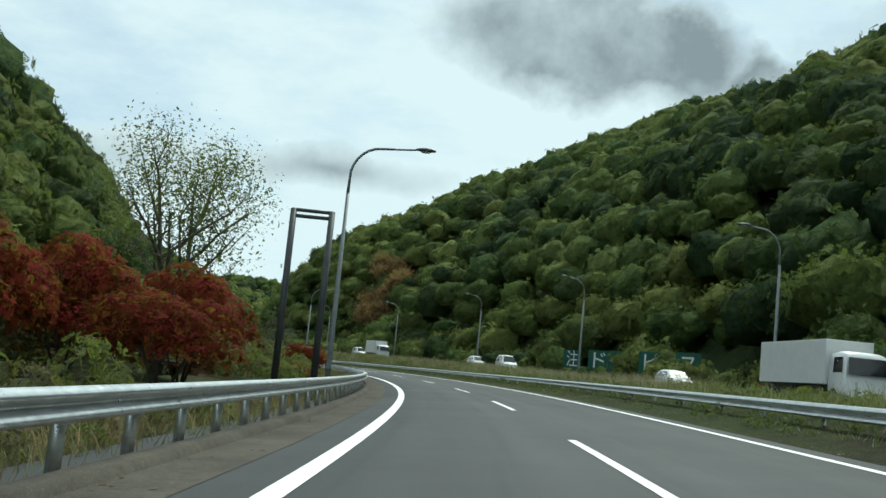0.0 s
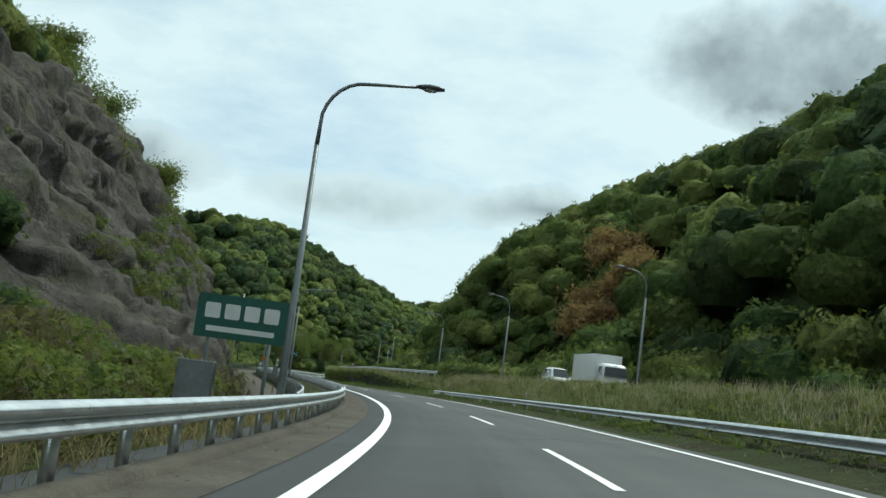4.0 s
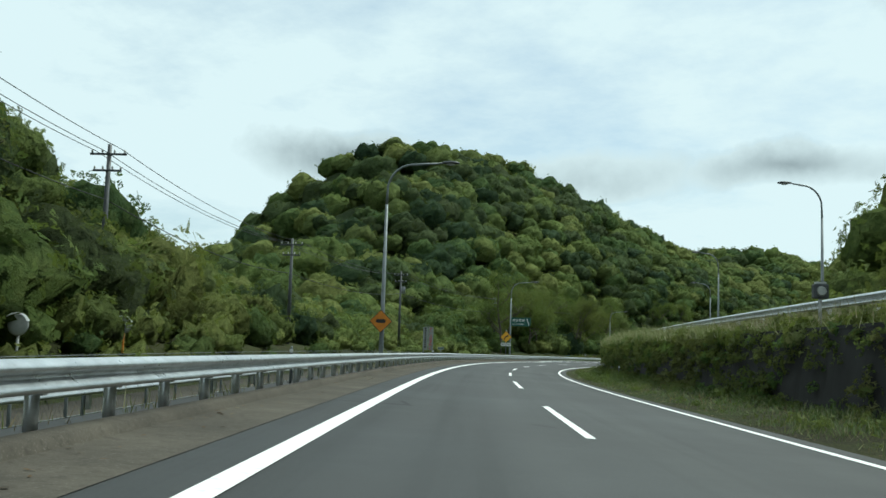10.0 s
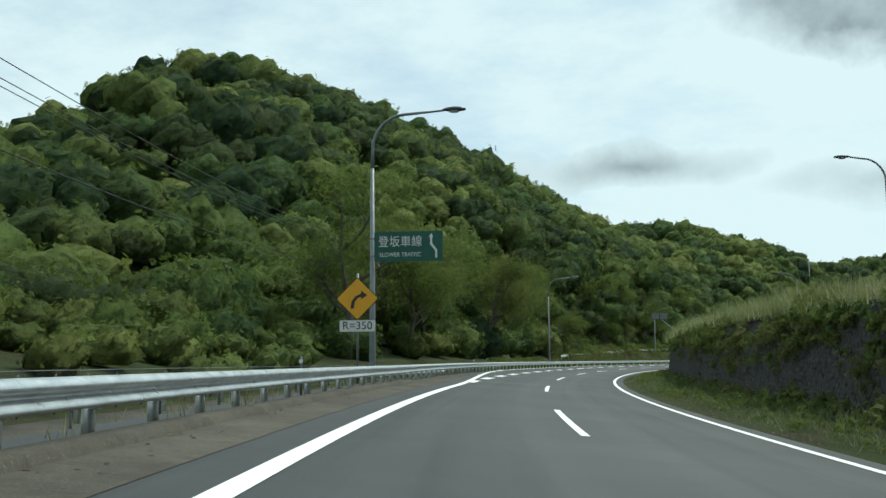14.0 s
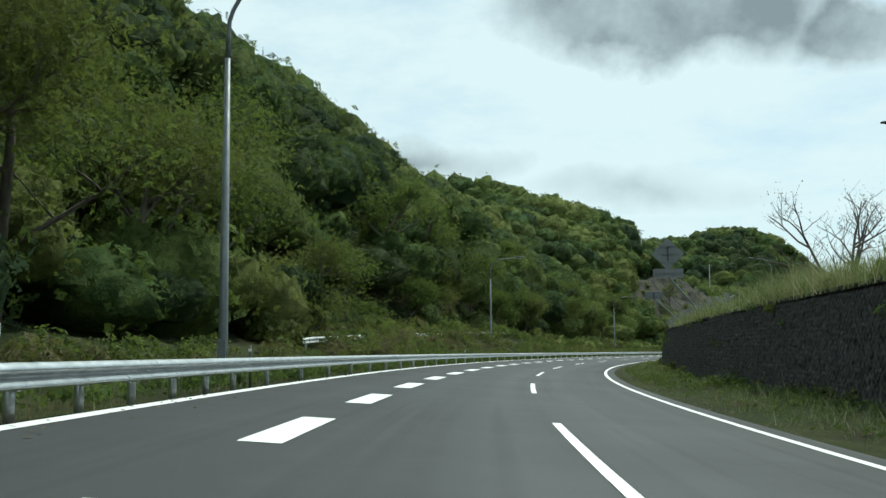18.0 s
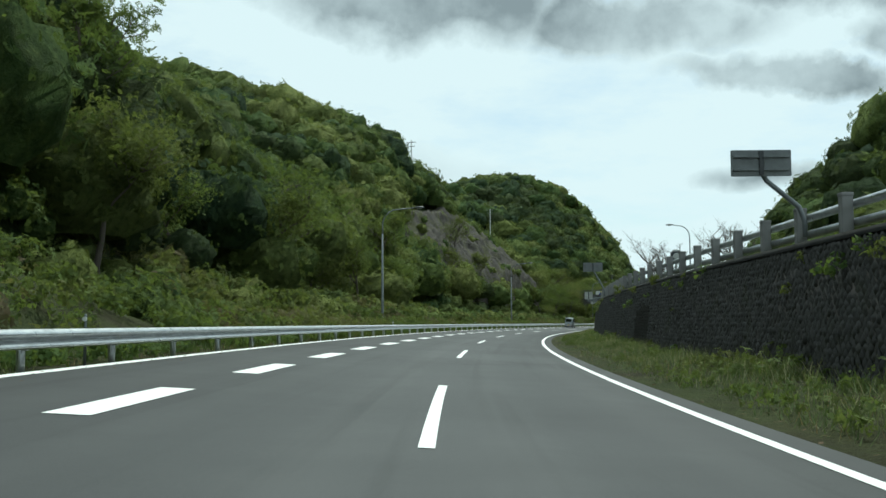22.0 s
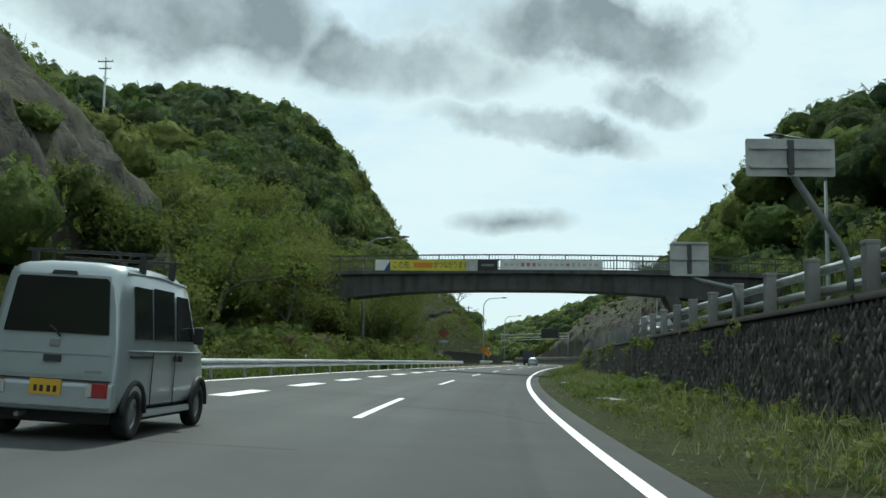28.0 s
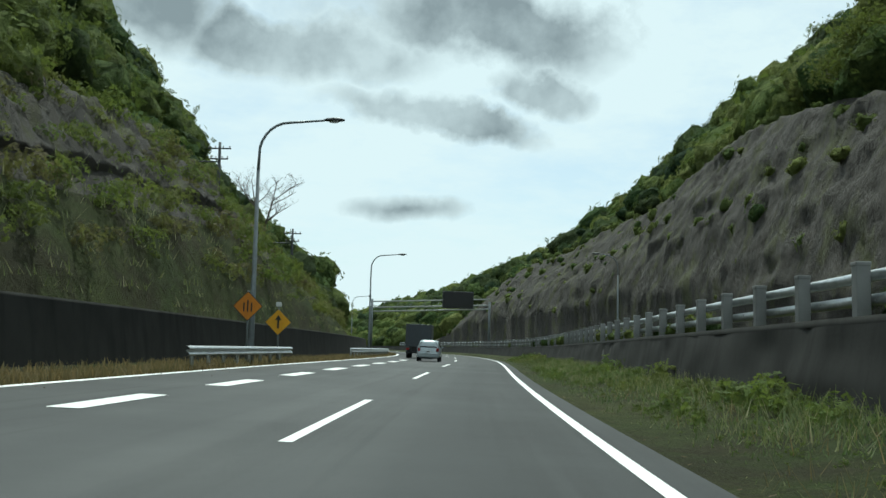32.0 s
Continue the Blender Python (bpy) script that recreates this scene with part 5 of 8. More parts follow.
def plant():
    rng = np.random.default_rng(11)
    temps = [dome(rng, 340, 0.072, 20, 14, 6, 0.86, 0.13) for _ in range(5)] + [dome(rng, 110, 0.095, 15, 14, 6, 0.93, 0.09) for _ in range(6)] + [dome(rng, 48, 0.125, 11, 12, 6, 0.95, 0.07) for _ in range(6)]
    kinds, skins = [t[0] for t in temps], [t[1] for t in temps]
    for side in (-1, 1):
        zones = ((13.5, 40, 4.6), (40, 80, 6.2), (80, 170, 8.2), (170, 262, 9.5)) if side < 0 else ((21.5, 50, 5.2), (50, 90, 6.8), (90, 175, 9.0))
        rows = []
        for d0, d1, gap in zones:
            S, N = sprinkle(rng, -40, 1300, side * d0, side * d1, gap)
            D = np.abs(N)
            t = tops(S, N)
            z = ground_z(S, N)
            ok = (t > 1.6) & (S > 1.1 * D - 20) & ((D < 170) | (side < 0) & (S > 470) & (S < 620)) & in_sight(S, N, t) & (rng.random(len(S)) > np.clip(bare(S, N) * 1.25, 0, 0.995)) & (rng.random(len(S)) > 0.04)
            ok &= ~((S > 218) & (S < 274) & (N > 22) & (N < 47)) & ~((S > 742) & (S < 768) & (N > 20) & (N < 30)) & ~((S > 652) & (S < 678) & (N > 20) & (N < 26))
            if side < 0:
                ok &= ~((S < 175) & (D < 19) & (S > 100)) & ~((S < 85) & (D < 22))
                ok &= ~((D < 15.5) & (S > 150) & (S < 470)) & ~((S > 160) & (S < 262) & (D < np.interp(S, [160, 225, 245, 262], [36, 35, 26, 20])))
                ok &= ~((D < 15.6) & (S > 516) & (S < 690)) & ~((D < 15.6) & (S > 786) & (S < 866))
            S, N, D, t, z = S[ok], N[ok], D[ok], t[ok], z[ok]
            tall = np.clip(t - z, 1.2, 9.0) * rng.uniform(0.8, 1.1, len(S))
            r = np.clip(gap * rng.uniform(0.58, 0.95, len(S)), 1.1, 6.8) * np.where(tall < 3, 0.65, 1)
            P = many(S, N, z + np.maximum(tall - r * 0.75, 0.25))
            # slow wobble gathers dark evergreens; their tone also carries cloud shade on the slopes
            tint = rng.random(len(S)) + 0.45 * wobble(np.stack([S, N], -1), 0.045, 2.0) + 0.14 * rise(-D, -36, -26) + 0.22 * (side > 0) * rise(S, 255, 275) * rise(-S, -420, -380)
            lod = np.where(D < np.where((side > 0) & (S > 270) & (S < 380) | (side < 0) & (S > 770) & (S < 930), 52, 30), 0, np.where(D < 62, 1, 2))
            lod = np.where((S < 1.4 * D) | (S > 1010), 2, np.where((S > 930) & (lod == 0), 1, lod))
            lod = np.where((side > 0) & (S > 90) & (S < 330) & (D < 95), np.minimum(lod, 1), lod)
            rows.append(np.c_[P, r, lod, tint, S])
            if d0 < 30:
                low = (rng.random(len(S)) < 0.6) & ~((side < 0) & (S > 425) & (S < 520))
                S2, N2 = S[low] + rng.uniform(-2, 2, low.sum()), N[low] + side * rng.uniform(-2.2, 0.5, low.sum())
                r2 = rng.uniform(1.3, 2.3, low.sum())
                rows.append(np.c_[many(S2, N2, ground_z(S2, N2) + r2 * 0.4), r2, np.maximum(lod[low], 1), tint[low] * 0.8, S2])
        R = np.vstack(rows)
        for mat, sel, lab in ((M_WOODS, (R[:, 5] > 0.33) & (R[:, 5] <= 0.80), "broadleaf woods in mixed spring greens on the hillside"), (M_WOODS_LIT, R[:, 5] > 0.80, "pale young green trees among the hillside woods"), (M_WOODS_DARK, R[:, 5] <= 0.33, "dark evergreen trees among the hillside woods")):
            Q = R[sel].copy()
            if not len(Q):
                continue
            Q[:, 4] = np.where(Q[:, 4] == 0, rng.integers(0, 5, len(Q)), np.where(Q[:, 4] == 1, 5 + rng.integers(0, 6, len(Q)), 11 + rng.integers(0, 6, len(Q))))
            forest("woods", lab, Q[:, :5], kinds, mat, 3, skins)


plant()


# ---------------------------------------------------------------- street lamps
def lamp(reach, tall, label, group):
    """A tapered mast that bends over into an arm along local x, with a lantern at its end."""
    g = thing("street_lamp", label, "street lamp", group)
    bm = bmesh.new()
    tube(bm, [(0, 0, -0.4), (0, 0, 0.9), (0, 0, tall - 2.6)], [0.13, 0.125, 0.075], 12)
    part("mast", bm, M_POLE, g)
    bm = bmesh.new()
    pts = [(0, 0, tall - 2.6), (0.02, 0, tall - 1.9)]
    for i in range(1, 8):
        a = radians(90 * i / 7)
        pts.append((1.35 * (1 - math.cos(a)), 0, tall - 1.9 + 1.5 * math.sin(a)))
    pts += [(reach - 0.55, 0, tall - 0.28)]
    tube(bm, pts, [0.075] + [0.06] * (len(pts) - 2) + [0.045], 10)
    part("arm", bm, M_POLE, g)
    bm = bmesh.new()
    rings = []
    for u, w, h in ((0, 0.05, 0.05), (0.15, 0.13, 0.10), (0.45, 0.19, 0.14), (0.75, 0.17, 0.12), (0.95, 0.08, 0.06)):
        rings.append([bm.verts.new((reach - 0.6 + u, w * math.cos(a), tall - 0.27 + h * math.sin(a) * (1.0 if math.sin(a) > 0 else 0.45))) for a in [2 * math.pi * k / 12 for k in range(12)]])
    for q, w in zip(rings, rings[1:]):
        for k in range(12):
            bm.faces.new((q[k], q[(k + 1) % 12], w[(k + 1) % 12], w[k])).smooth = True
    bm.faces.new(rings[0][::-1]), bm.faces.new(rings[-1])
    lan = part("lantern", bm, M_POLE_DARK, g)
    bm = bmesh.new()
    bmesh.ops.create_uvsphere(bm, u_segments=12, v_segments=6, radius=0.16)
    bmesh.ops.scale(bm, vec=(1.5, 0.9, 0.4), verts=bm.verts)
    bmesh.ops.translate(bm, vec=(reach - 0.12, 0, tall - 0.33), verts=bm.verts)
    part("lens", bm, M_LAMPGLASS, lan, "dull glass lens")
    bm = box(bmesh.new(), -0.11, 0.11, -0.14, -0.09, 0.5, 1.0, 0.01)
    part("door", bm, M_POLE, g)
    return g


L_LAMPS = [(46, -6.9), (140, -6.9), (230.0, -6.88), (315, -6.9), (402.5, -6.9), (487.5, -8.2), (571.5, -11.4), (655.5, -11.3), (740, -11.0), (823, -11.0), (903, -8.1), (968, -9.2), (1060, -9.2)]
_l = lamp(3.5, 11.2, "grey steel street lamp with a curved arm over the road", "lamps along the road")
for i, (s, n) in enumerate(L_LAMPS):
    m = stand(s, n, 0.5 if s < 60 else -0.05 if s < 480 else 0.0)
    if i == 0:
        _l.matrix_world = m
    else:
        copy_thing(_l, m)
R_LAMP_N = {228: 18.4, 275: 20.7, 331: 20.7, 518: 21.5, 603: 19.5, 698: 18.9}
_r = lamp(2.6, 11.2, "grey steel street lamp with a curved arm beside the other carriageway", "lamps along the other road")
for i, s in enumerate((62, 107, 148, 190, 228, 275, 331, 378, 426, 518, 603, 698, 790, 880, 970)):
    m = stand(s, R_LAMP_N.get(s, 20.0 if s < 580 else 18.3), float(opp(s)) - 0.02, 180)
    if i == 0:
        _r.matrix_world = m
    else:
        copy_thing(_r, m)


# ---------------------------------------------------------------- footbridge over the road
def bridge():
    s0, s1 = 818.0, 822.2
    g = thing("road_bridge", "grey concrete bridge over the road with banners on its railing", "bridge")
    base = stand(s0, 0, 0)
    g.matrix_world = base
    W = s1 - s0

    def z_top(x):
        return 8.15 - 0.0008 * (x - 3) ** 2

    bm = bmesh.new()
    xs = np.linspace(-24, 27, 52)
    secs = []
    for x in xs:
        top = z_top(x)
        dep = 1.62 + min(0.55, 0.45 * (abs(x - 2.5) / 13.0) ** 3)
        ring = [(x, 0, top), (x, 0, top - 0.32), (x, 0.35, top - 0.45), (x, 0.5, top - dep), (x, W - 0.5, top - dep), (x, W - 0.35, top - 0.45), (x, W, top - 0.32), (x, W, top)]
        secs.append([bm.verts.new(p) for p in ring])
    for a, b in zip(secs, secs[1:]):
        for k in range(8):
            bm.faces.new((a[k], b[k], b[(k + 1) % 8], a[(k + 1) % 8]))
    bm.faces.new(secs[0]), bm.faces.new(secs[-1][::-1])
    bmesh.ops.recalc_face_normals(bm, faces=bm.faces)
    part("deck", bm, M_CONC, g)
    for x0, x1 in ((-12.2, -14.6), (14.2, 17.6)):
        bm = bmesh.new()
        z = z_top(x0) - 1.9
        a = [bm.verts.new(p) for p in ((x0 - 0.5, 0.5, z), (x0 + 0.5, 0.5, z), (x0 + 0.5, W - 0.5, z), (x0 - 0.5, W - 0.5, z))]
        b = [bm.verts.new(p) for p in ((x1 - 0.7, 0.4, -0.8), (x1 + 0.7, 0.4, -0.8), (x1 + 0.7, W - 0.4, -0.8), (x1 - 0.7, W - 0.4, -0.8))]
        for k in range(4):
            bm.faces.new((a[k], a[(k + 1) % 4], b[(k + 1) % 4], b[k]))
        bm.faces.new(a[::-1]), bm.faces.new(b)
        bmesh.ops.recalc_face_normals(bm, faces=bm.faces)
        part("leg", bm, M_CONC, g)
    for y in (0.12, W - 0.12):
        rail = share("railing", mesh_from("railing", *rail_bar(z_top, y, 1.15), M_POLE_DARK), g)
        share("lower_rail", mesh_from("lower_rail", *rail_bar(z_top, y, 0.14, 0.03), M_POLE_DARK), rail)
        bmp = box(bmesh.new(), -0.045, 0.045, -0.045, 0.045, 0, 1.15, 0.006)
        pm = bpy.data.meshes.new("post")
        bmp.to_mesh(pm), bmp.free()
        pm.materials.append(M_POLE_DARK)
        bmp = box(bmesh.new(), -0.012, 0.012, -0.012, 0.012, 0.14, 1.12)
        bar = bpy.data.meshes.new("bar")
        bmp.to_mesh(bar), bmp.free()
        bar.materials.append(M_POLE_DARK)
        for x in np.arange(-22, 26.1, 2.0):
            share("post", pm, rail, pose(x, y, z_top(x)))
        for x in np.arange(-22, 26, 0.25):
            share("bar", bar, rail, pose(x, y, z_top(x)))
    return g


def rail_bar(zf, y, up, t=0.05):
    xs = np.linspace(-22, 26, 25)
    v, f = [], []
    for i, x in enumerate(xs):
        z = zf(x) + up
        v += [(x, y - t, z - t), (x, y + t, z - t), (x, y + t, z + t), (x, y - t, z + t)]
        if i:
            k = 4 * i
            f += [(k - 4 + j, k - 4 + (j + 1) % 4, k + (j + 1) % 4, k + j) for j in range(4)]
    f += [(3, 2, 1, 0), tuple(len(v) - 4 + j for j in range(4))]
    return v, f


BRIDGE = bridge()


# ---------------------------------------------------------------- vehicles
class Shell:
    """A car body as rings along its length. Stations: y at the sill, y at the roof, sill, belt, roof heights, half width at belt, at roof."""

    def __init__(self, stations):
        self.st = [np.array(s, float) for s in stations]

    def ring(self, st):
        yl, yh, zb, zm, zr, w, wr = st
        half = [(0.0, zb), (w * 0.72, zb), (w * 0.97, zb + 0.10), (w, zb + 0.3 * (zm - zb)), (w * 0.985, zm), (w + (wr - w) * 0.55, zm + 0.55 * (zr - zm)), (wr, zr - 0.09), (wr * 0.86, zr - 0.015), (wr * 0.45, zr + 0.01), (0.0, zr + 0.015)]
        pts = half + [(-x, z) for x, z in half[-2:0:-1]]
        return [(x, yl + (yh - yl) * (z - zb) / max(0.05, zr - zb), z) for x, z in pts]

    def body(self, bm):
        rings = [[bm.verts.new(p) for p in self.ring(s)] for s in self.st]
        k = len(rings[0])
        for a, b in zip(rings, rings[1:]):
            for i in range(k):
                bm.faces.new((a[i], a[(i + 1) % k], b[(i + 1) % k], b[i])).smooth = True
        for r, flip in ((rings[0], 1), (rings[-1], -1)):
            c = bm.verts.new(sum((v.co for v in r), Vector()) / k)
            for i in range(k):
                bm.faces.new((r[i], c, r[(i + 1) % k])[::flip])
        bmesh.ops.recalc_face_normals(bm, faces=bm.faces)
        return bm

    def side(self, y, z, sign):
        ys = [s[0] + (s[1] - s[0]) * 0.6 for s in self.st]
        s = [np.interp(y, ys, [q[i] for q in self.st]) for i in range(7)]
        zm, zr, w, wr = s[3], s[4], s[5], s[6]
        x = np.interp(z, [zm, zm + 0.55 * (zr - zm), zr - 0.09], [w * 0.985, w + (wr - w) * 0.55, wr]) if z > zm else w
        return Vector((sign * (x + 0.008), y, z))


def pane(bm, corners, thick):
    """A flat pane with a little thickness along its own normal."""
    c = [Vector(p) for p in corners]
    n = (c[1] - c[0]).cross(c[2] - c[0]).normalized() * thick
    a, b = [bm.verts.new(p) for p in c], [bm.verts.new(p - n) for p in c]
    bm.faces.new(a), bm.faces.new(b[::-1])
    for i in range(len(c)):
        j = (i + 1) % len(c)
        bm.faces.new((a[j], a[i], b[i], b[j]))
    bmesh.ops.recalc_face_normals(bm, faces=bm.faces)
    return bm


def wheel(parent, x, y, r, w):
    bm = bmesh.new()
    prof = [(r * 0.62, -w / 2), (r * 0.93, -w / 2), (r, -w / 2 + 0.03), (r, w / 2 - 0.03), (r * 0.93, w / 2), (r * 0.62, w / 2)]
    rings = [[bm.verts.new((u, q * math.cos(2 * math.pi * k / 24), q * math.sin(2 * math.pi * k / 24))) for k in range(24)] for q, u in prof]
    for a, b in zip(rings, rings[1:] + rings[:1]):
        for k in range(24):
            bm.faces.new((a[k], a[(k + 1) % 24], b[(k + 1) % 24], b[k])).smooth = True
    bmesh.ops.recalc_face_normals(bm, faces=bm.faces)
    t = part("wheel", bm, M_RUBBER, parent)
    t.matrix_basis = pose(x, y, r)
    bm = bmesh.new()
    sg = 1 if x > 0 else -1
    rings = [[bm.verts.new((sg * u, q * math.cos(2 * math.pi * k / 20), q * math.sin(2 * math.pi * k / 20))) for k in range(20)] for q, u in ((r * 0.63, w / 2 - 0.03), (r * 0.55, w / 2 - 0.05), (r * 0.25, w / 2 - 0.02), (0.03, w / 2 - 0.01))]
    for a, b in zip(rings, rings[1:]):
        for k in range(20):
            bm.faces.new((a[k], a[(k + 1) % 20], b[(k + 1) % 20], b[k]))
    bm.faces.new(rings[-1])
    bmesh.ops.recalc_face_normals(bm, faces=bm.faces)
    part("rim", bm, M_HUB, t)


def mini_van(m):
    g = thing("mini_van", "silver box-shaped mini van with roof bars and dark tinted windows", "van", m=m)
    sh = Shell([(0.02, 0.16, 0.42, 0.98, 1.70, 0.66, 0.54), (0.05, 0.20, 0.30, 1.0, 1.82, 0.715, 0.60), (0.35, 0.45, 0.26, 1.02, 1.87, 0.737, 0.635), (1.2, 1.2, 0.26, 1.02, 1.89, 0.737, 0.645), (2.2, 2.1, 0.26, 1.0, 1.87, 0.737, 0.64), (2.75, 2.45, 0.26, 0.98, 1.80, 0.735, 0.61), (3.05, 2.62, 0.27, 0.97, 1.62, 0.72, 0.56), (3.30, 2.95, 0.30, 0.95, 1.15, 0.69, 0.55), (3.39, 3.25, 0.40, 0.85, 0.95, 0.60, 0.48)])
    part("body", sh.body(bmesh.new()), M_SILVER, g)

    def rear(x, z):
        return (x, 0.012 + 0.115 * (z - 0.42), z)

    gate = part("tailgate", pane(bmesh.new(), [rear(-0.615, 0.66), rear(0.615, 0.66), rear(0.60, 1.0), rear(0.50, 1.72), rear(-0.50, 1.72), rear(-0.60, 1.0)], 0.03), M_SILVER, g)
    part("rear_window", pane(bmesh.new(), [(x, y - 0.02, z) for x, y, z in (rear(-0.565, 1.10), rear(0.565, 1.10), rear(0.50, 1.66), rear(0.47, 1.69), rear(-0.47, 1.69), rear(-0.50, 1.66))], 0.02), M_GLASS, gate, "dark tinted rear window")
    part("handle", pane(bmesh.new(), [(x, y - 0.035, z) for x, y, z in (rear(-0.09, 0.80), rear(0.09, 0.80), rear(0.09, 0.87), rear(-0.09, 0.87))], 0.03), M_BLACK, gate)
    part("wiper", tube(bmesh.new(), [(0.06, 0.05, 1.06), (0.0, 0.045, 1.13), (-0.06, 0.055, 1.17)], 0.012, 6), M_BLACK, gate)
    part("brake_light", pane(bmesh.new(), [(x, y - 0.02, z) for x, y, z in (rear(-0.14, 1.72), rear(0.14, 1.72), rear(0.12, 1.76), rear(-0.12, 1.76))], 0.03), M_BLACK, gate)
    part("badge", pane(bmesh.new(), [(x, y - 0.025, z) for x, y, z in (rear(-0.05, 0.96), rear(0.05, 0.96), rear(0.05, 1.03), rear(-0.05, 1.03))], 0.015), M_HUB, gate)
    part("bumper", box(bmesh.new(), -0.70, 0.70, -0.05, 0.16, 0.30, 0.60, 0.04), M_SILVER, g)
    part("seam", box(bmesh.new(), -0.64, 0.64, -0.012, 0.03, 0.612, 0.626), M_BLACK, gate)
    part("crease", pane(bmesh.new(), [(x, y - 0.012, z) for x, y, z in (rear(-0.60, 0.885), rear(0.60, 0.885), rear(0.60, 0.905), rear(-0.60, 0.905))], 0.012), M_SILVER, gate)
    part("lower_trim", box(bmesh.new(), -0.68, 0.68, -0.062, 0.0, 0.335, 0.36, 0.006), M_HUB, g)
    part("exhaust", tube(bmesh.new(), [(-0.30, -0.02, 0.24), (-0.30, 0.4, 0.25)], 0.025, 10), M_HUB, g)
    part("label_bar", pane(bmesh.new(), [(x, y - 0.014, z) for x, y, z in (rear(0.36, 0.70), rear(0.54, 0.70), rear(0.54, 0.725), rear(0.36, 0.725))], 0.01), M_HUB, gate)
    pl = part("number_plate", box(bmesh.new(), -0.165, 0.165, -0.067, -0.055, 0.46, 0.62, 0.003), M_PLATE_Y, g, "yellow number plate with dark bars")
    for x in (-0.10, -0.035, 0.04, 0.105):
        part("bar", box(bmesh.new(), x - 0.018, x + 0.018, -0.072, -0.066, 0.49, 0.555), M_SIGN_BLACK, pl)
    for sx in (-1, 1):
        lamp_ = part("tail_lamp", box(bmesh.new(), sx * 0.55 - 0.10, sx * 0.55 + 0.10, -0.06, 0.0, 0.45, 0.60, 0.01), M_REDLENS, g, "red tail lamp")
        part("clear_lens", box(bmesh.new(), sx * 0.55 - 0.03 - sx * 0.09, sx * 0.55 + 0.03 - sx * 0.09, -0.066, -0.058, 0.46, 0.59, 0.002), M_LAMPGLASS, lamp_)
        for y0, y1, z1 in ((0.42, 0.93, 1.64), (1.02, 1.72, 1.66), (1.84, 2.46, 1.62)):
            top_in = 0.16 if y1 > 2.4 else 0.0
            c = [sh.side(y0, 1.08, sx), sh.side(y1 + (0.10 if y1 > 2.4 else 0), 1.08, sx), sh.side(y1 - top_in, z1, sx), sh.side(y0, z1, sx)]
            part("side_window", pane(bmesh.new(), c if sx < 0 else c[::-1], 0.015), M_GLASS, g, "dark tinted side window")
        for y in (1.80, 1.98):
            p = sh.side(y, 0.86, sx)
            part("door_handle", box(bmesh.new(), p.x - 0.012, p.x + 0.012, y - 0.05, y + 0.05, 0.83, 0.90, 0.004), M_BLACK, g)
        part("sliding_rail", box(bmesh.new(), sx * 0.738 - 0.008, sx * 0.738 + 0.008, 0.30, 1.0, 0.87, 0.895, 0.003), M_BLACK, g)
        mir = part("mirror", box(bmesh.new(), sx * 0.80 - 0.06, sx * 0.80 + 0.06, 2.44, 2.53, 1.05, 1.27, 0.025), M_BLACK, g)
        part("mirror_arm", box(bmesh.new(), sx * 0.73 - 0.05, sx * 0.73 + 0.05, 2.46, 2.51, 1.09, 1.14, 0.008), M_BLACK, mir)
        part("side_crease", tube(bmesh.new(), [sh.side(y, 0.945, sx) for y in (0.25, 0.8, 1.4, 2.0, 2.6, 3.0)], 0.011, 6), M_SILVER, g)
        part("sill", box(bmesh.new(), sx * 0.70 - 0.03, sx * 0.70 + 0.03, 0.85, 2.55, 0.22, 0.30, 0.01), M_SILVER, g)
        for y in (0.985, 1.78):
            part("door_seam", tube(bmesh.new(), [sh.side(y, z, sx) for z in (0.34, 0.6, 0.95)], 0.006, 5), M_BLACK, g)
        part("gutter", tube(bmesh.new(), [sh.side(0.3, 1.77, sx), sh.side(1.2, 1.80, sx), sh.side(2.3, 1.77, sx)], 0.014, 6), M_SILVER, g)
        for y in (0.52, 2.88):
            part("arch", tube(bmesh.new(), [(sx * 0.728, y + 0.34 * math.cos(a), 0.27 + 0.34 * math.sin(a)) for a in [math.pi * k / 10 for k in range(11)]], 0.035, 6), M_BLACK, g)
    for y in (0.75, 1.75):
        bar = part("roof_bar", box(bmesh.new(), -0.72, 0.72, y - 0.025, y + 0.025, 2.0, 2.03, 0.006), M_BLACK, g)
        for sx in (-1, 1):
            part("foot", box(bmesh.new(), sx * 0.62 - 0.035, sx * 0.62 + 0.035, y - 0.03, y + 0.03, 1.80, 2.01, 0.01), M_BLACK, bar)
    part("underside", box(bmesh.new(), -0.6, 0.6, 0.2, 3.1, 0.16, 0.32, 0.02), M_BLACK, g)
    for x in (-0.66, 0.66):
        for y in (0.52, 2.88):
            wheel(g, x, y, 0.27, 0.16)
    return g


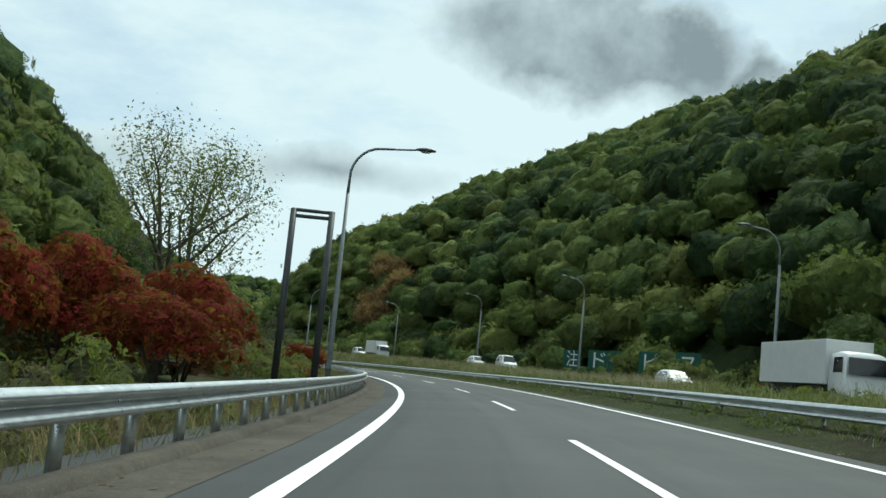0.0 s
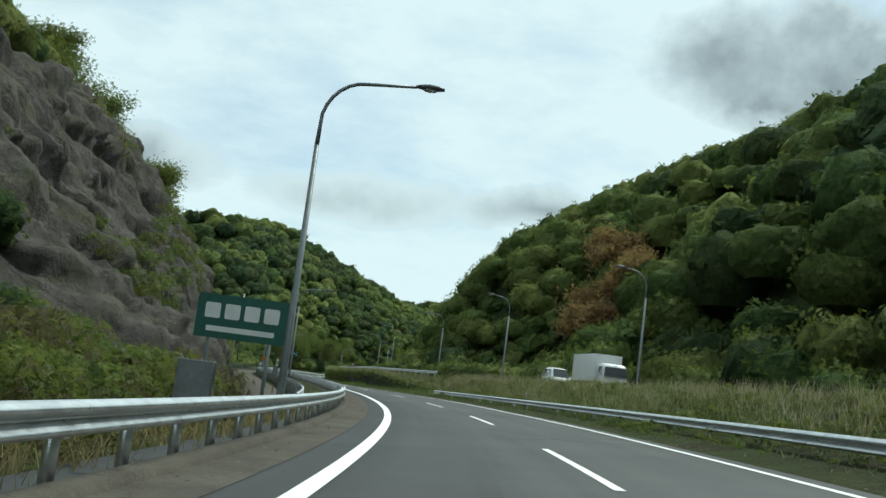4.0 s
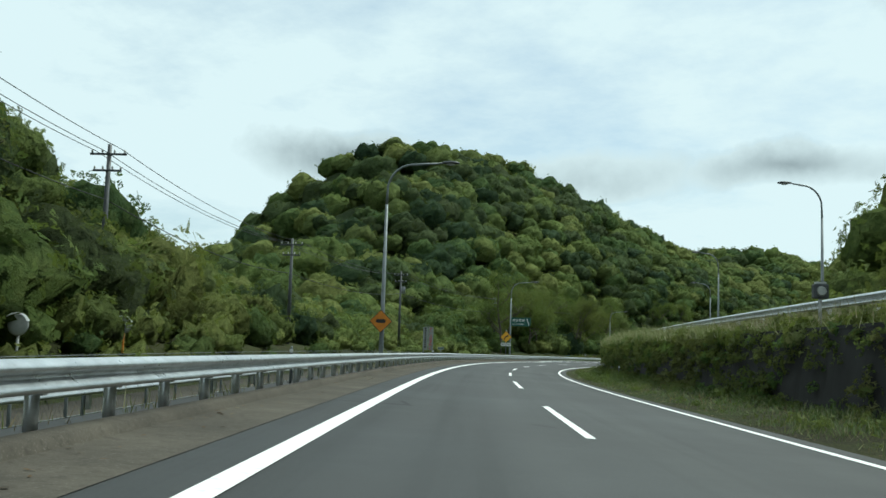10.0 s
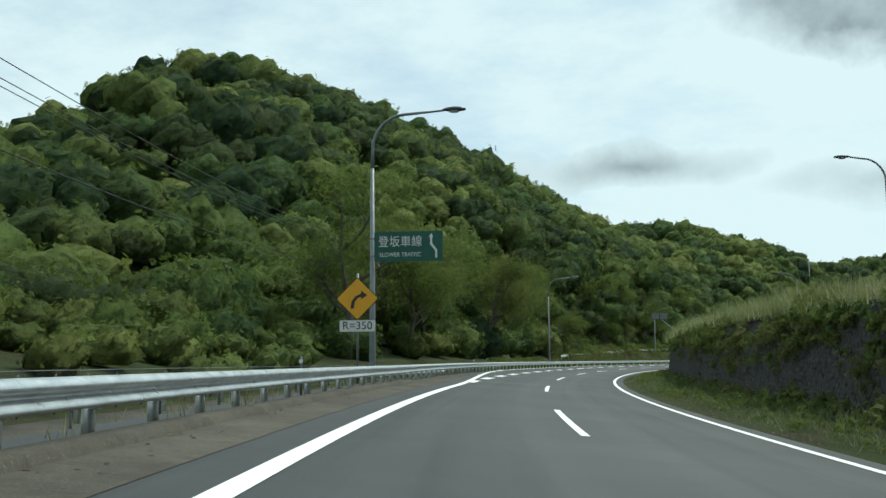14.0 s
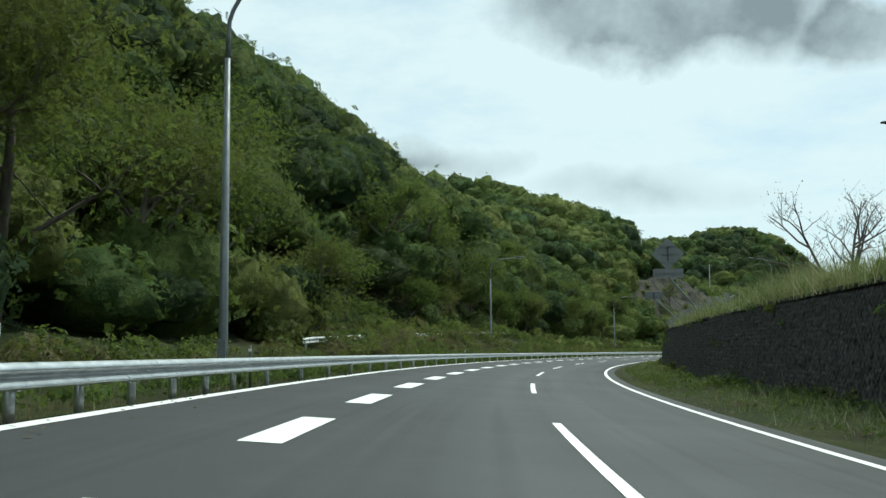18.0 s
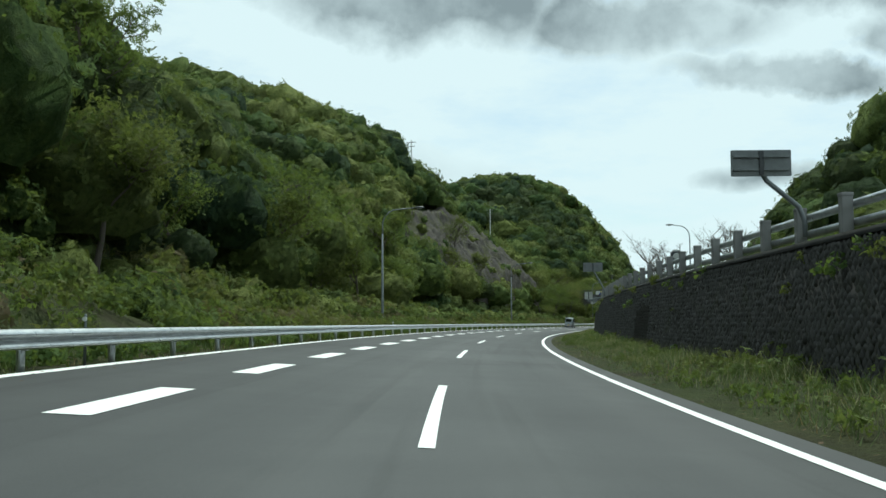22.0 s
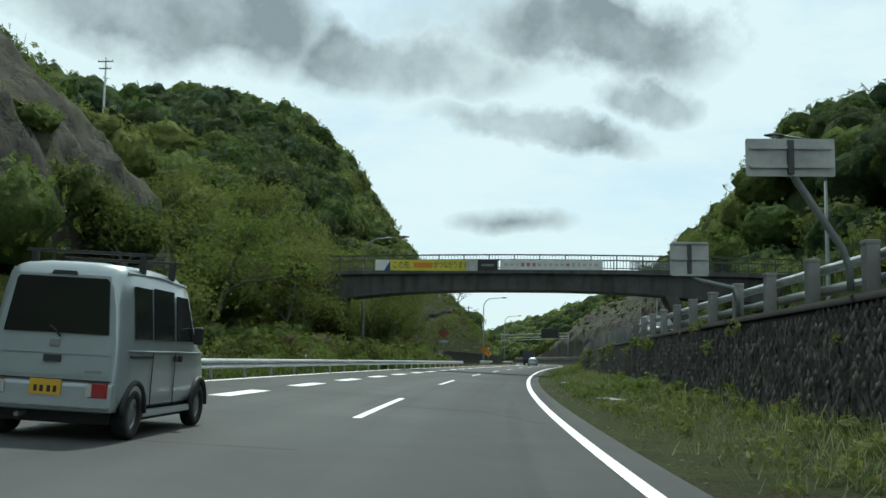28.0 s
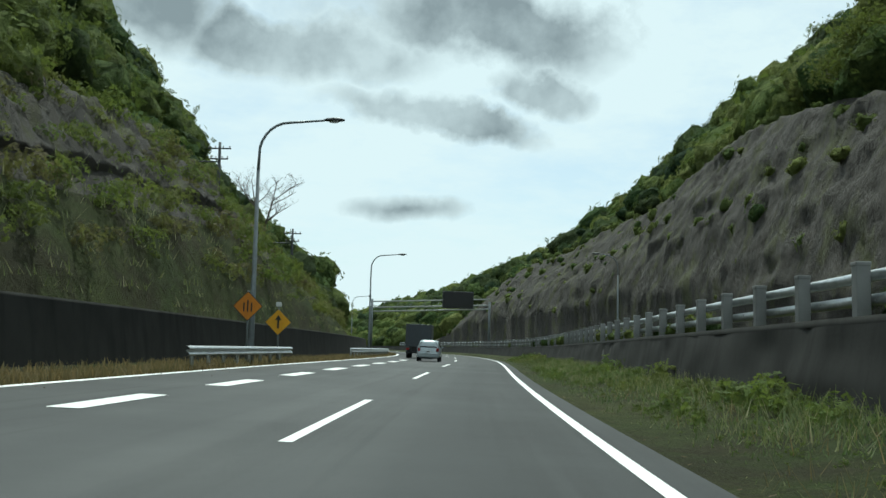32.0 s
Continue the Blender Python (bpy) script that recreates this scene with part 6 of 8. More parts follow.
def small_car(name, label, m, paint, length=4.0, width=1.66, roof=1.5, wagon=0.0):
    """A hatchback or, with wagon near 1, a tall estate; nose along local y."""
    g = thing(name, label, "car", m=m)
    L, w = length, width / 2
    r = roof
    sh = Shell([(0.03, 0.25 - 0.1 * wagon, 0.42, 0.90, r - 0.25, w * 0.86, w * 0.62), (0.10, 0.45 - 0.2 * wagon, 0.26, 0.92, r - 0.07, w * 0.97, w * 0.72), (0.2 * L, 0.24 * L, 0.22, 0.93, r, w, w * 0.78), (0.45 * L, 0.45 * L, 0.22, 0.92, r, w, w * 0.79), (0.66 * L, (0.56 + 0.04 * wagon) * L, 0.22, 0.91, r - 0.05, w, w * 0.74), (0.72 * L, 0.66 * L, 0.22, 0.90, r - 0.32, w, w * 0.72), (0.78 * L, 0.76 * L, 0.22, 0.88, 0.97, w * 0.99, w * 0.8), (0.94 * L, 0.92 * L, 0.24, 0.74, 0.84, w * 0.93, w * 0.7), (0.995 * L, 0.985 * L, 0.34, 0.62, 0.70, w * 0.78, w * 0.55)])
    part("body", sh.body(bmesh.new()), paint, g)
    yb = 0.06 + 0.10 * (1 - wagon)
    part("rear_window", pane(bmesh.new(), [(-w * 0.74, yb + 0.02, 0.98), (w * 0.74, yb + 0.02, 0.98), (w * 0.62, yb + 0.22 - 0.1 * wagon, r - 0.16), (-w * 0.62, yb + 0.22 - 0.1 * wagon, r - 0.16)], 0.02), M_GLASS, g)
    part("windscreen", pane(bmesh.new(), [(w * 0.80, 0.795 * L, 0.95), (-w * 0.80, 0.795 * L, 0.95), (-w * 0.66, 0.635 * L, r - 0.10), (w * 0.66, 0.635 * L, r - 0.10)], 0.02), M_GLASS, g)
    for sx in (-1, 1):
        for y0, y1 in ((0.14, 0.36), (0.385, 0.62)):
            cut = 0.10 * L if y1 > 0.5 else 0.0
            c = [sh.side(y0 * L, 0.98, sx), sh.side(y1 * L + 0.5 * cut, 0.98, sx), sh.side(y1 * L - 0.4 * cut, r - 0.15, sx), sh.side(y0 * L + 0.05, r - 0.15, sx)]
            part("side_window", pane(bmesh.new(), c if sx < 0 else c[::-1], 0.015), M_GLASS, g)
        part("tail_lamp", box(bmesh.new(), sx * w * 0.78 - 0.09, sx * w * 0.78 + 0.09, -0.01, 0.10, 0.72, 0.95, 0.02), M_REDLENS, g, "red tail lamp")
        part("head_lamp", box(bmesh.new(), sx * w * 0.68 - 0.15, sx * w * 0.68 + 0.15, L * 0.945, L * 0.985, 0.60, 0.72, 0.02), M_LAMPGLASS, g, "clear head lamp")
        part("mirror", box(bmesh.new(), sx * (w + 0.06) - 0.07, sx * (w + 0.06) + 0.07, 0.655 * L, 0.68 * L, 0.96, 1.08, 0.02), paint, g)
    part("bumper", box(bmesh.new(), -w * 0.92, w * 0.92, -0.04, 0.12, 0.30, 0.60, 0.04), paint, g)
    pl = part("number_plate", box(bmesh.new(), -0.165, 0.165, -0.056, -0.045, 0.62, 0.78, 0.003), M_SIGN_WHITE, g)
    part("bar", box(bmesh.new(), -0.12, 0.12, -0.061, -0.055, 0.66, 0.72), M_SIGN_BLACK, pl)
    for x in (-w + 0.10, w - 0.10):
        for y in (0.18 * L, 0.80 * L):
            wheel(g, x, y, 0.29, 0.18)
    return g


def lorry(name, label, m, box_mat, cab_mat, length=8.0, tall=3.3, width=2.3):
    g = thing(name, label, "truck", m=m)
    w = width / 2
    b = part("cargo_box", box(bmesh.new(), -w, w, 0.0, length - 2.0, 1.0, tall, 0.03), box_mat, g)
    for x in np.linspace(-w + 0.15, w - 0.15, 7):
        part("rib", box(bmesh.new(), x - 0.02, x + 0.02, -0.02, 0.0, 1.05, tall - 0.05), box_mat, b)
    sh = Shell([(length - 1.8, length - 1.8, 0.55, 1.5, 2.45, w * 0.93, w * 0.86), (length - 0.9, length - 0.95, 0.45, 1.5, 2.55, w * 0.95, w * 0.88), (length - 0.25, length - 0.45, 0.45, 1.45, 2.45, w * 0.94, w * 0.84), (length, length - 0.3, 0.5, 1.3, 2.2, w * 0.9, w * 0.78)])
    cab = part("cab", sh.body(bmesh.new()), cab_mat, g)
    part("windscreen", pane(bmesh.new(), [(w * 0.84, length + 0.0, 1.5), (-w * 0.84, length + 0.0, 1.5), (-w * 0.76, length - 0.2, 2.25), (w * 0.76, length - 0.2, 2.25)], 0.03), M_GLASS, cab)
    for sx in (-1, 1):
        c = [sh.side(length - 1.3, 1.55, sx), sh.side(length - 0.4, 1.55, sx), sh.side(length - 0.5, 2.25, sx), sh.side(length - 1.3, 2.25, sx)]
        part("side_window", pane(bmesh.new(), c if sx < 0 else c[::-1], 0.02), M_GLASS, cab)
        part("tail_lamp", box(bmesh.new(), sx * w * 0.8 - 0.14, sx * w * 0.8 + 0.14, -0.05, 0.02, 0.72, 0.86, 0.01), M_REDLENS, g, "red tail lamp")
    part("chassis", box(bmesh.new(), -w * 0.5, w * 0.5, 0.1, length - 0.4, 0.62, 1.0, 0.02), M_BLACK, g)
    part("bumper", box(bmesh.new(), -w * 0.95, w * 0.95, 0.0, 0.1, 0.42, 0.58, 0.01), M_BLACK, g)
    for x in (-w + 0.17, w - 0.17):
        for y in (1.6, length - 1.2):
            wheel(g, x, y, 0.42, 0.26)
    return g


def on_road(s, n, z=0.0, turn=0.0):
    p = at(s, n, z)
    return pose(p.x, p.y, p.z) @ pose(0, 0, 0, 0, 0, heading(s)) @ pose(0, 0, 0, 0, bank_at(s) if n < 9 else 0, turn)


mini_van(on_road(749.2, -2.47, 0.0, -1))
small_car("car", "silver grey hatchback driving on the asphalt ahead", on_road(929.0, -1.75), M_SILVER, 3.9, 1.66, 1.5, 0.6)
lorry("truck", "dark dump-type truck on the road ahead", on_road(944, -3.3), M_CARDARK, M_CARDARK, 7.0, 2.9, 2.2)
for s, n, wag, paint, lab, nm in ((74, 17, 0.0, M_WHITE, "white saloon on the other carriageway", "car"), (114, 13.2, 0.9, M_WHITE, "white tall estate on the other carriageway", "car"), (141, 17, 0.3, M_WHITE, "white estate half hidden by verge grass", "car"), (192, 13.0, 0.9, M_WHITE, "small white van-shaped car on the other carriageway", "car")):
    small_car(nm, lab, on_road(s, n, float(opp(s)), 180), paint, 4.3, 1.7, 1.5 + 0.25 * wag, wag)
lorry("truck", "white box truck on the other carriageway", on_road(195, 17, float(opp(195)), 180), M_WHITE, M_WHITE, 8.0, 3.3)
lorry("truck", "long pale box truck on the other carriageway", on_road(54, 17, float(opp(54)), 180), M_WHITE, M_WHITE, 10.0, 3.1)
lorry("truck", "white box truck beside the fence above the stone wall", on_road(832, 14, float(opp(832)), 180), M_WHITE, M_WHITE, 8.0, 3.5)


# ---------------------------------------------------------------- signs
def sign_face(g, name, outline, y, mat, label="", thick=0.02):
    return part(name, slab(bmesh.new(), outline, y, y + thick), mat, g, label)


def mast(g, h, r=0.045, x=0.0, y=0.06, z0=-0.4):
    return part("post", tube(bmesh.new(), [(x, y, z0), (x, y, h)], r, 10), M_POLE, g)


def diamond(r):
    out = []
    for k in range(4):
        a = radians(90 * k)
        for da in (-8, 0, 8):
            out.append(((r - (0.05 if da else 0.0) * 0.6) * math.cos(a + radians(da) * 0.5), (r - (0.05 if da else 0) * 0.6) * math.sin(a + radians(da) * 0.5)))
    return out


def curve_sign():
    g = thing("curve_sign", "yellow diamond sign with a black bend arrow over a white plate", "road sign", m=stand(399.8, -7.0, 0, 0))
    mast(g, 4.0)
    sign_face(g, "rim", [(x, z + 3.05) for x, z in diamond(0.80)], 0.0, M_SIGN_BLACK)
    face = sign_face(g, "face", [(x, z + 3.05) for x, z in diamond(0.76)], -0.008, M_SIGN_YELLOW)
    arrow = [(-0.26, 2.68), (-0.22, 2.95), (-0.08, 3.14), (0.14, 3.24), (0.14, 3.36), (0.38, 3.18), (0.14, 3.02), (0.14, 3.12), (0.0, 3.06), (-0.10, 2.92), (-0.14, 2.68)]
    part("arrow", slab(bmesh.new(), arrow, -0.014, -0.006), M_SIGN_BLACK, face)
    pl = sign_face(g, "plate", [(x, z + 2.03) for x, z in rounded(1.35, 0.42, 0.04)], 0.0, M_SIGN_WHITE, "white plate")
    lettering("lettering", "R=350", 0.42, M_SIGN_BLACK, pl, pose(0, -0.006, 2.03), "black letters R=350", 1.1)
    for z in (2.75, 3.35):
        part("clamp", box(bmesh.new(), -0.08, 0.08, 0.02, 0.12, z - 0.02, z + 0.02), M_STEEL, g)


def climbing_sign():
    g = thing("lane_sign", "green climbing lane sign with white letters on a lamp mast", "road sign", m=stand(401.9, -6.9, 0))
    part("bracket", tube(bmesh.new(), [(0, 0.12, 5.6), (2.9, 0.12, 5.6)], 0.035, 8), M_POLE, g)
    part("lower_bracket", tube(bmesh.new(), [(0, 0.12, 4.9), (2.9, 0.12, 4.9)], 0.035, 8), M_POLE, g)
    face = sign_face(g, "face", [(x + 1.55, z + 5.25) for x, z in rounded(2.75, 1.2, 0.07)], 0.03, M_SIGN_GREEN, "green panel", 0.04)
    lettering("lettering", "登坂車線", 0.48, M_SIGN_WHITE, face, pose(1.22, 0.024, 5.42), "white letters", 1.75)
    lettering("lettering", "SLOWER TRAFFIC", 0.24, M_SIGN_WHITE, face, pose(1.22, 0.024, 4.92), "white letters", 1.65)
    arrow = [(2.62, 4.78), (2.70, 4.78), (2.70, 5.10), (2.50, 5.36), (2.50, 5.62), (2.56, 5.58), (2.47, 5.76), (2.36, 5.58), (2.42, 5.62), (2.42, 5.32), (2.62, 5.06)]
    part("arrow", slab(bmesh.new(), arrow, 0.018, 0.028), M_SIGN_WHITE, face)


def animal_sign():
    g = thing("warning_sign", "orange diamond warning sign with a dark shape on a lamp mast", "road sign", m=stand(314.4, -6.9, 0))
    sign_face(g, "rim", [(x, z + 2.25) for x, z in diamond(0.60)], -0.03, M_SIGN_BLACK)
    face = sign_face(g, "face", [(x, z + 2.25) for x, z in diamond(0.565)], -0.038, M_SIGN_ORANGE)
    part("dark_shape", slab(bmesh.new(), [(x, z + 2.26) for x, z in rounded(0.52, 0.20, 0.09)], -0.046, -0.037), M_SIGN_BLACK, face)
    part("clamp", box(bmesh.new(), -0.12, 0.12, -0.02, 0.55, 2.2, 2.26), M_STEEL, g)


def toilet_sign():
    g = thing("notice_board", "two tall pale grey boards on posts with red writing", "sign", m=stand(337.6, -6.5, -0.15))
    for x in (-0.36, 0.33):
        mast(g, 1.2, 0.04, x)
    a = sign_face(g, "board", [(x + 0.19, z + 1.85) for x, z in rounded(0.36, 1.75, 0.01)], 0.0, M_SIGN_DULL)
    b = sign_face(g, "board", [(x - 0.22, z + 1.85) for x, z in rounded(0.36, 1.75, 0.01)], 0.012, M_SIGN_DULL)
    for i, ch in enumerate("トイレは早めに"):
        if ch in "トイレは早めに":
            lettering("lettering", ch, 0.26, M_SIGN_RED, a, pose(0.19, -0.006, 2.58 - 0.243 * i), "red letters", 0.22)
    for i in range(9):
        part("bar", box(bmesh.new(), -0.29, -0.15, 0.004, 0.012, 2.55 - 0.175 * i, 2.66 - 0.175 * i), M_SIGN_BLACK, b)


def green_sign():
    g = thing("green_sign", "green roadside sign with pale bars on grey posts", "road sign", m=stand(135.0, -7.6, -0.3))
    for x in (-0.8, 0.8):
        mast(g, 3.3, 0.05, x)
    f = sign_face(g, "face", [(x, z + 2.85) for x, z in rounded(2.4, 1.15, 0.06)], -0.02, M_SIGN_GREEN)
    for k in range(4):
        part("bar", slab(bmesh.new(), [(x - 0.78 + 0.52 * k, z + 3.0) for x, z in rounded(0.4, 0.4, 0.05)], -0.028, -0.019), M_SIGN_WHITE, f)
    part("bar", slab(bmesh.new(), [(x, z + 2.52) for x, z in rounded(1.8, 0.14, 0.03)], -0.028, -0.019), M_SIGN_WHITE, f)
    c = thing("equipment_cabinet", "grey steel cabinet behind the guard rail", "cabinet", m=stand(134.2, -8.4, -0.3))
    part("body", box(bmesh.new(), -0.45, 0.45, -0.25, 0.25, 0.0, 1.7, 0.02), M_SIGN_BACK, c)
    part("door", box(bmesh.new(), -0.40, 0.40, -0.265, -0.25, 0.15, 1.6, 0.01), M_SIGN_BACK, c)


def small_plate(s, n, z, w, h, mat, post, label, mark=M_SIGN_GREEN, turn=0.0):
    g = thing("small_sign", label, "road sign", m=stand(s, n, 0, turn))
    mast(g, z + h * 0.4, 0.035, z0=-1.2)
    f = sign_face(g, "face", [(x, q + z) for x, q in rounded(w, h, 0.03)], 0.0, mat)
    for k in (-0.25, 0.05, 0.3):
        part("bar", slab(bmesh.new(), [(x + k * w, q + z) for x, q in rounded(0.2 * w, 0.5 * h, 0.02)], -0.006, 0.001), mark, f)


def back_sign(s, z, w, h, shape="square", plate=None, pale=False, base=8.3, n=6.9, rows=2):
    """The back of a sign for the other carriageway, on a cranked grey mast that leans out over the wall."""
    mat = M_SIGN_BACK_PALE if pale else M_SIGN_BACK
    g = thing("rear_facing_sign", "grey back of a road sign on a cranked mast", "road sign", "signs of the other road", m=stand(s, 0, 0))
    z0 = float(wall_top(s)) - 0.1
    lo = z - (h if shape == "diamond" else h / 2)
    if plate:
        lo = plate[0] - plate[2] / 2
    part("mast", tube(bmesh.new(), [(base, 0.1, z0), (base, 0.1, z0 + 0.35), (base - 0.12, 0.1, z0 + 0.7), (n + 0.15, 0.1, lo - 0.1), (n, 0.1, lo + 0.15), (n, 0.1, z + h * 0.4)], 0.06, 10), M_POLE, g)
    out = [(x + n, q + z) for x, q in (diamond(h) if shape == "diamond" else rounded(w, h, 0.03))]
    face = sign_face(g, "panel", out, 0.0, mat, thick=0.03)
    for k in range(rows):
        q = z + (k - (rows - 1) / 2) * h * 0.5
        ww = w if shape != "diamond" else h * 1.1
        part("stiffener", box(bmesh.new(), n - ww * 0.46, n + ww * 0.46, -0.045, 0.0, q - 0.025, q + 0.025, 0.004), mat, face)
    part("spine", box(bmesh.new(), n - 0.05, n + 0.05, -0.06, 0.0, z - h * 0.45, z + h * 0.45, 0.005), M_POLE_DARK, face)
    if plate:
        f2 = sign_face(g, "plate", [(x + n, q + plate[0]) for x, q in rounded(plate[1], plate[2], 0.02)], 0.0, mat)
        part("stiffener", box(bmesh.new(), n - plate[1] * 0.46, n + plate[1] * 0.46, -0.04, 0.0, plate[0] - 0.02, plate[0] + 0.02), mat, f2)


curve_sign(), climbing_sign(), animal_sign(), toilet_sign(), green_sign()
small_plate(353.7, -7.4, 0.97, 0.58, 0.24, M_SIGN_DULL, 1, "small pale board with green marks behind the guard rail")
small_plate(236.3, -8.1, 1.6, 0.30, 0.9, M_SIGN_WHITE, 1, "narrow white marker board beside the side road", M_SIGN_BACK)
small_plate(201.5, -9.7, 0.9, 0.45, 0.8, M_SIGN_BACK, 1, "dark grey board beside the side road", M_SIGN_BACK)
small_plate(267.3, -8.8, 1.1, 0.5, 1.0, M_SIGN_BACK, 1, "dark board on a white post beside the side road", M_SIGN_WHITE)
back_sign(516.9, 6.4, 1.0, 0.86, "diamond", (5.35, 1.62, 0.5), rows=3)
back_sign(589.8, 4.77, 1.4, 0.62, n=7.3)
back_sign(643.0, 5.25, 1.44, 0.68, n=7.25, base=8.1)
back_sign(677.0, 4.0, 0.85, 0.75, pale=True, rows=3)
back_sign(689.5, 3.9, 1.2, 0.6)
back_sign(693.5, 3.8, 0.8, 0.75, pale=True, rows=3)
back_sign(755.4, 4.38, 1.45, 0.63, pale=True, n=7.1, base=8.05)
back_sign(764.0, 3.55, 0.95, 0.80, pale=True, n=7.1, rows=3)
back_sign(456.8, 5.15, 1.4, 0.52)
back_sign(533.5, 5.05, 1.25, 0.50)


def amber_signs():
    g = thing("lane_end_sign", "orange diamond sign showing narrowing lanes on a post", "road sign", m=stand(900.0, -7.6, 0))
    mast(g, 3.0)
    sign_face(g, "rim", [(x, z + 2.35) for x, z in diamond(0.62)], 0.0, M_SIGN_BLACK)
    f = sign_face(g, "face", [(x, z + 2.35) for x, z in diamond(0.585)], -0.008, M_SIGN_ORANGE)
    for x in (-0.16, 0.0, 0.16):
        part("bar", box(bmesh.new(), x - 0.03, x + 0.03, -0.014, -0.007, 2.12, 2.5 + 0.1 * (x == 0)), M_SIGN_BLACK, f)
    g = thing("merge_sign", "bright yellow diamond merge sign with a small lamp above", "road sign", m=stand(906.2, -7.6, 0))
    mast(g, 2.7)
    f = sign_face(g, "face", [(x, z + 1.85) for x, z in diamond(0.60)], -0.008, M_SIGN_YELLOW)
    part("arrow", slab(bmesh.new(), [(-0.05, 1.55), (0.05, 1.55), (0.05, 1.95), (0.16, 1.95), (0.0, 2.2), (-0.16, 1.95), (-0.05, 1.95)], -0.015, -0.007), M_SIGN_BLACK, f)
    part("lamp_box", box(bmesh.new(), -0.12, 0.12, -0.06, 0.12, 2.6, 2.8, 0.02), M_SIGN_WHITE, g)
    g = thing("warning_sign", "weathered red-brown diamond sign over a pale plate among bushes", "road sign", m=stand(857.1, -8.2, 0))
    mast(g, 4.2, 0.05)
    sign_face(g, "face", [(x, z + 3.85) for x, z in diamond(0.70)], 0.0, painted("faded_red_paint", (0.20, 0.07, 0.035), 0.7, 0, 0.4, 2))
    f = sign_face(g, "plate", [(x, z + 2.85) for x, z in rounded(1.5, 0.42, 0.03)], 0.0, M_SIGN_BACK)
    part("bar", slab(bmesh.new(), [(x, z + 2.85) for x, z in rounded(0.9, 0.2, 0.03)], -0.006, 0.001), M_SIGN_BACK_PALE, f)


amber_signs()


def panel_row():
    """Separate green boards, a character each, along the far side of the other road."""
    for s, ch in ((80.5, "ス"), (89.5, "ピ"), (98.5, "ー"), (104.5, "ド"), (113.0, "注"), (123.5, "意")):
        g = thing("letter_board", "green board with one large white character beside the other road", "road sign", "boards of the speed notice", m=stand(s, 21.2, float(opp(s)), -60))
        for x in (-0.9, 0.9):
            mast(g, 2.9, 0.05, x)
        f = sign_face(g, "face", [(x, z + 2.0) for x, z in rounded(2.7, 2.3, 0.05)], 0.0, M_SIGN_GREEN)
        lettering("lettering", ch, 2.0, M_SIGN_WHITE, f, pose(0, -0.006, 2.0), "white character", 1.7)


panel_row()


def gate_frame():
    """The square steel frame that stands behind the guard rail, and the far overhead gantry."""
    g = thing("sign_frame", "dark grey empty steel sign frame behind the guard rail", "frame", m=stand(41.3, 0, 0))
    for x in (-8.7, -7.12):
        part("post", tube(bmesh.new(), [(x, 0, -0.5), (x, 0, 7.0)], [0.15, 0.13], 12), M_POLE_DARK, g)
    for z in (6.95, 6.7):
        part("crossbar", tube(bmesh.new(), [(-8.75, 0, z), (-7.07, 0, z)], 0.08, 10), M_POLE_DARK, g)
    g = thing("overhead_gantry", "grey steel gantry over the road carrying a dark sign board", "gantry", m=stand(1012, 0, 0))
    for x in (-9.2, 8.8):
        part("post", tube(bmesh.new(), [(x, 0, -0.5), (x, 0, 8.2)], 0.17, 12), M_POLE, g)
    for z in (8.1, 7.2, 6.6):
        part("beam", tube(bmesh.new(), [(-9.2, 0, z - 0.3), (8.8, 0, z + 0.5)], 0.10, 10), M_SIGN_BACK_PALE, g)
    for x in np.arange(-8, 8.5, 2.0):
        part("brace", tube(bmesh.new(), [(x, 0, 6.7), (x + 1, 0, 7.9)], 0.04, 6), M_POLE, g)
    b = part("board", box(bmesh.new(), 1.6, 6.2, -0.35, -0.12, 7.2, 9.6, 0.03), M_SIGN_BLACK, g)
    part("rim", box(bmesh.new(), 1.5, 6.3, -0.12, 0.0, 7.1, 9.7, 0.02), M_POLE_DARK, g)


gate_frame()


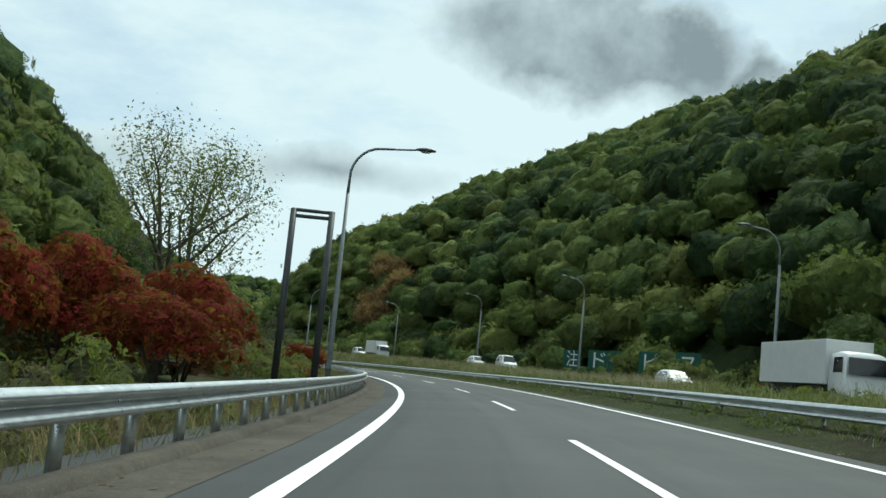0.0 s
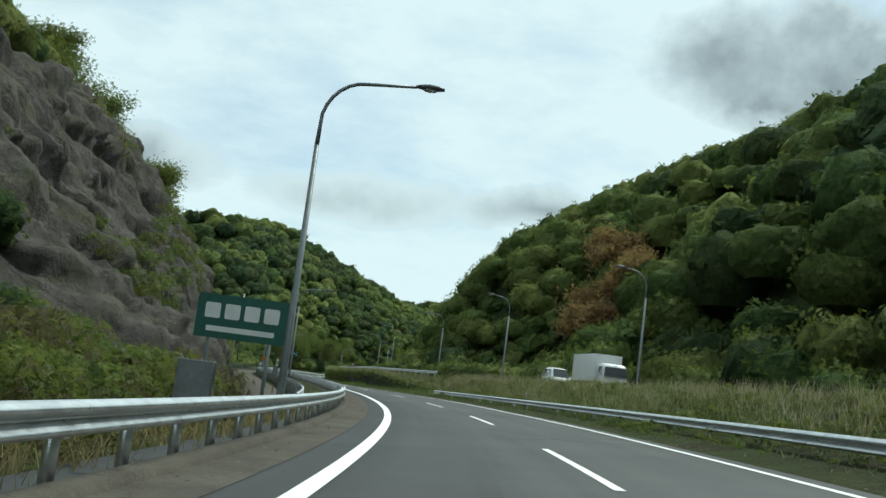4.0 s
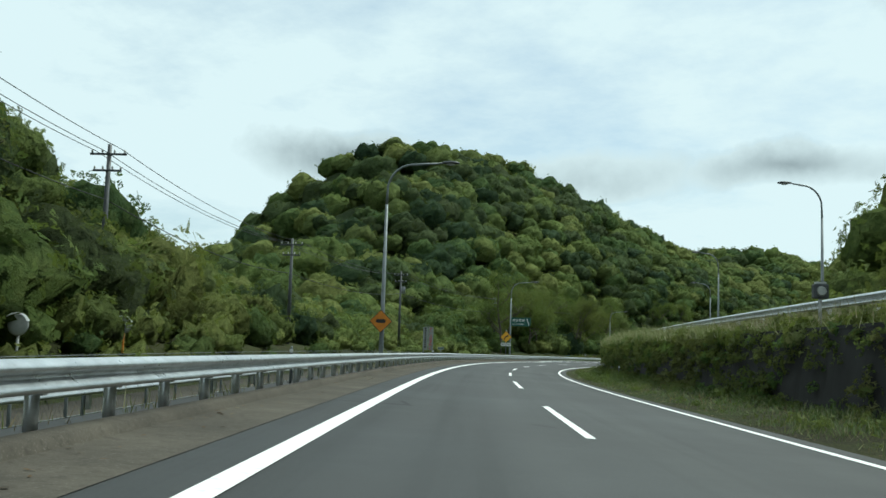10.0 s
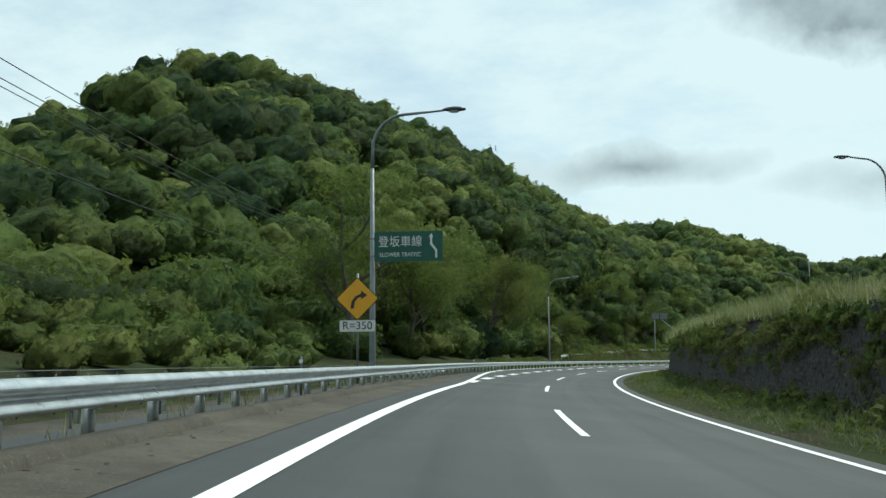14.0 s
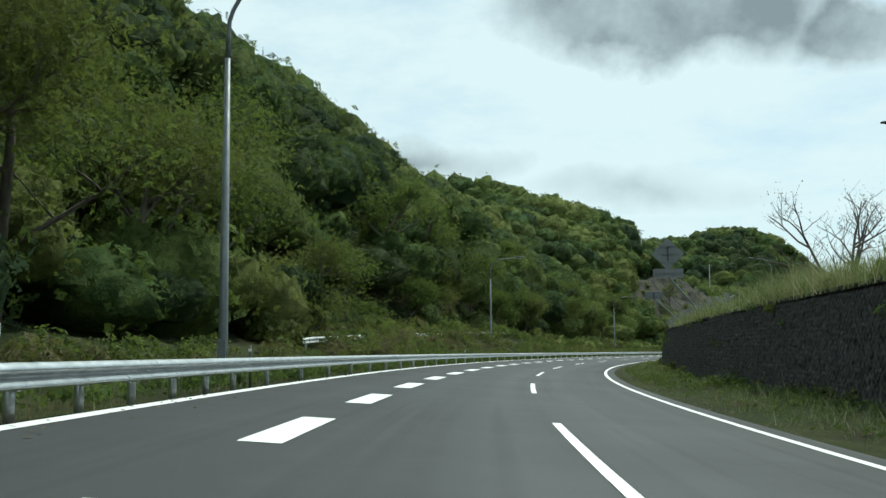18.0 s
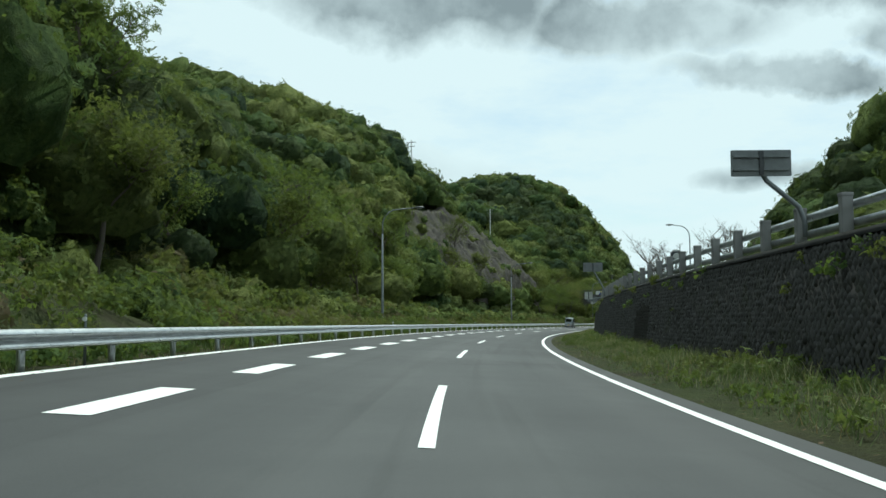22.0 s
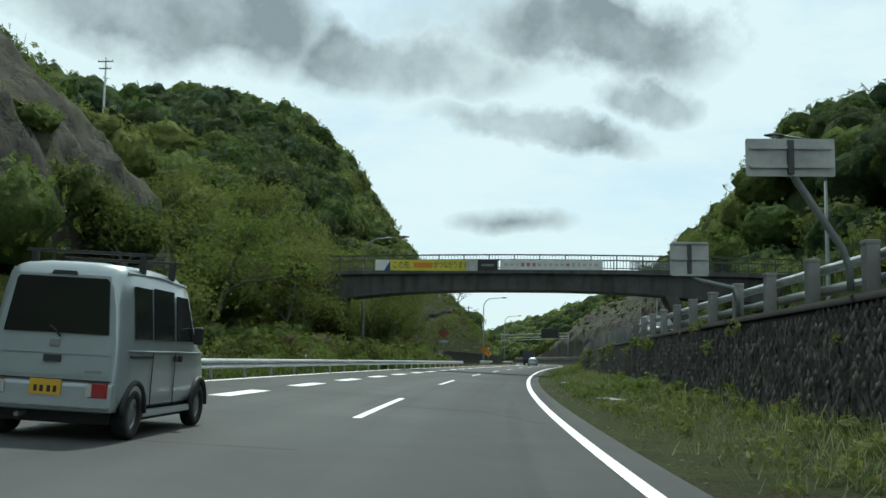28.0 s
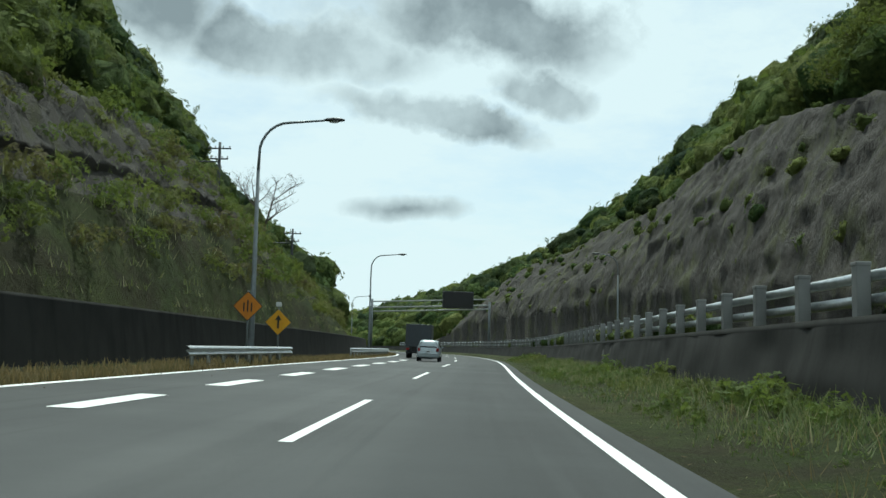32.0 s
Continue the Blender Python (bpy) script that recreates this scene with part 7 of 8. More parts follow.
# ---------------------------------------------------------------- banners on the bridge
def banners():
    g = thing("banner", "long yellow banner with dark lettering tied to the bridge railing", "banner", m=BRIDGE.matrix_world)
    f = sign_face(g, "cloth", [(x - 4.7, z + 8.42) for x, z in rounded(7.6, 0.86, 0.02)], -0.03, M_BANNER_Y, thick=0.012)
    part("end_panel", slab(bmesh.new(), [(x - 8.5, z + 8.42) for x, z in rounded(1.2, 0.86, 0.02)], -0.036, -0.028), M_SIGN_WHITE, f, "white end panel")
    part("blue_corner", slab(bmesh.new(), [(-8.4, 7.99), (-7.9, 7.99), (-7.9, 8.8)], -0.042, -0.034), M_SIGN_BLUE, f, "dark blue corner")
    lettering("lettering", "この先、", 0.62, M_SIGN_BLACK, f, pose(-6.8, -0.036, 8.42), "dark letters", 1.5)
    part("bar", slab(bmesh.new(), [(x - 5.25, z + 8.43) for x, z in rounded(1.55, 0.42, 0.08)], -0.038, -0.030), M_SIGN_ORANGE, f)
    lettering("lettering", "がつながります", 0.62, M_SIGN_BLACK, f, pose(-3.05, -0.036, 8.42), "dark letters", 2.7)
    part("pale_end", slab(bmesh.new(), [(x - 1.35, z + 8.42) for x, z in rounded(0.9, 0.84, 0.02)], -0.036, -0.028), M_SIGN_BACK_PALE, f)
    g = thing("banner", "dark banner tied to the bridge railing", "banner", m=BRIDGE.matrix_world)
    f = sign_face(g, "cloth", [(x - 0.1, z + 8.45) for x, z in rounded(1.6, 0.84, 0.02)], -0.03, M_SIGN_BLACK, thick=0.012)
    part("bar", slab(bmesh.new(), [(x - 0.1, z + 8.45) for x, z in rounded(1.0, 0.18, 0.04)], -0.036, -0.028), M_SIGN_BACK, f)
    g = thing("banner", "long white banner with faded writing tied to the bridge railing", "banner", m=BRIDGE.matrix_world)
    f = sign_face(g, "cloth", [(x + 4.9, z + 8.50) for x, z in rounded(8.0, 0.80, 0.02)], -0.03, M_BANNER_W, thick=0.012)
    rng = np.random.default_rng(64)
    for k in range(17):
        w, h = rng.uniform(0.16, 0.30), rng.uniform(0.16, 0.34)
        part("bar", slab(bmesh.new(), [(x + 1.35 + 0.44 * k, z + 8.50 + rng.uniform(-0.02, 0.02)) for x, z in rounded(w, h, 0.03)], -0.036, -0.028), M_FADED_RED if k in (3, 4, 5, 11) else M_SIGN_BACK_PALE, f)
    g = thing("railing_screen", "grey slatted screen fixed to the bridge railing", "screen", m=BRIDGE.matrix_world)
    frame_bar = box(bmesh.new(), 11.0, 16.4, -0.03, 0.0, 8.72, 8.77)
    box(frame_bar, 11.0, 16.4, -0.03, 0.0, 8.14, 8.19)
    part("frame", frame_bar, M_SIGN_BACK, g)
    bm = box(bmesh.new(), -0.035, 0.035, -0.02, 0.0, 8.19, 8.72)
    slat = bpy.data.meshes.new("slat")
    bm.to_mesh(slat), bm.free()
    slat.materials.append(M_SIGN_BACK)
    for x in np.arange(11.08, 16.4, 0.12):
        share("slat", slat, g, pose(x, 0, 0))


banners()


# ---------------------------------------------------------------- fence of concrete posts above the wall
def stone_fence():
    bm = box(bmesh.new(), -0.12, 0.12, -0.12, 0.12, -0.15, 0.95, 0.02)
    bm2 = box(bmesh.new(), -0.13, 0.13, -0.13, 0.13, 0.92, 1.0, 0.02)
    tmp = bpy.data.meshes.new("tmp")
    bm2.to_mesh(tmp), bm2.free()
    bm.from_mesh(tmp)
    pm = bpy.data.meshes.new("post")
    bm.to_mesh(pm), bm.free()
    pm.materials.append(M_CONC_LIGHT)
    a = 505.0
    while a < 1100:
        b = min(a + 60.0, 1100)
        g = thing("post_fence", "road fence of pale concrete posts and steel tubes above the wall", "fence", "fences above the wall")
        s = np.linspace(a, b, 41)
        for k, z in enumerate((0.74, 0.34)):
            V, r = [], 0.10
            for j in range(8):
                t = 2 * math.pi * j / 8
                V.append(many(s, FENCE_N + 0.05 + r * math.cos(t), wall_top(s) + 0.14 + z + r * math.sin(t)))
            V = np.stack(V, 1)
            i = np.arange(len(s) - 1)[:, None] * 8
            j = np.arange(8)[None, :]
            me = array_mesh("rail", V.reshape(-1, 3), np.stack([i + j, i + (j + 1) % 8, i + 8 + (j + 1) % 8, i + 8 + j], -1).reshape(-1, 4), M_STEEL)
            share("rail", me, g)
        for q in np.arange(a + 1.5, b, 3.0):
            share("post", pm, g, stand(q, FENCE_N - 0.16, float(wall_top(q)) + 0.1))
        a = b


FENCE_N = 8.55
stone_fence()
guard_rail(225, 505, lambda s: 9.9 + 0 * s, -1, 4.0, 0.75, lambda s: opp(s))


# ---------------------------------------------------------------- utility poles and wires
def utility_pole(s, n, h, lean=0.0, light=False, arm_h=None, long_arm=0.0, base=None):
    z0 = float(ground_z(s, n)) if base is None else base
    g = thing("utility_pole", "slim concrete utility pole with crossarms and insulators" if light else "dark utility pole with crossarms and insulators", "pole", "utility poles on the slope", m=stand(s, n, 0) @ pose(0, 0, 0, 0, lean, 0))
    mat = M_SIGN_BACK_PALE if light else M_POLE_DARK
    part("shaft", tube(bmesh.new(), [(0, 0, z0 - 0.8), (0, 0, h)], [0.17, 0.10] if not (light and long_arm) else [0.09, 0.07], 10), mat, g)
    for k, z in enumerate((h - 0.5, h - 1.3) if not (light and long_arm) else ()):
        a = part("crossarm", box(bmesh.new(), -0.9 + 0.2 * k, 0.9 - 0.2 * k, -0.16, -0.09, z - 0.05, z + 0.05, 0.006), M_POLE_DARK, g)
        for x in (-0.8, -0.3, 0.3, 0.8):
            part("insulator", tube(bmesh.new(), [(x * (1 - 0.2 * k), -0.12, z + 0.05), (x * (1 - 0.2 * k), -0.12, z + 0.13), (x * (1 - 0.2 * k), -0.12, z + 0.22)], [0.03, 0.055, 0.03], 8), M_INSUL, a)
    if long_arm:
        part("stay_bar", tube(bmesh.new(), [(0, 0, h - 1.5), (-long_arm, 0.2, h - 1.45)], 0.06, 8), M_POLE_DARK, g)
    if arm_h:
        part("transformer", tube(bmesh.new(), [(0.35, 0, arm_h - 0.5), (0.35, 0, arm_h - 0.48), (0.35, 0, arm_h + 0.3), (0.35, 0, arm_h + 0.34)], [0.15, 0.24, 0.24, 0.16], 14), M_SIGN_BACK, g)
    return stand(s, n, 0) @ pose(0, 0, 0, 0, lean, 0) @ Vector((0, -0.12, h - 0.3))


TOPS = [utility_pole(216.0, -14.0, 8.3, 3.5, True, None, 5.0, -1.1), utility_pole(268.1, -17.8, 10.6, 4.0, False, None, 5.0, -0.8), utility_pole(308.6, -19.7, 9.8), utility_pole(337.0, -17.2, 8.5), utility_pole(381.5, -17.3, 9.8, 0, False, 7.6), utility_pole(440, -18.5, 10.5), utility_pole(502.7, -19.9, 10.9), utility_pole(565.0, -23.0, 13.0), utility_pole(623.5, -25.8, 15.7)]
utility_pole(701.5, -30.2, 19.2, 0, True), utility_pole(713, -31.4, 18.2), utility_pole(887, -19.2, 16.0, 0, False, None, 5.0), utility_pole(933.2, -18.2, 15.9, 0, False, None, 6.0), utility_pole(962.0, -17.1, 12.7, 0, False, None, 4.0), utility_pole(752, -33, 36, 0, True), utility_pole(841, -44, 33, 0, True)


def wires(a, b, label):
    g = thing("overhead_wires", label, "wires")
    for dx, dz in ((-0.8, 0.0), (-0.3, 0.0), (0.8, 0.0), (0.0, -2.4)):
        pts = []
        for k in range(13):
            t = k / 12
            p = a.lerp(b, t) + Vector((dx, 0, dz - 2.6 * t * (1 - t)))
            pts.append(p)
        part("wire", tube(bmesh.new(), pts, 0.018 if dz == 0 else 0.024, 5), M_BLACK, g)


for a, b in zip(TOPS, TOPS[1:]):
    wires(a, b, "dark overhead wires sagging between utility poles")


# ---------------------------------------------------------------- single trees
def tree(name, label, s, n, h, spread, mat, leaves, size, seed, trunks=1, z=None, low=0.3, droop=0.0, twigs=3, puff=0.055):
    """Trunks that fork into limbs and twigs, with leaf sprays about the twig ends."""
    rng = np.random.default_rng(seed)
    z0 = float(ground_z(s, n)) if z is None else z
    g = thing(name, label, "tree", m=stand(s, n, z0, rng.uniform(0, 360)))
    bm, ends = bmesh.new(), []

    def limb(p, d, length, r, level):
        pts, q = [p], p
        steps = 4
        for k in range(steps):
            d = (d + Vector(rng.normal(size=3)) * 0.13 + Vector((0, 0, 0.05 - droop * level * 0.06))).normalized()
            q = q + d * length / steps
            pts.append(q)
        tube(bm, pts, [r * (1 - 0.55 * k / steps) for k in range(steps + 1)], 7 if level < 2 else 3, level == 0)
        if level >= twigs:
            ends.append(q), ends.append(pts[-2])
            return
        kids = rng.integers(3, 5) if level else rng.integers(5, 8)
        for c in range(kids):
            t = rng.uniform(low, 1.0) if level == 0 else rng.uniform(0.35, 1.0)
            i = min(int(t * steps), steps - 1)
            o = pts[i].lerp(pts[i + 1], t * steps - i)
            a = rng.uniform(0, 6.28)
            side = Vector((math.cos(a), math.sin(a), rng.uniform(0.15, 0.7)))
            nd = (d * rng.uniform(0.25, 0.6) + side * (spread / h * 2.0 if level == 0 else 0.8)).normalized()
            limb(o, nd, length * rng.uniform(0.42, 0.62), r * 0.45, level + 1)
        if level == 0:
            limb(pts[-1], d, length * 0.35, r * 0.45, level + 1)

    for k in range(trunks):
        a = rng.uniform(0, 6.28)
        limb(Vector((0.25 * k * math.cos(a), 0.25 * k * math.sin(a), -0.3)), Vector((0.22 * k * math.cos(a), 0.22 * k * math.sin(a), 1)).normalized(), h * 0.66, 0.022 * h / (1 + 0.3 * (trunks - 1)), 0)
    part("trunk", bm, M_BARK, g)
    if leaves:
        E = np.array([e[:] for e in ends])
        c = E[rng.integers(0, len(E), leaves)] + rng.normal(size=(leaves, 3)) * np.array([1, 1, 0.75]) * puff * h
        nrm = rng.normal(size=(leaves, 3)) + np.array([0, 0, 0.8])
        nrm /= np.linalg.norm(nrm, axis=1)[:, None]
        a = np.cross(nrm, rng.normal(size=(leaves, 3)))
        a /= np.linalg.norm(a, axis=1)[:, None]
        b = np.cross(nrm, a)
        w = size * rng.uniform(0.6, 1.3, (leaves, 1))
        V = np.stack([c - a * w, c - b * w * 0.55, c + a * w, c + b * w * 0.55], 1).reshape(-1, 3)
        share("crown", array_mesh("crown", V, np.arange(len(V)).reshape(-1, 4), mat), g)
    return g


def bush(name, label, s, n, r, h, mat, leaves, size, seed, cat="bush"):
    """A broad shrub: stems from one foot and a lumpy crown of leaf sprays."""
    rng = np.random.default_rng(seed)
    g = thing(name, label, cat, m=stand(s, n, float(ground_z(s, n)) - 0.05))
    for k in range(7):
        bm = bmesh.new()
        a = rng.uniform(0, 6.28)
        d = Vector((math.cos(a) * r * 0.6, math.sin(a) * r * 0.6, h * rng.uniform(0.5, 0.85)))
        tube(bm, [(0.1 * math.cos(a), 0.1 * math.sin(a), -0.2), d * 0.5 + Vector((0, 0, h * 0.1)), d], [0.06, 0.04, 0.015], 6)
        part("stem", bm, M_BARK, g)
    c = crown(rng, leaves, size, 16, 1.0)
    c, o = c[..., :3], c[..., 3:].reshape(-1, 3)
    c = c * np.array([r, r, h * 0.62]) + np.array([0, 0, h * 0.44])
    share("crown", array_mesh("crown", c.reshape(-1, 3), np.arange(leaves * 4).reshape(-1, 4), mat, o), g)
    return g


tree("young_tree", "tall thin-leaved young tree with open branches", 50, -15.6, 12.5, 3.8, M_YOUNG, 9500, 0.11, 21, 2)
for i, (s, n, r, h) in enumerate(((33, -11.2, 2.6, 3.2), (40, -12.2, 3.0, 4.4), (36, -15.5, 3.2, 4.9), (42, -18, 3.0, 5.0), (30, -17.0, 3.0, 4.6))):
    bush("red_maple", "dark red leafed maple bush behind the guard rail", s, n, r, h, M_RED, 3600, 0.055, 40 + i)
for i, (s, n, r, h) in enumerate(((91, -9.4, 1.7, 3.0), (93.5, -10.6, 1.7, 2.7), (63.5, -9.8, 1.3, 1.3))):
    bush("red_maple", "small dark red maple bush behind the guard rail", s, n, r, h, M_RED, 2600, 0.06, 50 + i)
for i, (s, n, h, sp) in enumerate(((262, 42, 12.5, 14), (269, 47, 13, 14), (257, 46, 12, 13), (258, 41, 11, 11))):
    tree("orange_tree", "broad tree with orange-brown leaves at the edge of the woods", s, n, h, sp, M_ORANGE, 8500, 0.40, 60 + i, puff=0.085)
for i, (s, n, h, sp, lv) in enumerate(((291, -26.5, 12.5, 8, 700), (299, -29.0, 11, 8, 1500), (266, -21.5, 8, 9, 4600), (258, -22.5, 8, 9, 5600), (250, -26.5, 7, 9, 7000), (242, -28.0, 10.5, 14, 14000), (231, -33, 10, 10, 8500), (222, -35, 10, 10, 8000), (236, -34, 10, 10, 8000), (212, -36, 9, 9, 3600), (274, -25, 12, 12, 5500), (282, -24.5, 13, 11, 3000))):
    tree("hillside_tree", "leaning tree with thin spring leaves at the cliff edge", s, n, h, sp, M_SHRUB, lv, 0.30 if lv < 2000 else 0.23, 70 + i, 1, puff=0.055 if lv < 2000 else 0.07)
for i, (s, n, h, sp, lv) in enumerate(((617, 9.5, 3.0, 5.0, 0), (613.5, 9.4, 2.6, 4.5, 0), (621, 9.6, 2.4, 4.0, 0), (548, 22.5, 12, 9, 250), (553, 24, 11.5, 9, 250), (668, 23.5, 9, 9, 0), (607, 22.5, 7.5, 5, 1600), (612, 24, 7, 6, 1600), (756, 24.3, 19, 16, 0), (703, 24, 8, 6, 300), (960, -20, 8, 6, 0), (112, -13.0, 6.5, 6, 120), (120, -15, 6.5, 6, 250))):
    tree("bare_tree", "small bare-branched tree on the bank beside the road" if lv < 400 else "small tree with yellow-green leaves above the wall", s, n, h, sp, M_TREE, lv, 0.12, 90 + i, 2, None, 0.2, 0.0, 4 if lv < 200 else 3)
for i, (s, n, h) in enumerate(((886, 24.0, 8), (893, 25.5, 8), (901, 25, 6.5), (912, 25.5, 5.5), (925, 26.5, 6.5))):
    tree("hillside_tree", "pale green tree at the edge of the rock slope", s, n, h, 8, M_BANK, 5000, 0.17, 500 + i, 1, puff=0.1)
for i, (s, n, h) in enumerate(((800, -14.5, 9), (805, -13.2, 7.5), (809, -14.8, 9.5), (813, -13.4, 8.5), (816, -15.5, 10), (815, -11.6, 4.5), (812, -19, 10.5), (804, -18.5, 9), (826, -14, 9), (832, -15.5, 10), (839, -13.6, 9), (846, -14.8, 10), (852, -13.4, 9.5), (857, -15.2, 11), (862, -13.6, 9), (850, -18.5, 11), (866, -17, 9), (786, -15.5, 7.5), (793, -14.2, 8))):
    tree("roadside_tree", "pale green roadside tree with loose feathery sprays", s, n, h, 8, M_BANK if i % 3 else M_SHRUB, 5200, 0.15, 520 + i, 1, None, 0.1, puff=0.075)
for i, (s, n, h) in enumerate(((738, -20.5, 7.5), (727, -18.5, 5.5), (752, -19.5, 4.5))):
    tree("hillside_tree", "slim pale-leaved tree standing on the rock slope", s, n, h, 4.5, M_BANK, 1900, 0.16, 610 + i, 1, None, 0.25, puff=0.07)
for i, (s, n, h) in enumerate(((290, -20.5, 8.0), (297, -21, 7.5), (306, -20.5, 5.0))):
    tree("roadside_tree", "tall tree with thin olive spring leaves beside the side road", s, n, h, 9, M_BANK, 4600, 0.17, 560 + i, 1, None, 0.15, puff=0.07)
for i in range(12):
    _rg = np.random.default_rng(800 + i)
    s, n = 522 + i * 14 + _rg.uniform(-4, 4), -(14.4 + _rg.uniform(0, 2.4))
    tree("roadside_tree", "pale green roadside tree with loose feathery sprays", s, n, _rg.uniform(6, 9), 8, M_SHRUB if i % 3 else M_BANK, 4800, 0.16, 580 + i, 1, None, 0.1, puff=0.08)
for i in range(9):
    _rg = np.random.default_rng(700 + i)
    tree("roadside_tree", "tall roadside tree with layered pale sprays over a dark hollow", 436 + i * 9.5 + _rg.uniform(-2, 2), -(15.2 + _rg.uniform(0, 3)), _rg.uniform(10, 13.5), 10, M_BANK if i % 2 else M_SHRUB, 8200, 0.17, 720 + i, 1, None, 0.3, puff=0.085)
for i in range(15):
    _rg = np.random.default_rng(200 + i)
    s = 524 + i * 23 + _rg.uniform(-7, 7)
    n = -(16.5 + _rg.uniform(0, 5))
    if s < 690:
        tree("roadside_tree", "slim spreading roadside tree with pale spring leaves", s, n, _rg.uniform(7, 11), 7.5, M_SHRUB, 1700, 0.30, 300 + i, 1)


# ---------------------------------------------------------------- shrubs and grass
def undergrowth():
    rng = np.random.default_rng(31)
    temps = [dome(rng, 64, 0.125, 9, 9, 5, 0.86, 0.15) for _ in range(5)]
    kinds, skins = [t[0] for t in temps], [t[1] for t in temps]
    rows = []
    for s0, s1, d0, d1, gap, r0, r1, dens in ((264, 425, 14.2, 19, 2.0, 0.7, 1.6, 0.75), (600, 870, 11.5, 16, 1.8, 0.7, 1.5, 0.9), (520, 690, 18, 32, 2.8, 1.0, 2.2, 0.8), (255, 300, 14.3, 22, 1.9, 0.8, 1.8, 0.9), (690, 830, 16, 20, 2.2, 0.6, 1.3, 0.7), (690, 830, 20, 34, 2.4, 0.5, 1.1, 0.22)):
        S, N = sprinkle(rng, s0, s1, -d0, -d1, gap)
        ok = rng.random(len(S)) < dens * (0.75 + 0.35 * wobble(np.stack([S, N], -1), 0.12))
        ok &= ~((S > 22) & (S < 52) & (N > -17))
        S, N = S[ok], N[ok]
        r = rng.uniform(r0, r1, len(S))
        rows.append(np.c_[many(S, N, ground_z(S, N) + r * 0.35), r, rng.integers(0, 5, len(S)), rng.random(len(S))])
    for s0, s1, d0, d1, gap, r0, r1, dens in ((30, 430, 20.5, 24, 2.0, 0.8, 1.8, 0.75), (500, 700, 20.5, 24, 2.2, 0.8, 1.8, 0.6), (212, 278, 22, 48, 2.5, 1.2, 2.6, 0.95), (272, 400, 21, 54, 3.0, 1.5, 2.9, 0.95), (700, 880, 20.5, 26, 2.0, 0.8, 1.7, 0.8), (870, 1110, 19.8, 42, 2.1, 0.35, 1.1, 0.5), (850, 1000, 8.9, 10.2, 1.8, 0.4, 0.8, 0.5)):
        S, N = sprinkle(rng, s0, s1, d0, d1, gap)
        ok = rng.random(len(S)) < dens * (0.75 + 0.35 * wobble(np.stack([S, N], -1), 0.12))
        S, N = S[ok], N[ok]
        r = rng.uniform(r0, r1, len(S))
        rows.append(np.c_[many(S, N, ground_z(S, N) + r * 0.35), r, rng.integers(0, 5, len(S)), rng.random(len(S))])
    R = np.vstack(rows)
    forest("shrubs", "low green shrubs and creepers along the slopes", R[R[:, 5] < 0.6][:, :5], kinds, M_MOUND, 8, skins)
    forest("shrubs", "dark green shrubs along the slopes", R[R[:, 5] >= 0.6][:, :5], kinds, M_MOUND_DARK, 9, skins)
    # close to the road: open bushes of small sprays, some of them still brown
    rows, sprays = [], [crown(rng, 120, 0.125, 11) for _ in range(5)]
    for s0, s1, d0, d1, gap, r0, r1, dens, lift in ((-20, 152, 8.5, 13, 1.5, 0.6, 1.4, 0.95, 0.4), (-20, 152, 12, 24, 2.1, 1.0, 2.1, 0.9, 0.5), (-10, 150, 6.5, 8.6, 0.9, 0.25, 0.5, 0.8, 0.3), (516, 868, 8.6, 12, 1.6, 0.6, 1.3, 0.85, 0.35), (172, 232, 18.8, 22.2, 1.5, 0.6, 1.3, 0.9, 0.9), (226, 268, 20.2, 24.5, 1.6, 0.6, 1.3, 0.9, 0.9), (150, 232, 24, 35, 2.6, 0.5, 1.2, 0.3, 0.4), (205, 262, 27, 37, 2.4, 1.0, 2.0, 0.7, 0.4), (165, 262, 14.4, 15.6, 1.6, 0.3, 0.7, 0.6, 0.3), (790, 866, 9.5, 17, 1.7, 0.9, 1.9, 0.9, 0.4), (514, 690, 13.2, 20, 2.2, 0.9, 1.8, 0.85, 0.4), (470, 522, 8.8, 11.4, 1.5, 0.4, 0.9, 0.8, 0.3), (868, 990, 11.2, 32, 1.5, 0.5, 1.3, 0.95, 0.4), (255, 270, 14.4, 20, 1.6, 0.7, 1.5, 0.95, 0.4), (244, 258, 18, 22, 1.6, 0.6, 1.2, 0.8, 0.4)):
        S, N = sprinkle(rng, s0, s1, -d0, -d1, gap)
        ok = (rng.random(len(S)) < dens) & ~((S > 22) & (S < 52) & (N > -17) & (N < -8.6)) & ~((S > 84) & (S < 97) & (N > -12) & (N < -7.5)) & ~((S > 128) & (S < 136) & (N > -9.5))
        S, N = S[ok], N[ok]
        r = rng.uniform(r0, r1, len(S))
        rows.append(np.c_[many(S, N + 0.5 * (lift > 0.6), ground_z(S, N) + r * 0.35 + 0.6 * (lift > 0.6)), r, rng.integers(0, 5, len(S)), rng.random(len(S)) + 0.15 * (r < 0.5) + 0.26 * (S < 152)])
    R = np.vstack(rows)
    for lo, hi, mat, lab in ((0, 0.5, M_SHRUB, "loose green bushes beside the guard rail"), (0.5, 0.78, M_BANK, "yellow-green bushes beside the guard rail"), (0.78, 2, M_TWIG, "brownish half-bare bushes beside the guard rail")):
        sel = (R[:, 5] >= lo) & (R[:, 5] < hi)
        forest("bushes", lab, R[sel][:, :5], sprays, mat, 18)


undergrowth()


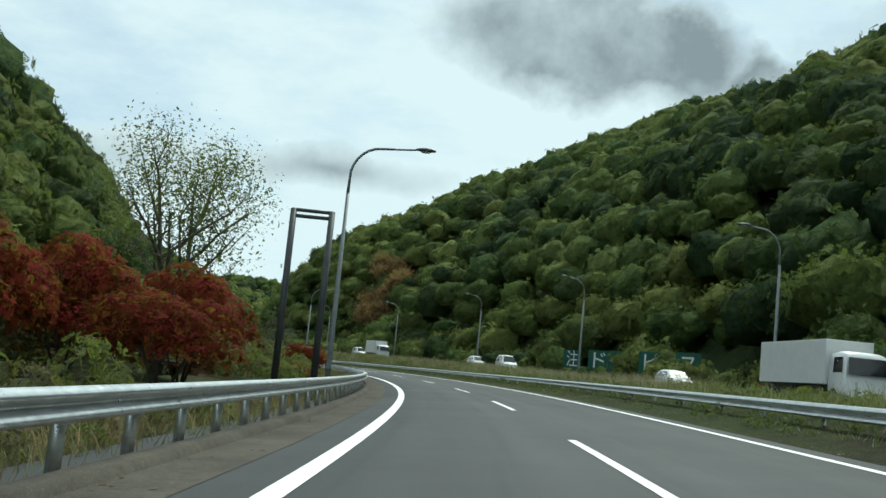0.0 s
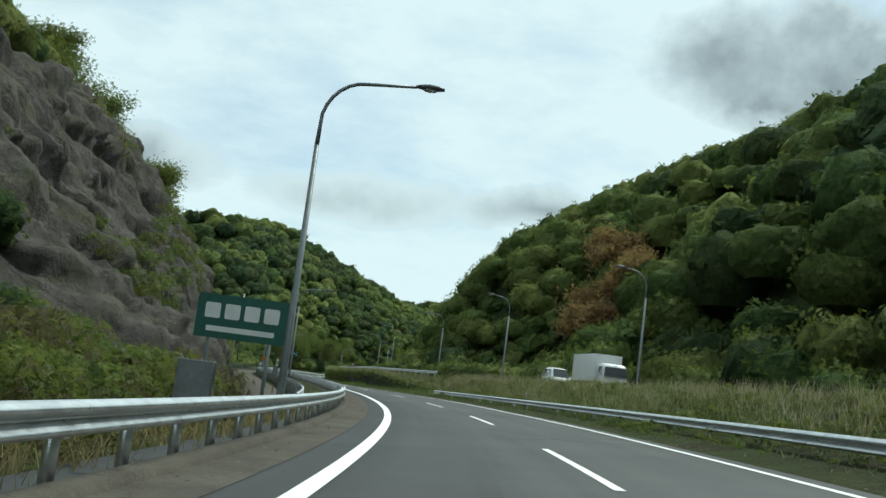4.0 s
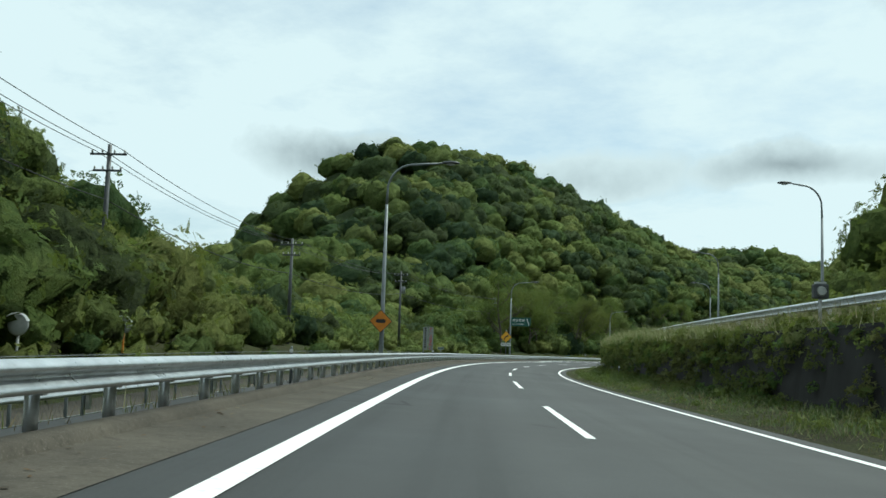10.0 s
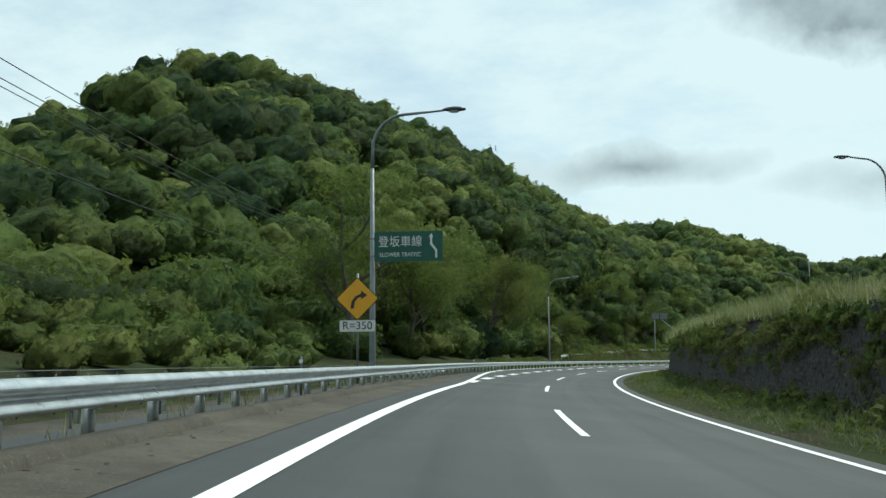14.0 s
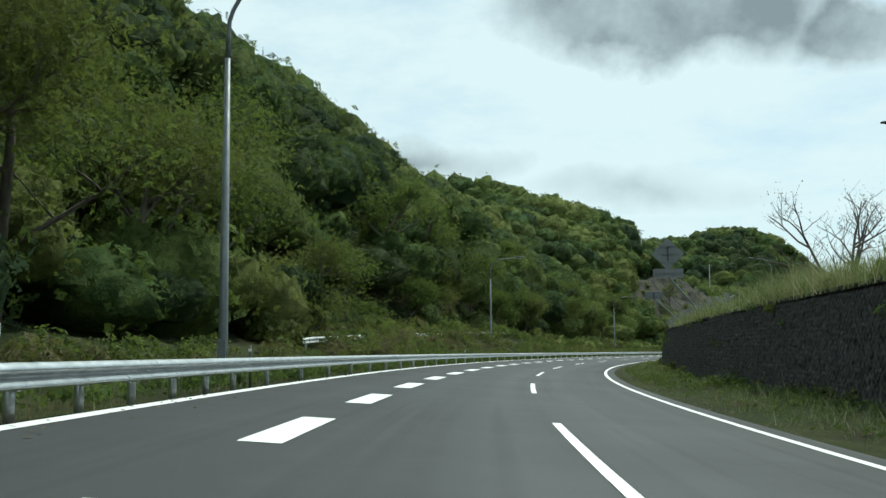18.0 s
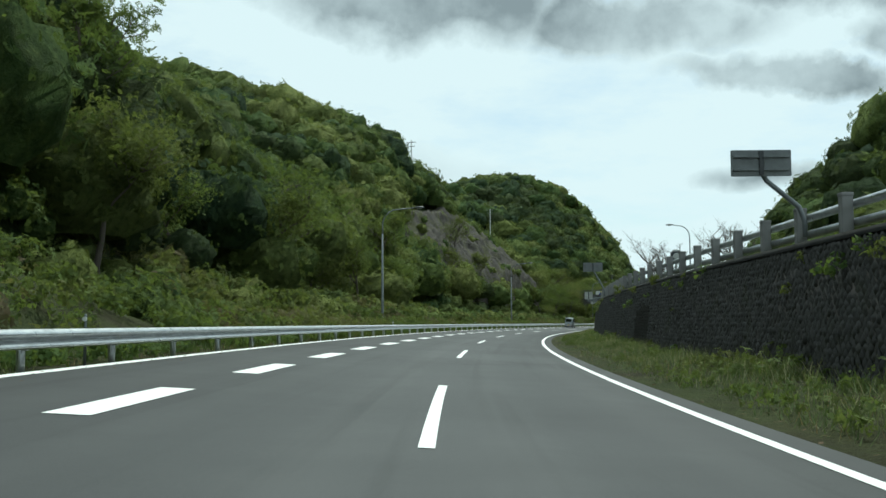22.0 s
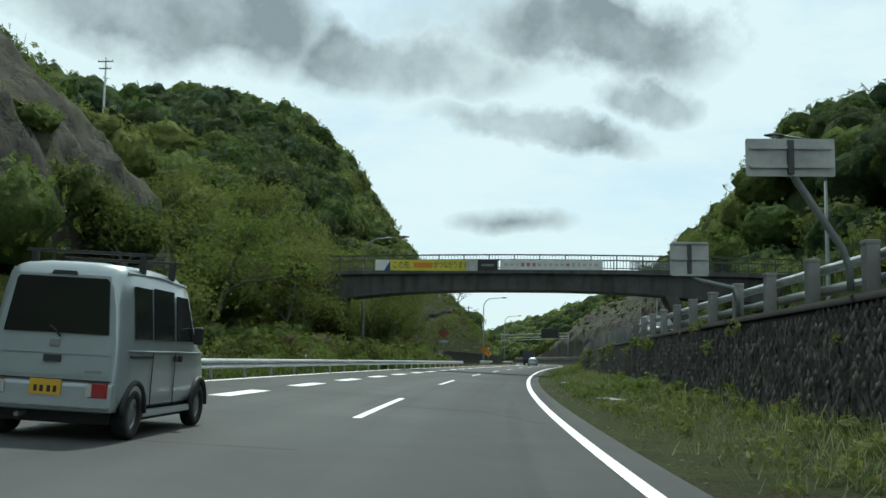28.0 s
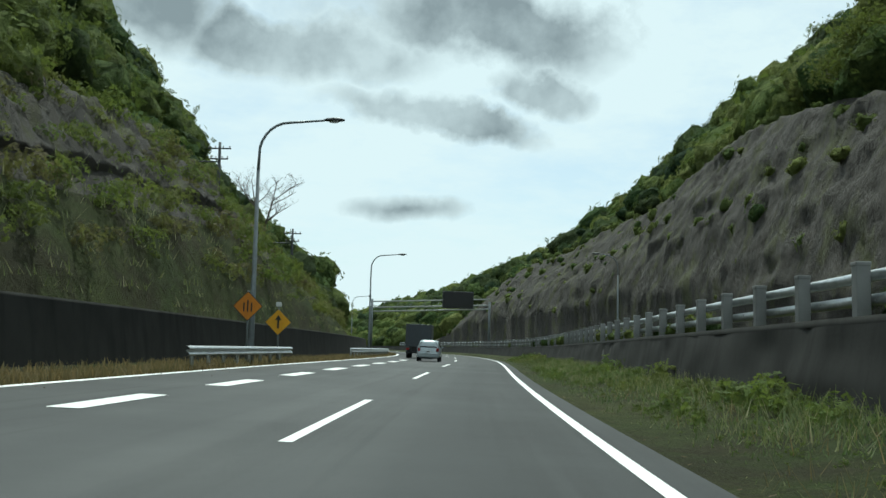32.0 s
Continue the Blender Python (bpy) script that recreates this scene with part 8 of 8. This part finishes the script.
def creepers():
    """Weeds and creepers that hang over the wall's top and stand at its foot."""
    rng = np.random.default_rng(41)
    kinds = [crown(rng, 42, 0.24, 5) for _ in range(5)]
    s = np.sort(np.r_[rng.uniform(222, 440, 560), rng.uniform(300, 440, 760), rng.uniform(216, 345, 480), rng.uniform(440, 860, 260)])
    up = rng.random(len(s)) < np.where(s < 440, 0.8, 0.62)
    w = wall_top(s)
    low = np.where(s < 420, 0.55, 0.35)
    z = np.where(up, w - np.abs(rng.normal(size=len(s))) * low * np.clip(w, 0.5, 1.7), rng.uniform(0.15, 0.5, len(s))).clip(0.1)
    n = WALL_N - 0.35 * (1 - z / np.maximum(w, 0.4)) - rng.uniform(-0.05, 0.12, len(s))
    r = rng.uniform(0.18, 0.5, len(s)) * np.where((s > 290) & (s < 425), 1.35, 1.0)
    R = np.c_[many(s, n, z), r, rng.integers(0, 5, len(s))]
    pale = rng.random(len(R)) < np.where((s > 290) & (s < 425), 0.8, 0.55)
    forest("creepers", "green creepers and weeds along the wall", R[pale], kinds, M_BANK, 12)
    forest("creepers", "dark green creepers hanging over the wall", R[~pale], kinds, M_SHRUB_DARK, 13)


creepers()


def grass(name, label, material, S, N, Z, tall, per, seed, lean=0.35, wide=0.012, spread=0.16, bent=True):
    """Tufts of narrow bent blades in one mesh."""
    rng = np.random.default_rng(seed)
    P = many(S, N, Z)
    k = len(P)
    root = P[:, None, :] + np.concatenate([rng.normal(size=(k, per, 2)) * spread, np.zeros((k, per, 1))], 2)
    a = rng.uniform(0, 6.28, (k, per))
    way = np.stack([np.cos(a), np.sin(a), 0 * a], -1)
    h = (tall[:, None] if hasattr(tall, "__len__") else tall) * rng.uniform(0.45, 1.15, (k, per))
    tip = root + way * (h * lean * rng.uniform(0.3, 1.4, (k, per)))[..., None] + np.array([0, 0, 1]) * h[..., None]
    mid = (root + tip) / 2 + np.array([0, 0, 1]) * (h * 0.12)[..., None]
    side = np.stack([-np.sin(a), np.cos(a), 0 * a], -1) * wide * rng.uniform(0.7, 1.5, (k, per))[..., None]
    V = np.stack([root - side, root + side, mid + side * 0.8, mid - side * 0.8, tip + side * 0.15, tip - side * 0.15], 2).reshape(-1, 3)
    if not bent:
        V = np.stack([root - side, root + side, tip + side * 0.2, tip - side * 0.2], 2).reshape(-1, 3)
        return thing(name, label, "grass", kind="stuff", data=array_mesh(name, V, np.arange(len(V)).reshape(-1, 4), material))
    i = np.arange(k * per)[:, None] * 6
    q = np.concatenate([i + np.array([[0, 1, 2, 3]]), i + np.array([[3, 2, 4, 5]])], 1).reshape(-1, 4)
    return thing(name, label, "grass", kind="stuff", data=array_mesh(name, V, q, material))


def lay_grass():
    rng = np.random.default_rng(77)
    k = 15000
    S = np.where(rng.random(k) < 0.12, rng.uniform(0, 205, k), rng.uniform(205, 960, k))
    N = rng.uniform(4.7, 7.75, k)
    ok = (rng.random(k) < 0.35 + 0.65 * rise(N, 4.9, 5.9)) & ((S > 205) | (N > 4.9))
    S, N = S[ok], N[ok]
    grass("grass", "rough green verge grass at the foot of the wall", M_VERGE, S, N, ground_z(S, N) - 0.02, 0.15 + 0.08 * wobble(np.stack([S, N], -1), 0.3) + 0.20 * rise(N, 5.9, 7.5), 8, 1, 0.9, 0.012, 0.2, False)
    grass("grass", "dry straw-coloured grass on the verge", M_GRASS_DRY, S[::3] + 0.3, N[::3], ground_z(S[::3] + 0.3, N[::3]) - 0.02, 0.20 + 0.1 * wobble(np.stack([S[::3], N[::3]], -1), 0.22), 4, 21, 0.8, 0.006, 0.2, False)
    k = 11000
    S, N = rng.uniform(0, 960, k), 7.7 - 2.8 * rng.uniform(0, 1, k) ** 1.3
    ok = rng.random(k) < 0.62 + 0.4 * wobble(np.stack([S, N], -1), 0.35)
    S, N = S[ok], N[ok]
    r = rng.uniform(0.09, 0.25, len(S)) * (1 + 0.5 * wobble(np.stack([S, N], -1), 0.25)) * (1 + 0.7 * rise(N, 6.0, 7.4))
    forest("weeds", "low leafy weeds on the verge", np.c_[many(S, N, ground_z(S, N) + r * 0.3), r, rng.integers(0, 4, len(S))], [crown(rng, 18, 0.25, 4) for _ in range(4)], M_WEED, 15)
    k = 6500
    S, N = rng.uniform(520, 930, k), 7.75 - 2.2 * rng.uniform(0, 1, k) ** 1.5
    ok = rng.random(k) < 0.6 + 0.6 * wobble(np.stack([S, N], -1), 0.28)
    S, N = S[ok], N[ok]
    grass("grass", "pale seeding grass on the verge below the wall", M_GRASS, S, N, ground_z(S, N) - 0.02, 0.26 + 0.24 * rise(N, 6.0, 7.4), 9, 22, 0.7, 0.009, 0.22, False)
    k = 4800
    S, N = rng.uniform(20, 520, k), rng.uniform(6.6, 10.3, k)
    ok = ((S < 212) | (N > WALL_N + 0.05))
    S, N = S[ok], N[ok]
    S = np.r_[S, rng.uniform(300, 525, 2600)]
    N = np.r_[N, rng.uniform(WALL_N + 0.1, 9.5, 2600)]
    grass("grass", "tall grass on the bank between the carriageways", M_GRASS, S, N, ground_z(S, N) - 0.03, 0.58 + 0.22 * wobble(np.stack([S, N], -1), 0.2) + 0.25 * rise(S, 300, 330), 16, 2, 0.8, 0.011, 0.34, False)
    k = 3600
    S, N = rng.uniform(20, 520, k), rng.uniform(7.0, 10.2, k)
    ok = (S < 212) | (N > WALL_N + 0.1)
    S, N = S[ok], N[ok]
    r = rng.uniform(0.2, 0.55, len(S))
    forest("weeds", "yellow-green weeds and grass on the bank", np.c_[many(S, N, ground_z(S, N) + r * 0.35), r, rng.integers(0, 4, len(S))], [crown(rng, 24, 0.25, 4) for _ in range(4)], M_BANK, 16)
    k = 3200
    S, N = rng.uniform(40, 430, k), rng.uniform(7.2, 10.2, k)
    ok = ((S < 212) | (N > WALL_N + 0.25))
    S, N = S[ok], N[ok]
    grass("pampas_grass", "pale dry plumed grass on the bank", M_PLUME, S, N, ground_z(S, N) + 0.25, 0.6, 9, 3, 0.7, 0.008, 0.3, False)
    k = 3400
    S = rng.uniform(-10, 860, k)
    S = S[(S < 150) | (S > 800) | (rng.random(k) < np.where(S < 440, 0.5, 0.35))]
    k = len(S)
    N = RAIL_N(S) - rng.uniform(0.05, 1.9, k)
    grass("grass", "dry weeds behind the guard rail", M_GRASS_DRY, S[::2], N[::2], ground_z(S[::2], N[::2]) - 0.02, 0.24, 9, 4, 0.7, 0.006, 0.16, False)
    grass("grass", "green weeds behind the guard rail", M_GRASS, S[1::2], N[1::2], ground_z(S[1::2], N[1::2]) - 0.02, 0.32, 9, 5, 0.6, 0.008, 0.16, False)
    k = 1300
    S, N = rng.uniform(-10, 150, k), -rng.uniform(6.1, 8.2, k)
    grass("grass", "tangled brown dead weeds under the guard rail", M_GRASS_DRY, S, N, ground_z(S, N) - 0.02, 0.42, 12, 23, 1.0, 0.007, 0.2)
    k = 1500
    S, N = rng.uniform(446, 850, k), -rng.uniform(7.2, 9.2, k)
    r = rng.uniform(0.22, 0.5, k)
    forest("weeds", "dark weeds in the shade behind the guard rail", np.c_[many(S, N, ground_z(S, N) + r * 0.3), r, rng.integers(0, 4, k)], [crown(rng, 22, 0.26, 4) for _ in range(4)], M_SHRUB_DARK, 17)
    k = 4600
    S, N = rng.uniform(835, 1050, k), -rng.uniform(6.6, 9.6, k)
    grass("grass", "yellow dry grass strip below the retaining wall", M_GRASS_DRY, S, N, ground_z(S, N) - 0.02, 0.3, 10, 6, 0.6, 0.014, 0.18)
    k = 1700
    S, N = rng.uniform(862, 1000, k), -rng.uniform(10.6, 30, k)
    ok = N > -(15 + 0.10 * (S - 860))
    S, N = S[ok], N[ok]
    grass("grass", "rough grass and weeds on the steep slope", M_GRASS, S, N, ground_z(S, N) - 0.05, 0.4, 14, 7, 0.8, 0.014, 0.45, False)


lay_grass()


# ---------------------------------------------------------------- left wall, side fences, litter
def left_wall():
    s = np.arange(858, 1120, 2.0)
    z = np.interp(s, [858, 875, 925, 1120], [0.4, 1.85, 1.75, 1.5])
    rows = [many(s, -10.0, -0.3), many(s, -10.25, z), many(s, -10.25, z + 0.1), many(s, -10.7, z + 0.1), many(s, -10.7, -0.3)]
    V = np.stack(rows, 1).reshape(-1, 3)
    i = np.arange(len(s) - 1)[:, None] * 5 + np.arange(4)[None, :]
    w = thing("retaining_wall", "low dark stained concrete retaining wall below the slope", "wall", kind="structure", data=array_mesh("retaining_wall", V, np.stack([i, i + 5, i + 6, i + 1], -1).reshape(-1, 4), M_CONC_DARK))


left_wall()


def netting(s0, s1, n, z0, z1, gap=0.16, w=0.006):
    """Slanting wires both ways, as thin strips."""
    s, run = np.arange(s0, s1 - (z1 - z0), gap), z1 - z0
    V = []
    for way in (1, -1):
        a, b = (s, s + run) if way > 0 else (s + run, s)
        V += [np.stack([many(a - w, n, z0), many(a + w, n, z0), many(b + w, n, z1), many(b - w, n, z1)], 1)]
    V = np.concatenate(V).reshape(-1, 3)
    return array_mesh("netting", V, np.arange(len(V)).reshape(-1, 4), M_POLE_DARK)


def mesh_fence(s0, s1, n, z0, h):
    """A wire fence: thin posts, two wires and vertical strands."""
    a = s0
    while a < s1:
        b = min(a + 30, s1)
        g = thing("wire_fence", "low grey wire fence beside the side road", "fence", "fences of the side road")
        for q in np.arange(a, b, 2.0):
            share("post", FENCE_POST, g, stand(q, n, z0))
        share("netting", netting(a, b, n, z0 + 0.05, z0 + h), g, None, "thin dark wire netting")
        for z in (0.12, h * 0.5, h - 0.05):
            part("wire", tube(bmesh.new(), [at(q, n, z0 + z) for q in np.linspace(a, b, 9)], 0.012, 5), M_POLE, g)
        a = b


FENCE_POST = post_mesh("post", 0.03, -0.3, 1.05, M_POLE)
mesh_fence(172, 300, -8.2, -0.95, 1.0)
mesh_fence(165, 490, -13.3, -1.1, 1.2)


def upper_rail(s0, s1, n, z):
    """White rail of a lane on the slope."""
    g = thing("guard_rail", "old white guard rail of a lane on the wooded slope", "guard rail")
    s = np.linspace(s0, s1, 30)
    w_beam("beam", s, n + 0 * s, z(s) + 0.6, 0.32, 0.08, 1, g, M_SIGN_WHITE)
    for q in np.arange(s0 + 1, s1, 4.0):
        share("post", POST, g, stand(q, n - 0.1, float(z(np.array(q)))))


upper_rail(513, 584, -12.4, lambda s: ground_z(s, -12.4 + 0 * s))
upper_rail(778, 812, -20.0, lambda s: np.interp(s, [778, 812], [7.0, 7.2]))


# ---------------------------------------------------------------- small things along the road
def traffic_mirror(s, n, z, post_mat, label):
    """A round convex mirror under a small hood, on a slim post."""
    z0 = float(ground_z(s, n))
    g = thing("traffic_mirror", label, "traffic mirror", m=stand(s, n, z0))
    part("post", tube(bmesh.new(), [(0, 0.08, -0.3), (0, 0.08, z - z0 + 0.2)], 0.04, 10), post_mat, g)
    bm = bmesh.new()
    rings = []
    for r, y in ((0.0, -0.03), (0.15, -0.02), (0.27, 0.0), (0.31, 0.03), (0.27, 0.06)):
        rings.append([bm.verts.new((r * math.cos(a), y, z - z0 + r * math.sin(a))) for a in [2 * math.pi * k / 20 for k in range(20)]] if r else [bm.verts.new((0, y, z - z0))])
    for k in range(20):
        bm.faces.new((rings[0][0], rings[1][k], rings[1][(k + 1) % 20]))
    for a, b in zip(rings[1:], rings[2:]):
        for k in range(20):
            bm.faces.new((a[k], b[k], b[(k + 1) % 20], a[(k + 1) % 20])).smooth = True
    bm.faces.new(rings[-1][::-1])
    bmesh.ops.recalc_face_normals(bm, faces=bm.faces)
    part("mirror", bm, M_SIGN_BACK_PALE, g, "pale grey mirror disc")
    bm = bmesh.new()
    arc = [(0.34 * math.cos(radians(a)), 0.34 * math.sin(radians(a))) for a in range(20, 161, 14)]
    rows = [[bm.verts.new((x, y, z - z0 + q)) for x, q in arc] for y in (-0.16, 0.05)]
    for k in range(len(arc) - 1):
        bm.faces.new((rows[0][k], rows[0][k + 1], rows[1][k + 1], rows[1][k]))
    bmesh.ops.solidify(bm, geom=list(bm.faces), thickness=0.012)
    part("hood", bm, M_SIGN_WHITE, g)


traffic_mirror(289.3, -14.3, 0.84, M_SIGN_BACK_PALE, "round convex traffic mirror on a pale post")
traffic_mirror(297.5, -14.3, 1.01, M_SIGN_ORANGE, "round convex traffic mirror on an orange post")


def plank_bridge():
    """The end of a small steel bridge beside the road: deck, beam, posts and three rails."""
    g = thing("small_bridge", "small steel bridge with yellow rails behind the guard rail", "bridge", m=stand(54.5, -14.2, 0.0))
    part("deck", box(bmesh.new(), -1.6, 1.0, -5.0, 3.6, 0.86, 1.06, 0.02), M_CONC_DARK, g)
    part("beam", box(bmesh.new(), 0.62, 0.9, -5.0, 3.6, 0.30, 0.86, 0.015), M_RUST, g, "rust brown edge beam")
    for x in (-1.4, 0.8):
        for y in np.arange(-4.8, 3.6, 2.0):
            part("post", box(bmesh.new(), x - 0.035, x + 0.035, y - 0.035, y + 0.035, 1.06, 2.35, 0.006), M_SIGN_YELLOW_OLD, g)
        for z in (1.35, 1.75, 2.1, 2.38):
            part("rail", tube(bmesh.new(), [(x, -5.0, z), (x, 3.6, z)], 0.032, 8), M_SIGN_YELLOW_OLD if 1.5 < z < 2.2 else M_CONC_LIGHT, g)
    for x in (-1.2, 0.4):
        part("pier", box(bmesh.new(), x - 0.2, x + 0.2, -0.4, 0.2, -1.2, 0.86, 0.02), M_CONC_DARK, g)


M_RUST = painted("rusty_steel", (0.17, 0.085, 0.04), 0.8, 0.1, 0.5, 3)
M_SIGN_YELLOW_OLD = painted("faded_yellow_paint", (0.42, 0.29, 0.05), 0.6, 0, 0.35, 3)
plank_bridge()


def bin_box():
    g = thing("blue_container", "faded blue plastic container beside the side road", "container", m=stand(474.5, -13.9, -0.45))
    bm = bmesh.new()
    a = [bm.verts.new(p) for p in ((-0.36, -0.42, 0), (0.36, -0.42, 0), (0.36, 0.42, 0), (-0.36, 0.42, 0))]
    b = [bm.verts.new(p) for p in ((-0.42, -0.5, 0.9), (0.42, -0.5, 0.9), (0.42, 0.5, 0.9), (-0.42, 0.5, 0.9))]
    for k in range(4):
        bm.faces.new((a[k], a[(k + 1) % 4], b[(k + 1) % 4], b[k]))
    bm.faces.new(a[::-1]), bm.faces.new(b)
    bmesh.ops.bevel(bm, geom=list(bm.edges), offset=0.03, segments=2, affect="EDGES")
    part("body", bm, M_BLUE_OLD, g)
    part("lid", box(bmesh.new(), -0.47, 0.47, -0.53, 0.53, 0.9, 0.97, 0.02), M_BLUE_OLD, g)


M_BLUE_OLD = painted("faded_blue_plastic", (0.06, 0.16, 0.26), 0.55, 0, 0.3, 3)
bin_box()
small_plate(484.4, -13.0, 0.9, 0.75, 0.35, M_SIGN_WHITE, 1, "small white board on a post beside the side road", M_SIGN_BACK)
small_plate(475.8, -13.2, 0.55, 0.22, 0.22, M_SIGN_WHITE, 1, "small white round-cornered marker on a thin post", M_SIGN_BACK)


def delineator(s, n, z0=None):
    z0 = float(ground_z(s, n)) if z0 is None else z0
    g = thing("delineator_post", "thin grey delineator post with a white reflector", "post", "delineators on the verge", m=stand(s, n, z0))
    part("post", tube(bmesh.new(), [(0, 0, -0.2), (0, 0, 0.86), (0, 0, 0.9)], [0.03, 0.03, 0.02], 8), M_POLE, g)
    part("reflector", tube(bmesh.new(), [(0, -0.035, 0.8), (0, -0.055, 0.8)], 0.045, 12), M_SIGN_WHITE, g)


for s in (175.0, 227.5, 277.0, 327.0):
    delineator(s, 6.9)
for s in (235, 285, 335, 385, 435, 485, 535, 585, 635, 685, 735, 785, 835):
    delineator(s, float(RAIL_N(s)) - 0.16, 0.0)


# flat concrete slabs and stones left on the verge
SLAB_MATS = (M_CONC_LIGHT, M_CONC, M_CONC_LIGHT)
for i, (s, n, l, w, turn) in enumerate(((462.3, 5.9, 1.5, 0.35, 40), (457.8, 6.6, 0.9, 0.3, 60), (453.0, 4.95, 0.45, 1.6, 4), (768, 5.6, 0.5, 1.7, 10), (778, 6.2, 0.9, 0.6, 30), (790, 5.4, 0.5, 1.3, -8))):
    bm = box(bmesh.new(), -l / 2, l / 2, -w / 2, w / 2, -0.1, 0.09, 0.02)
    me = bpy.data.meshes.new("concrete_slab")
    bm.to_mesh(me), bm.free()
    me.materials.append(SLAB_MATS[i % 3])
    thing("concrete_slab", "loose flat concrete slab lying in the verge grass", "slab", "slabs on the verge", data=me, m=stand(s, n, float(ground_z(s, n)) + 0.03, turn))


def kerb():
    s = np.arange(-20, 404, 2.0)
    n = RAIL_N(s) + 0.12
    rows = [many(s, n + 0.32, 0.0), many(s, n + 0.26, 0.10), many(s, n + 0.02, 0.12), many(s, n, -0.2)]
    V = np.stack(rows, 1).reshape(-1, 3)
    i = np.arange(len(s) - 1)[:, None] * 4 + np.arange(3)[None, :]
    thing("kerb", "low brown weathered kerb at the foot of the guard rail", "kerb", kind="structure", data=array_mesh("kerb", V, np.stack([i, i + 4, i + 5, i + 1], -1).reshape(-1, 4), M_SHOULDER))


kerb()


def litter():
    """Dead leaves and small stones along the shoulder and the verge."""
    rng = np.random.default_rng(88)
    k = 5200
    S = rng.uniform(0, 900, k)
    N = np.where(rng.random(k) < 0.6, RAIL_N(S) + 0.45 + np.abs(rng.normal(size=k)) * 0.35, 4.1 + np.abs(rng.normal(size=k)) * 0.3)
    N = np.where((N > 0) & (S > 165) & (S < 254), right_edge(S) + 0.6 + 0 * N, N)
    c = many(S, N, 0.018)
    a = rng.uniform(0, 6.28, k)
    w, h = rng.uniform(0.015, 0.05, (k, 1)), rng.uniform(0.015, 0.04, (k, 1))
    u, v = np.stack([np.cos(a), np.sin(a), 0.2 * np.sin(3 * a)], -1), np.stack([-np.sin(a), np.cos(a), 0.2 * np.cos(2 * a)], -1)
    V = np.stack([c - u * w, c - v * h, c + u * w, c + v * h], 1).reshape(-1, 3)
    thing("fallen_leaves", "brown fallen leaves and grit along the road edges", "leaves", kind="stuff", data=array_mesh("fallen_leaves", V, np.arange(len(V)).reshape(-1, 4), M_DEAD))


M_DEAD = blades("dead_leaves", (0.13, 0.085, 0.045), (0.09, 0.06, 0.035), (0.2, 0.16, 0.09))
litter()


def beacon(s, n, z):
    """A signal box with a small hood on a short post above the fence."""
    z0 = float(wall_top(s)) + 0.1
    g = thing("roadside_beacon", "dark signal box on a pale post behind the fence", "beacon", "beacons along the wall", m=stand(s, n, z0))
    part("post", tube(bmesh.new(), [(0, 0.1, -0.1), (0, 0.1, z - z0)], 0.05, 10), M_SIGN_BACK_PALE, g)
    part("case", box(bmesh.new(), -0.22, 0.22, -0.05, 0.22, z - z0 - 0.22, z - z0 + 0.22, 0.05), M_POLE_DARK, g)
    part("lens", tube(bmesh.new(), [(0, -0.05, z - z0), (0, -0.09, z - z0)], [0.15, 0.12], 14), M_LAMPGLASS, g)
    part("cap", box(bmesh.new(), -0.15, 0.15, -0.03, 0.18, z - z0 + 0.22, z - z0 + 0.28, 0.015), M_SIGN_BACK_PALE, g)


beacon(291.6, 8.5, 3.7)
beacon(609.0, 8.75, 4.3)
beacon(631.0, 8.75, 4.15)
beacon(654.7, 8.75, 4.1)
beacon(679.7, 8.75, 4.1)
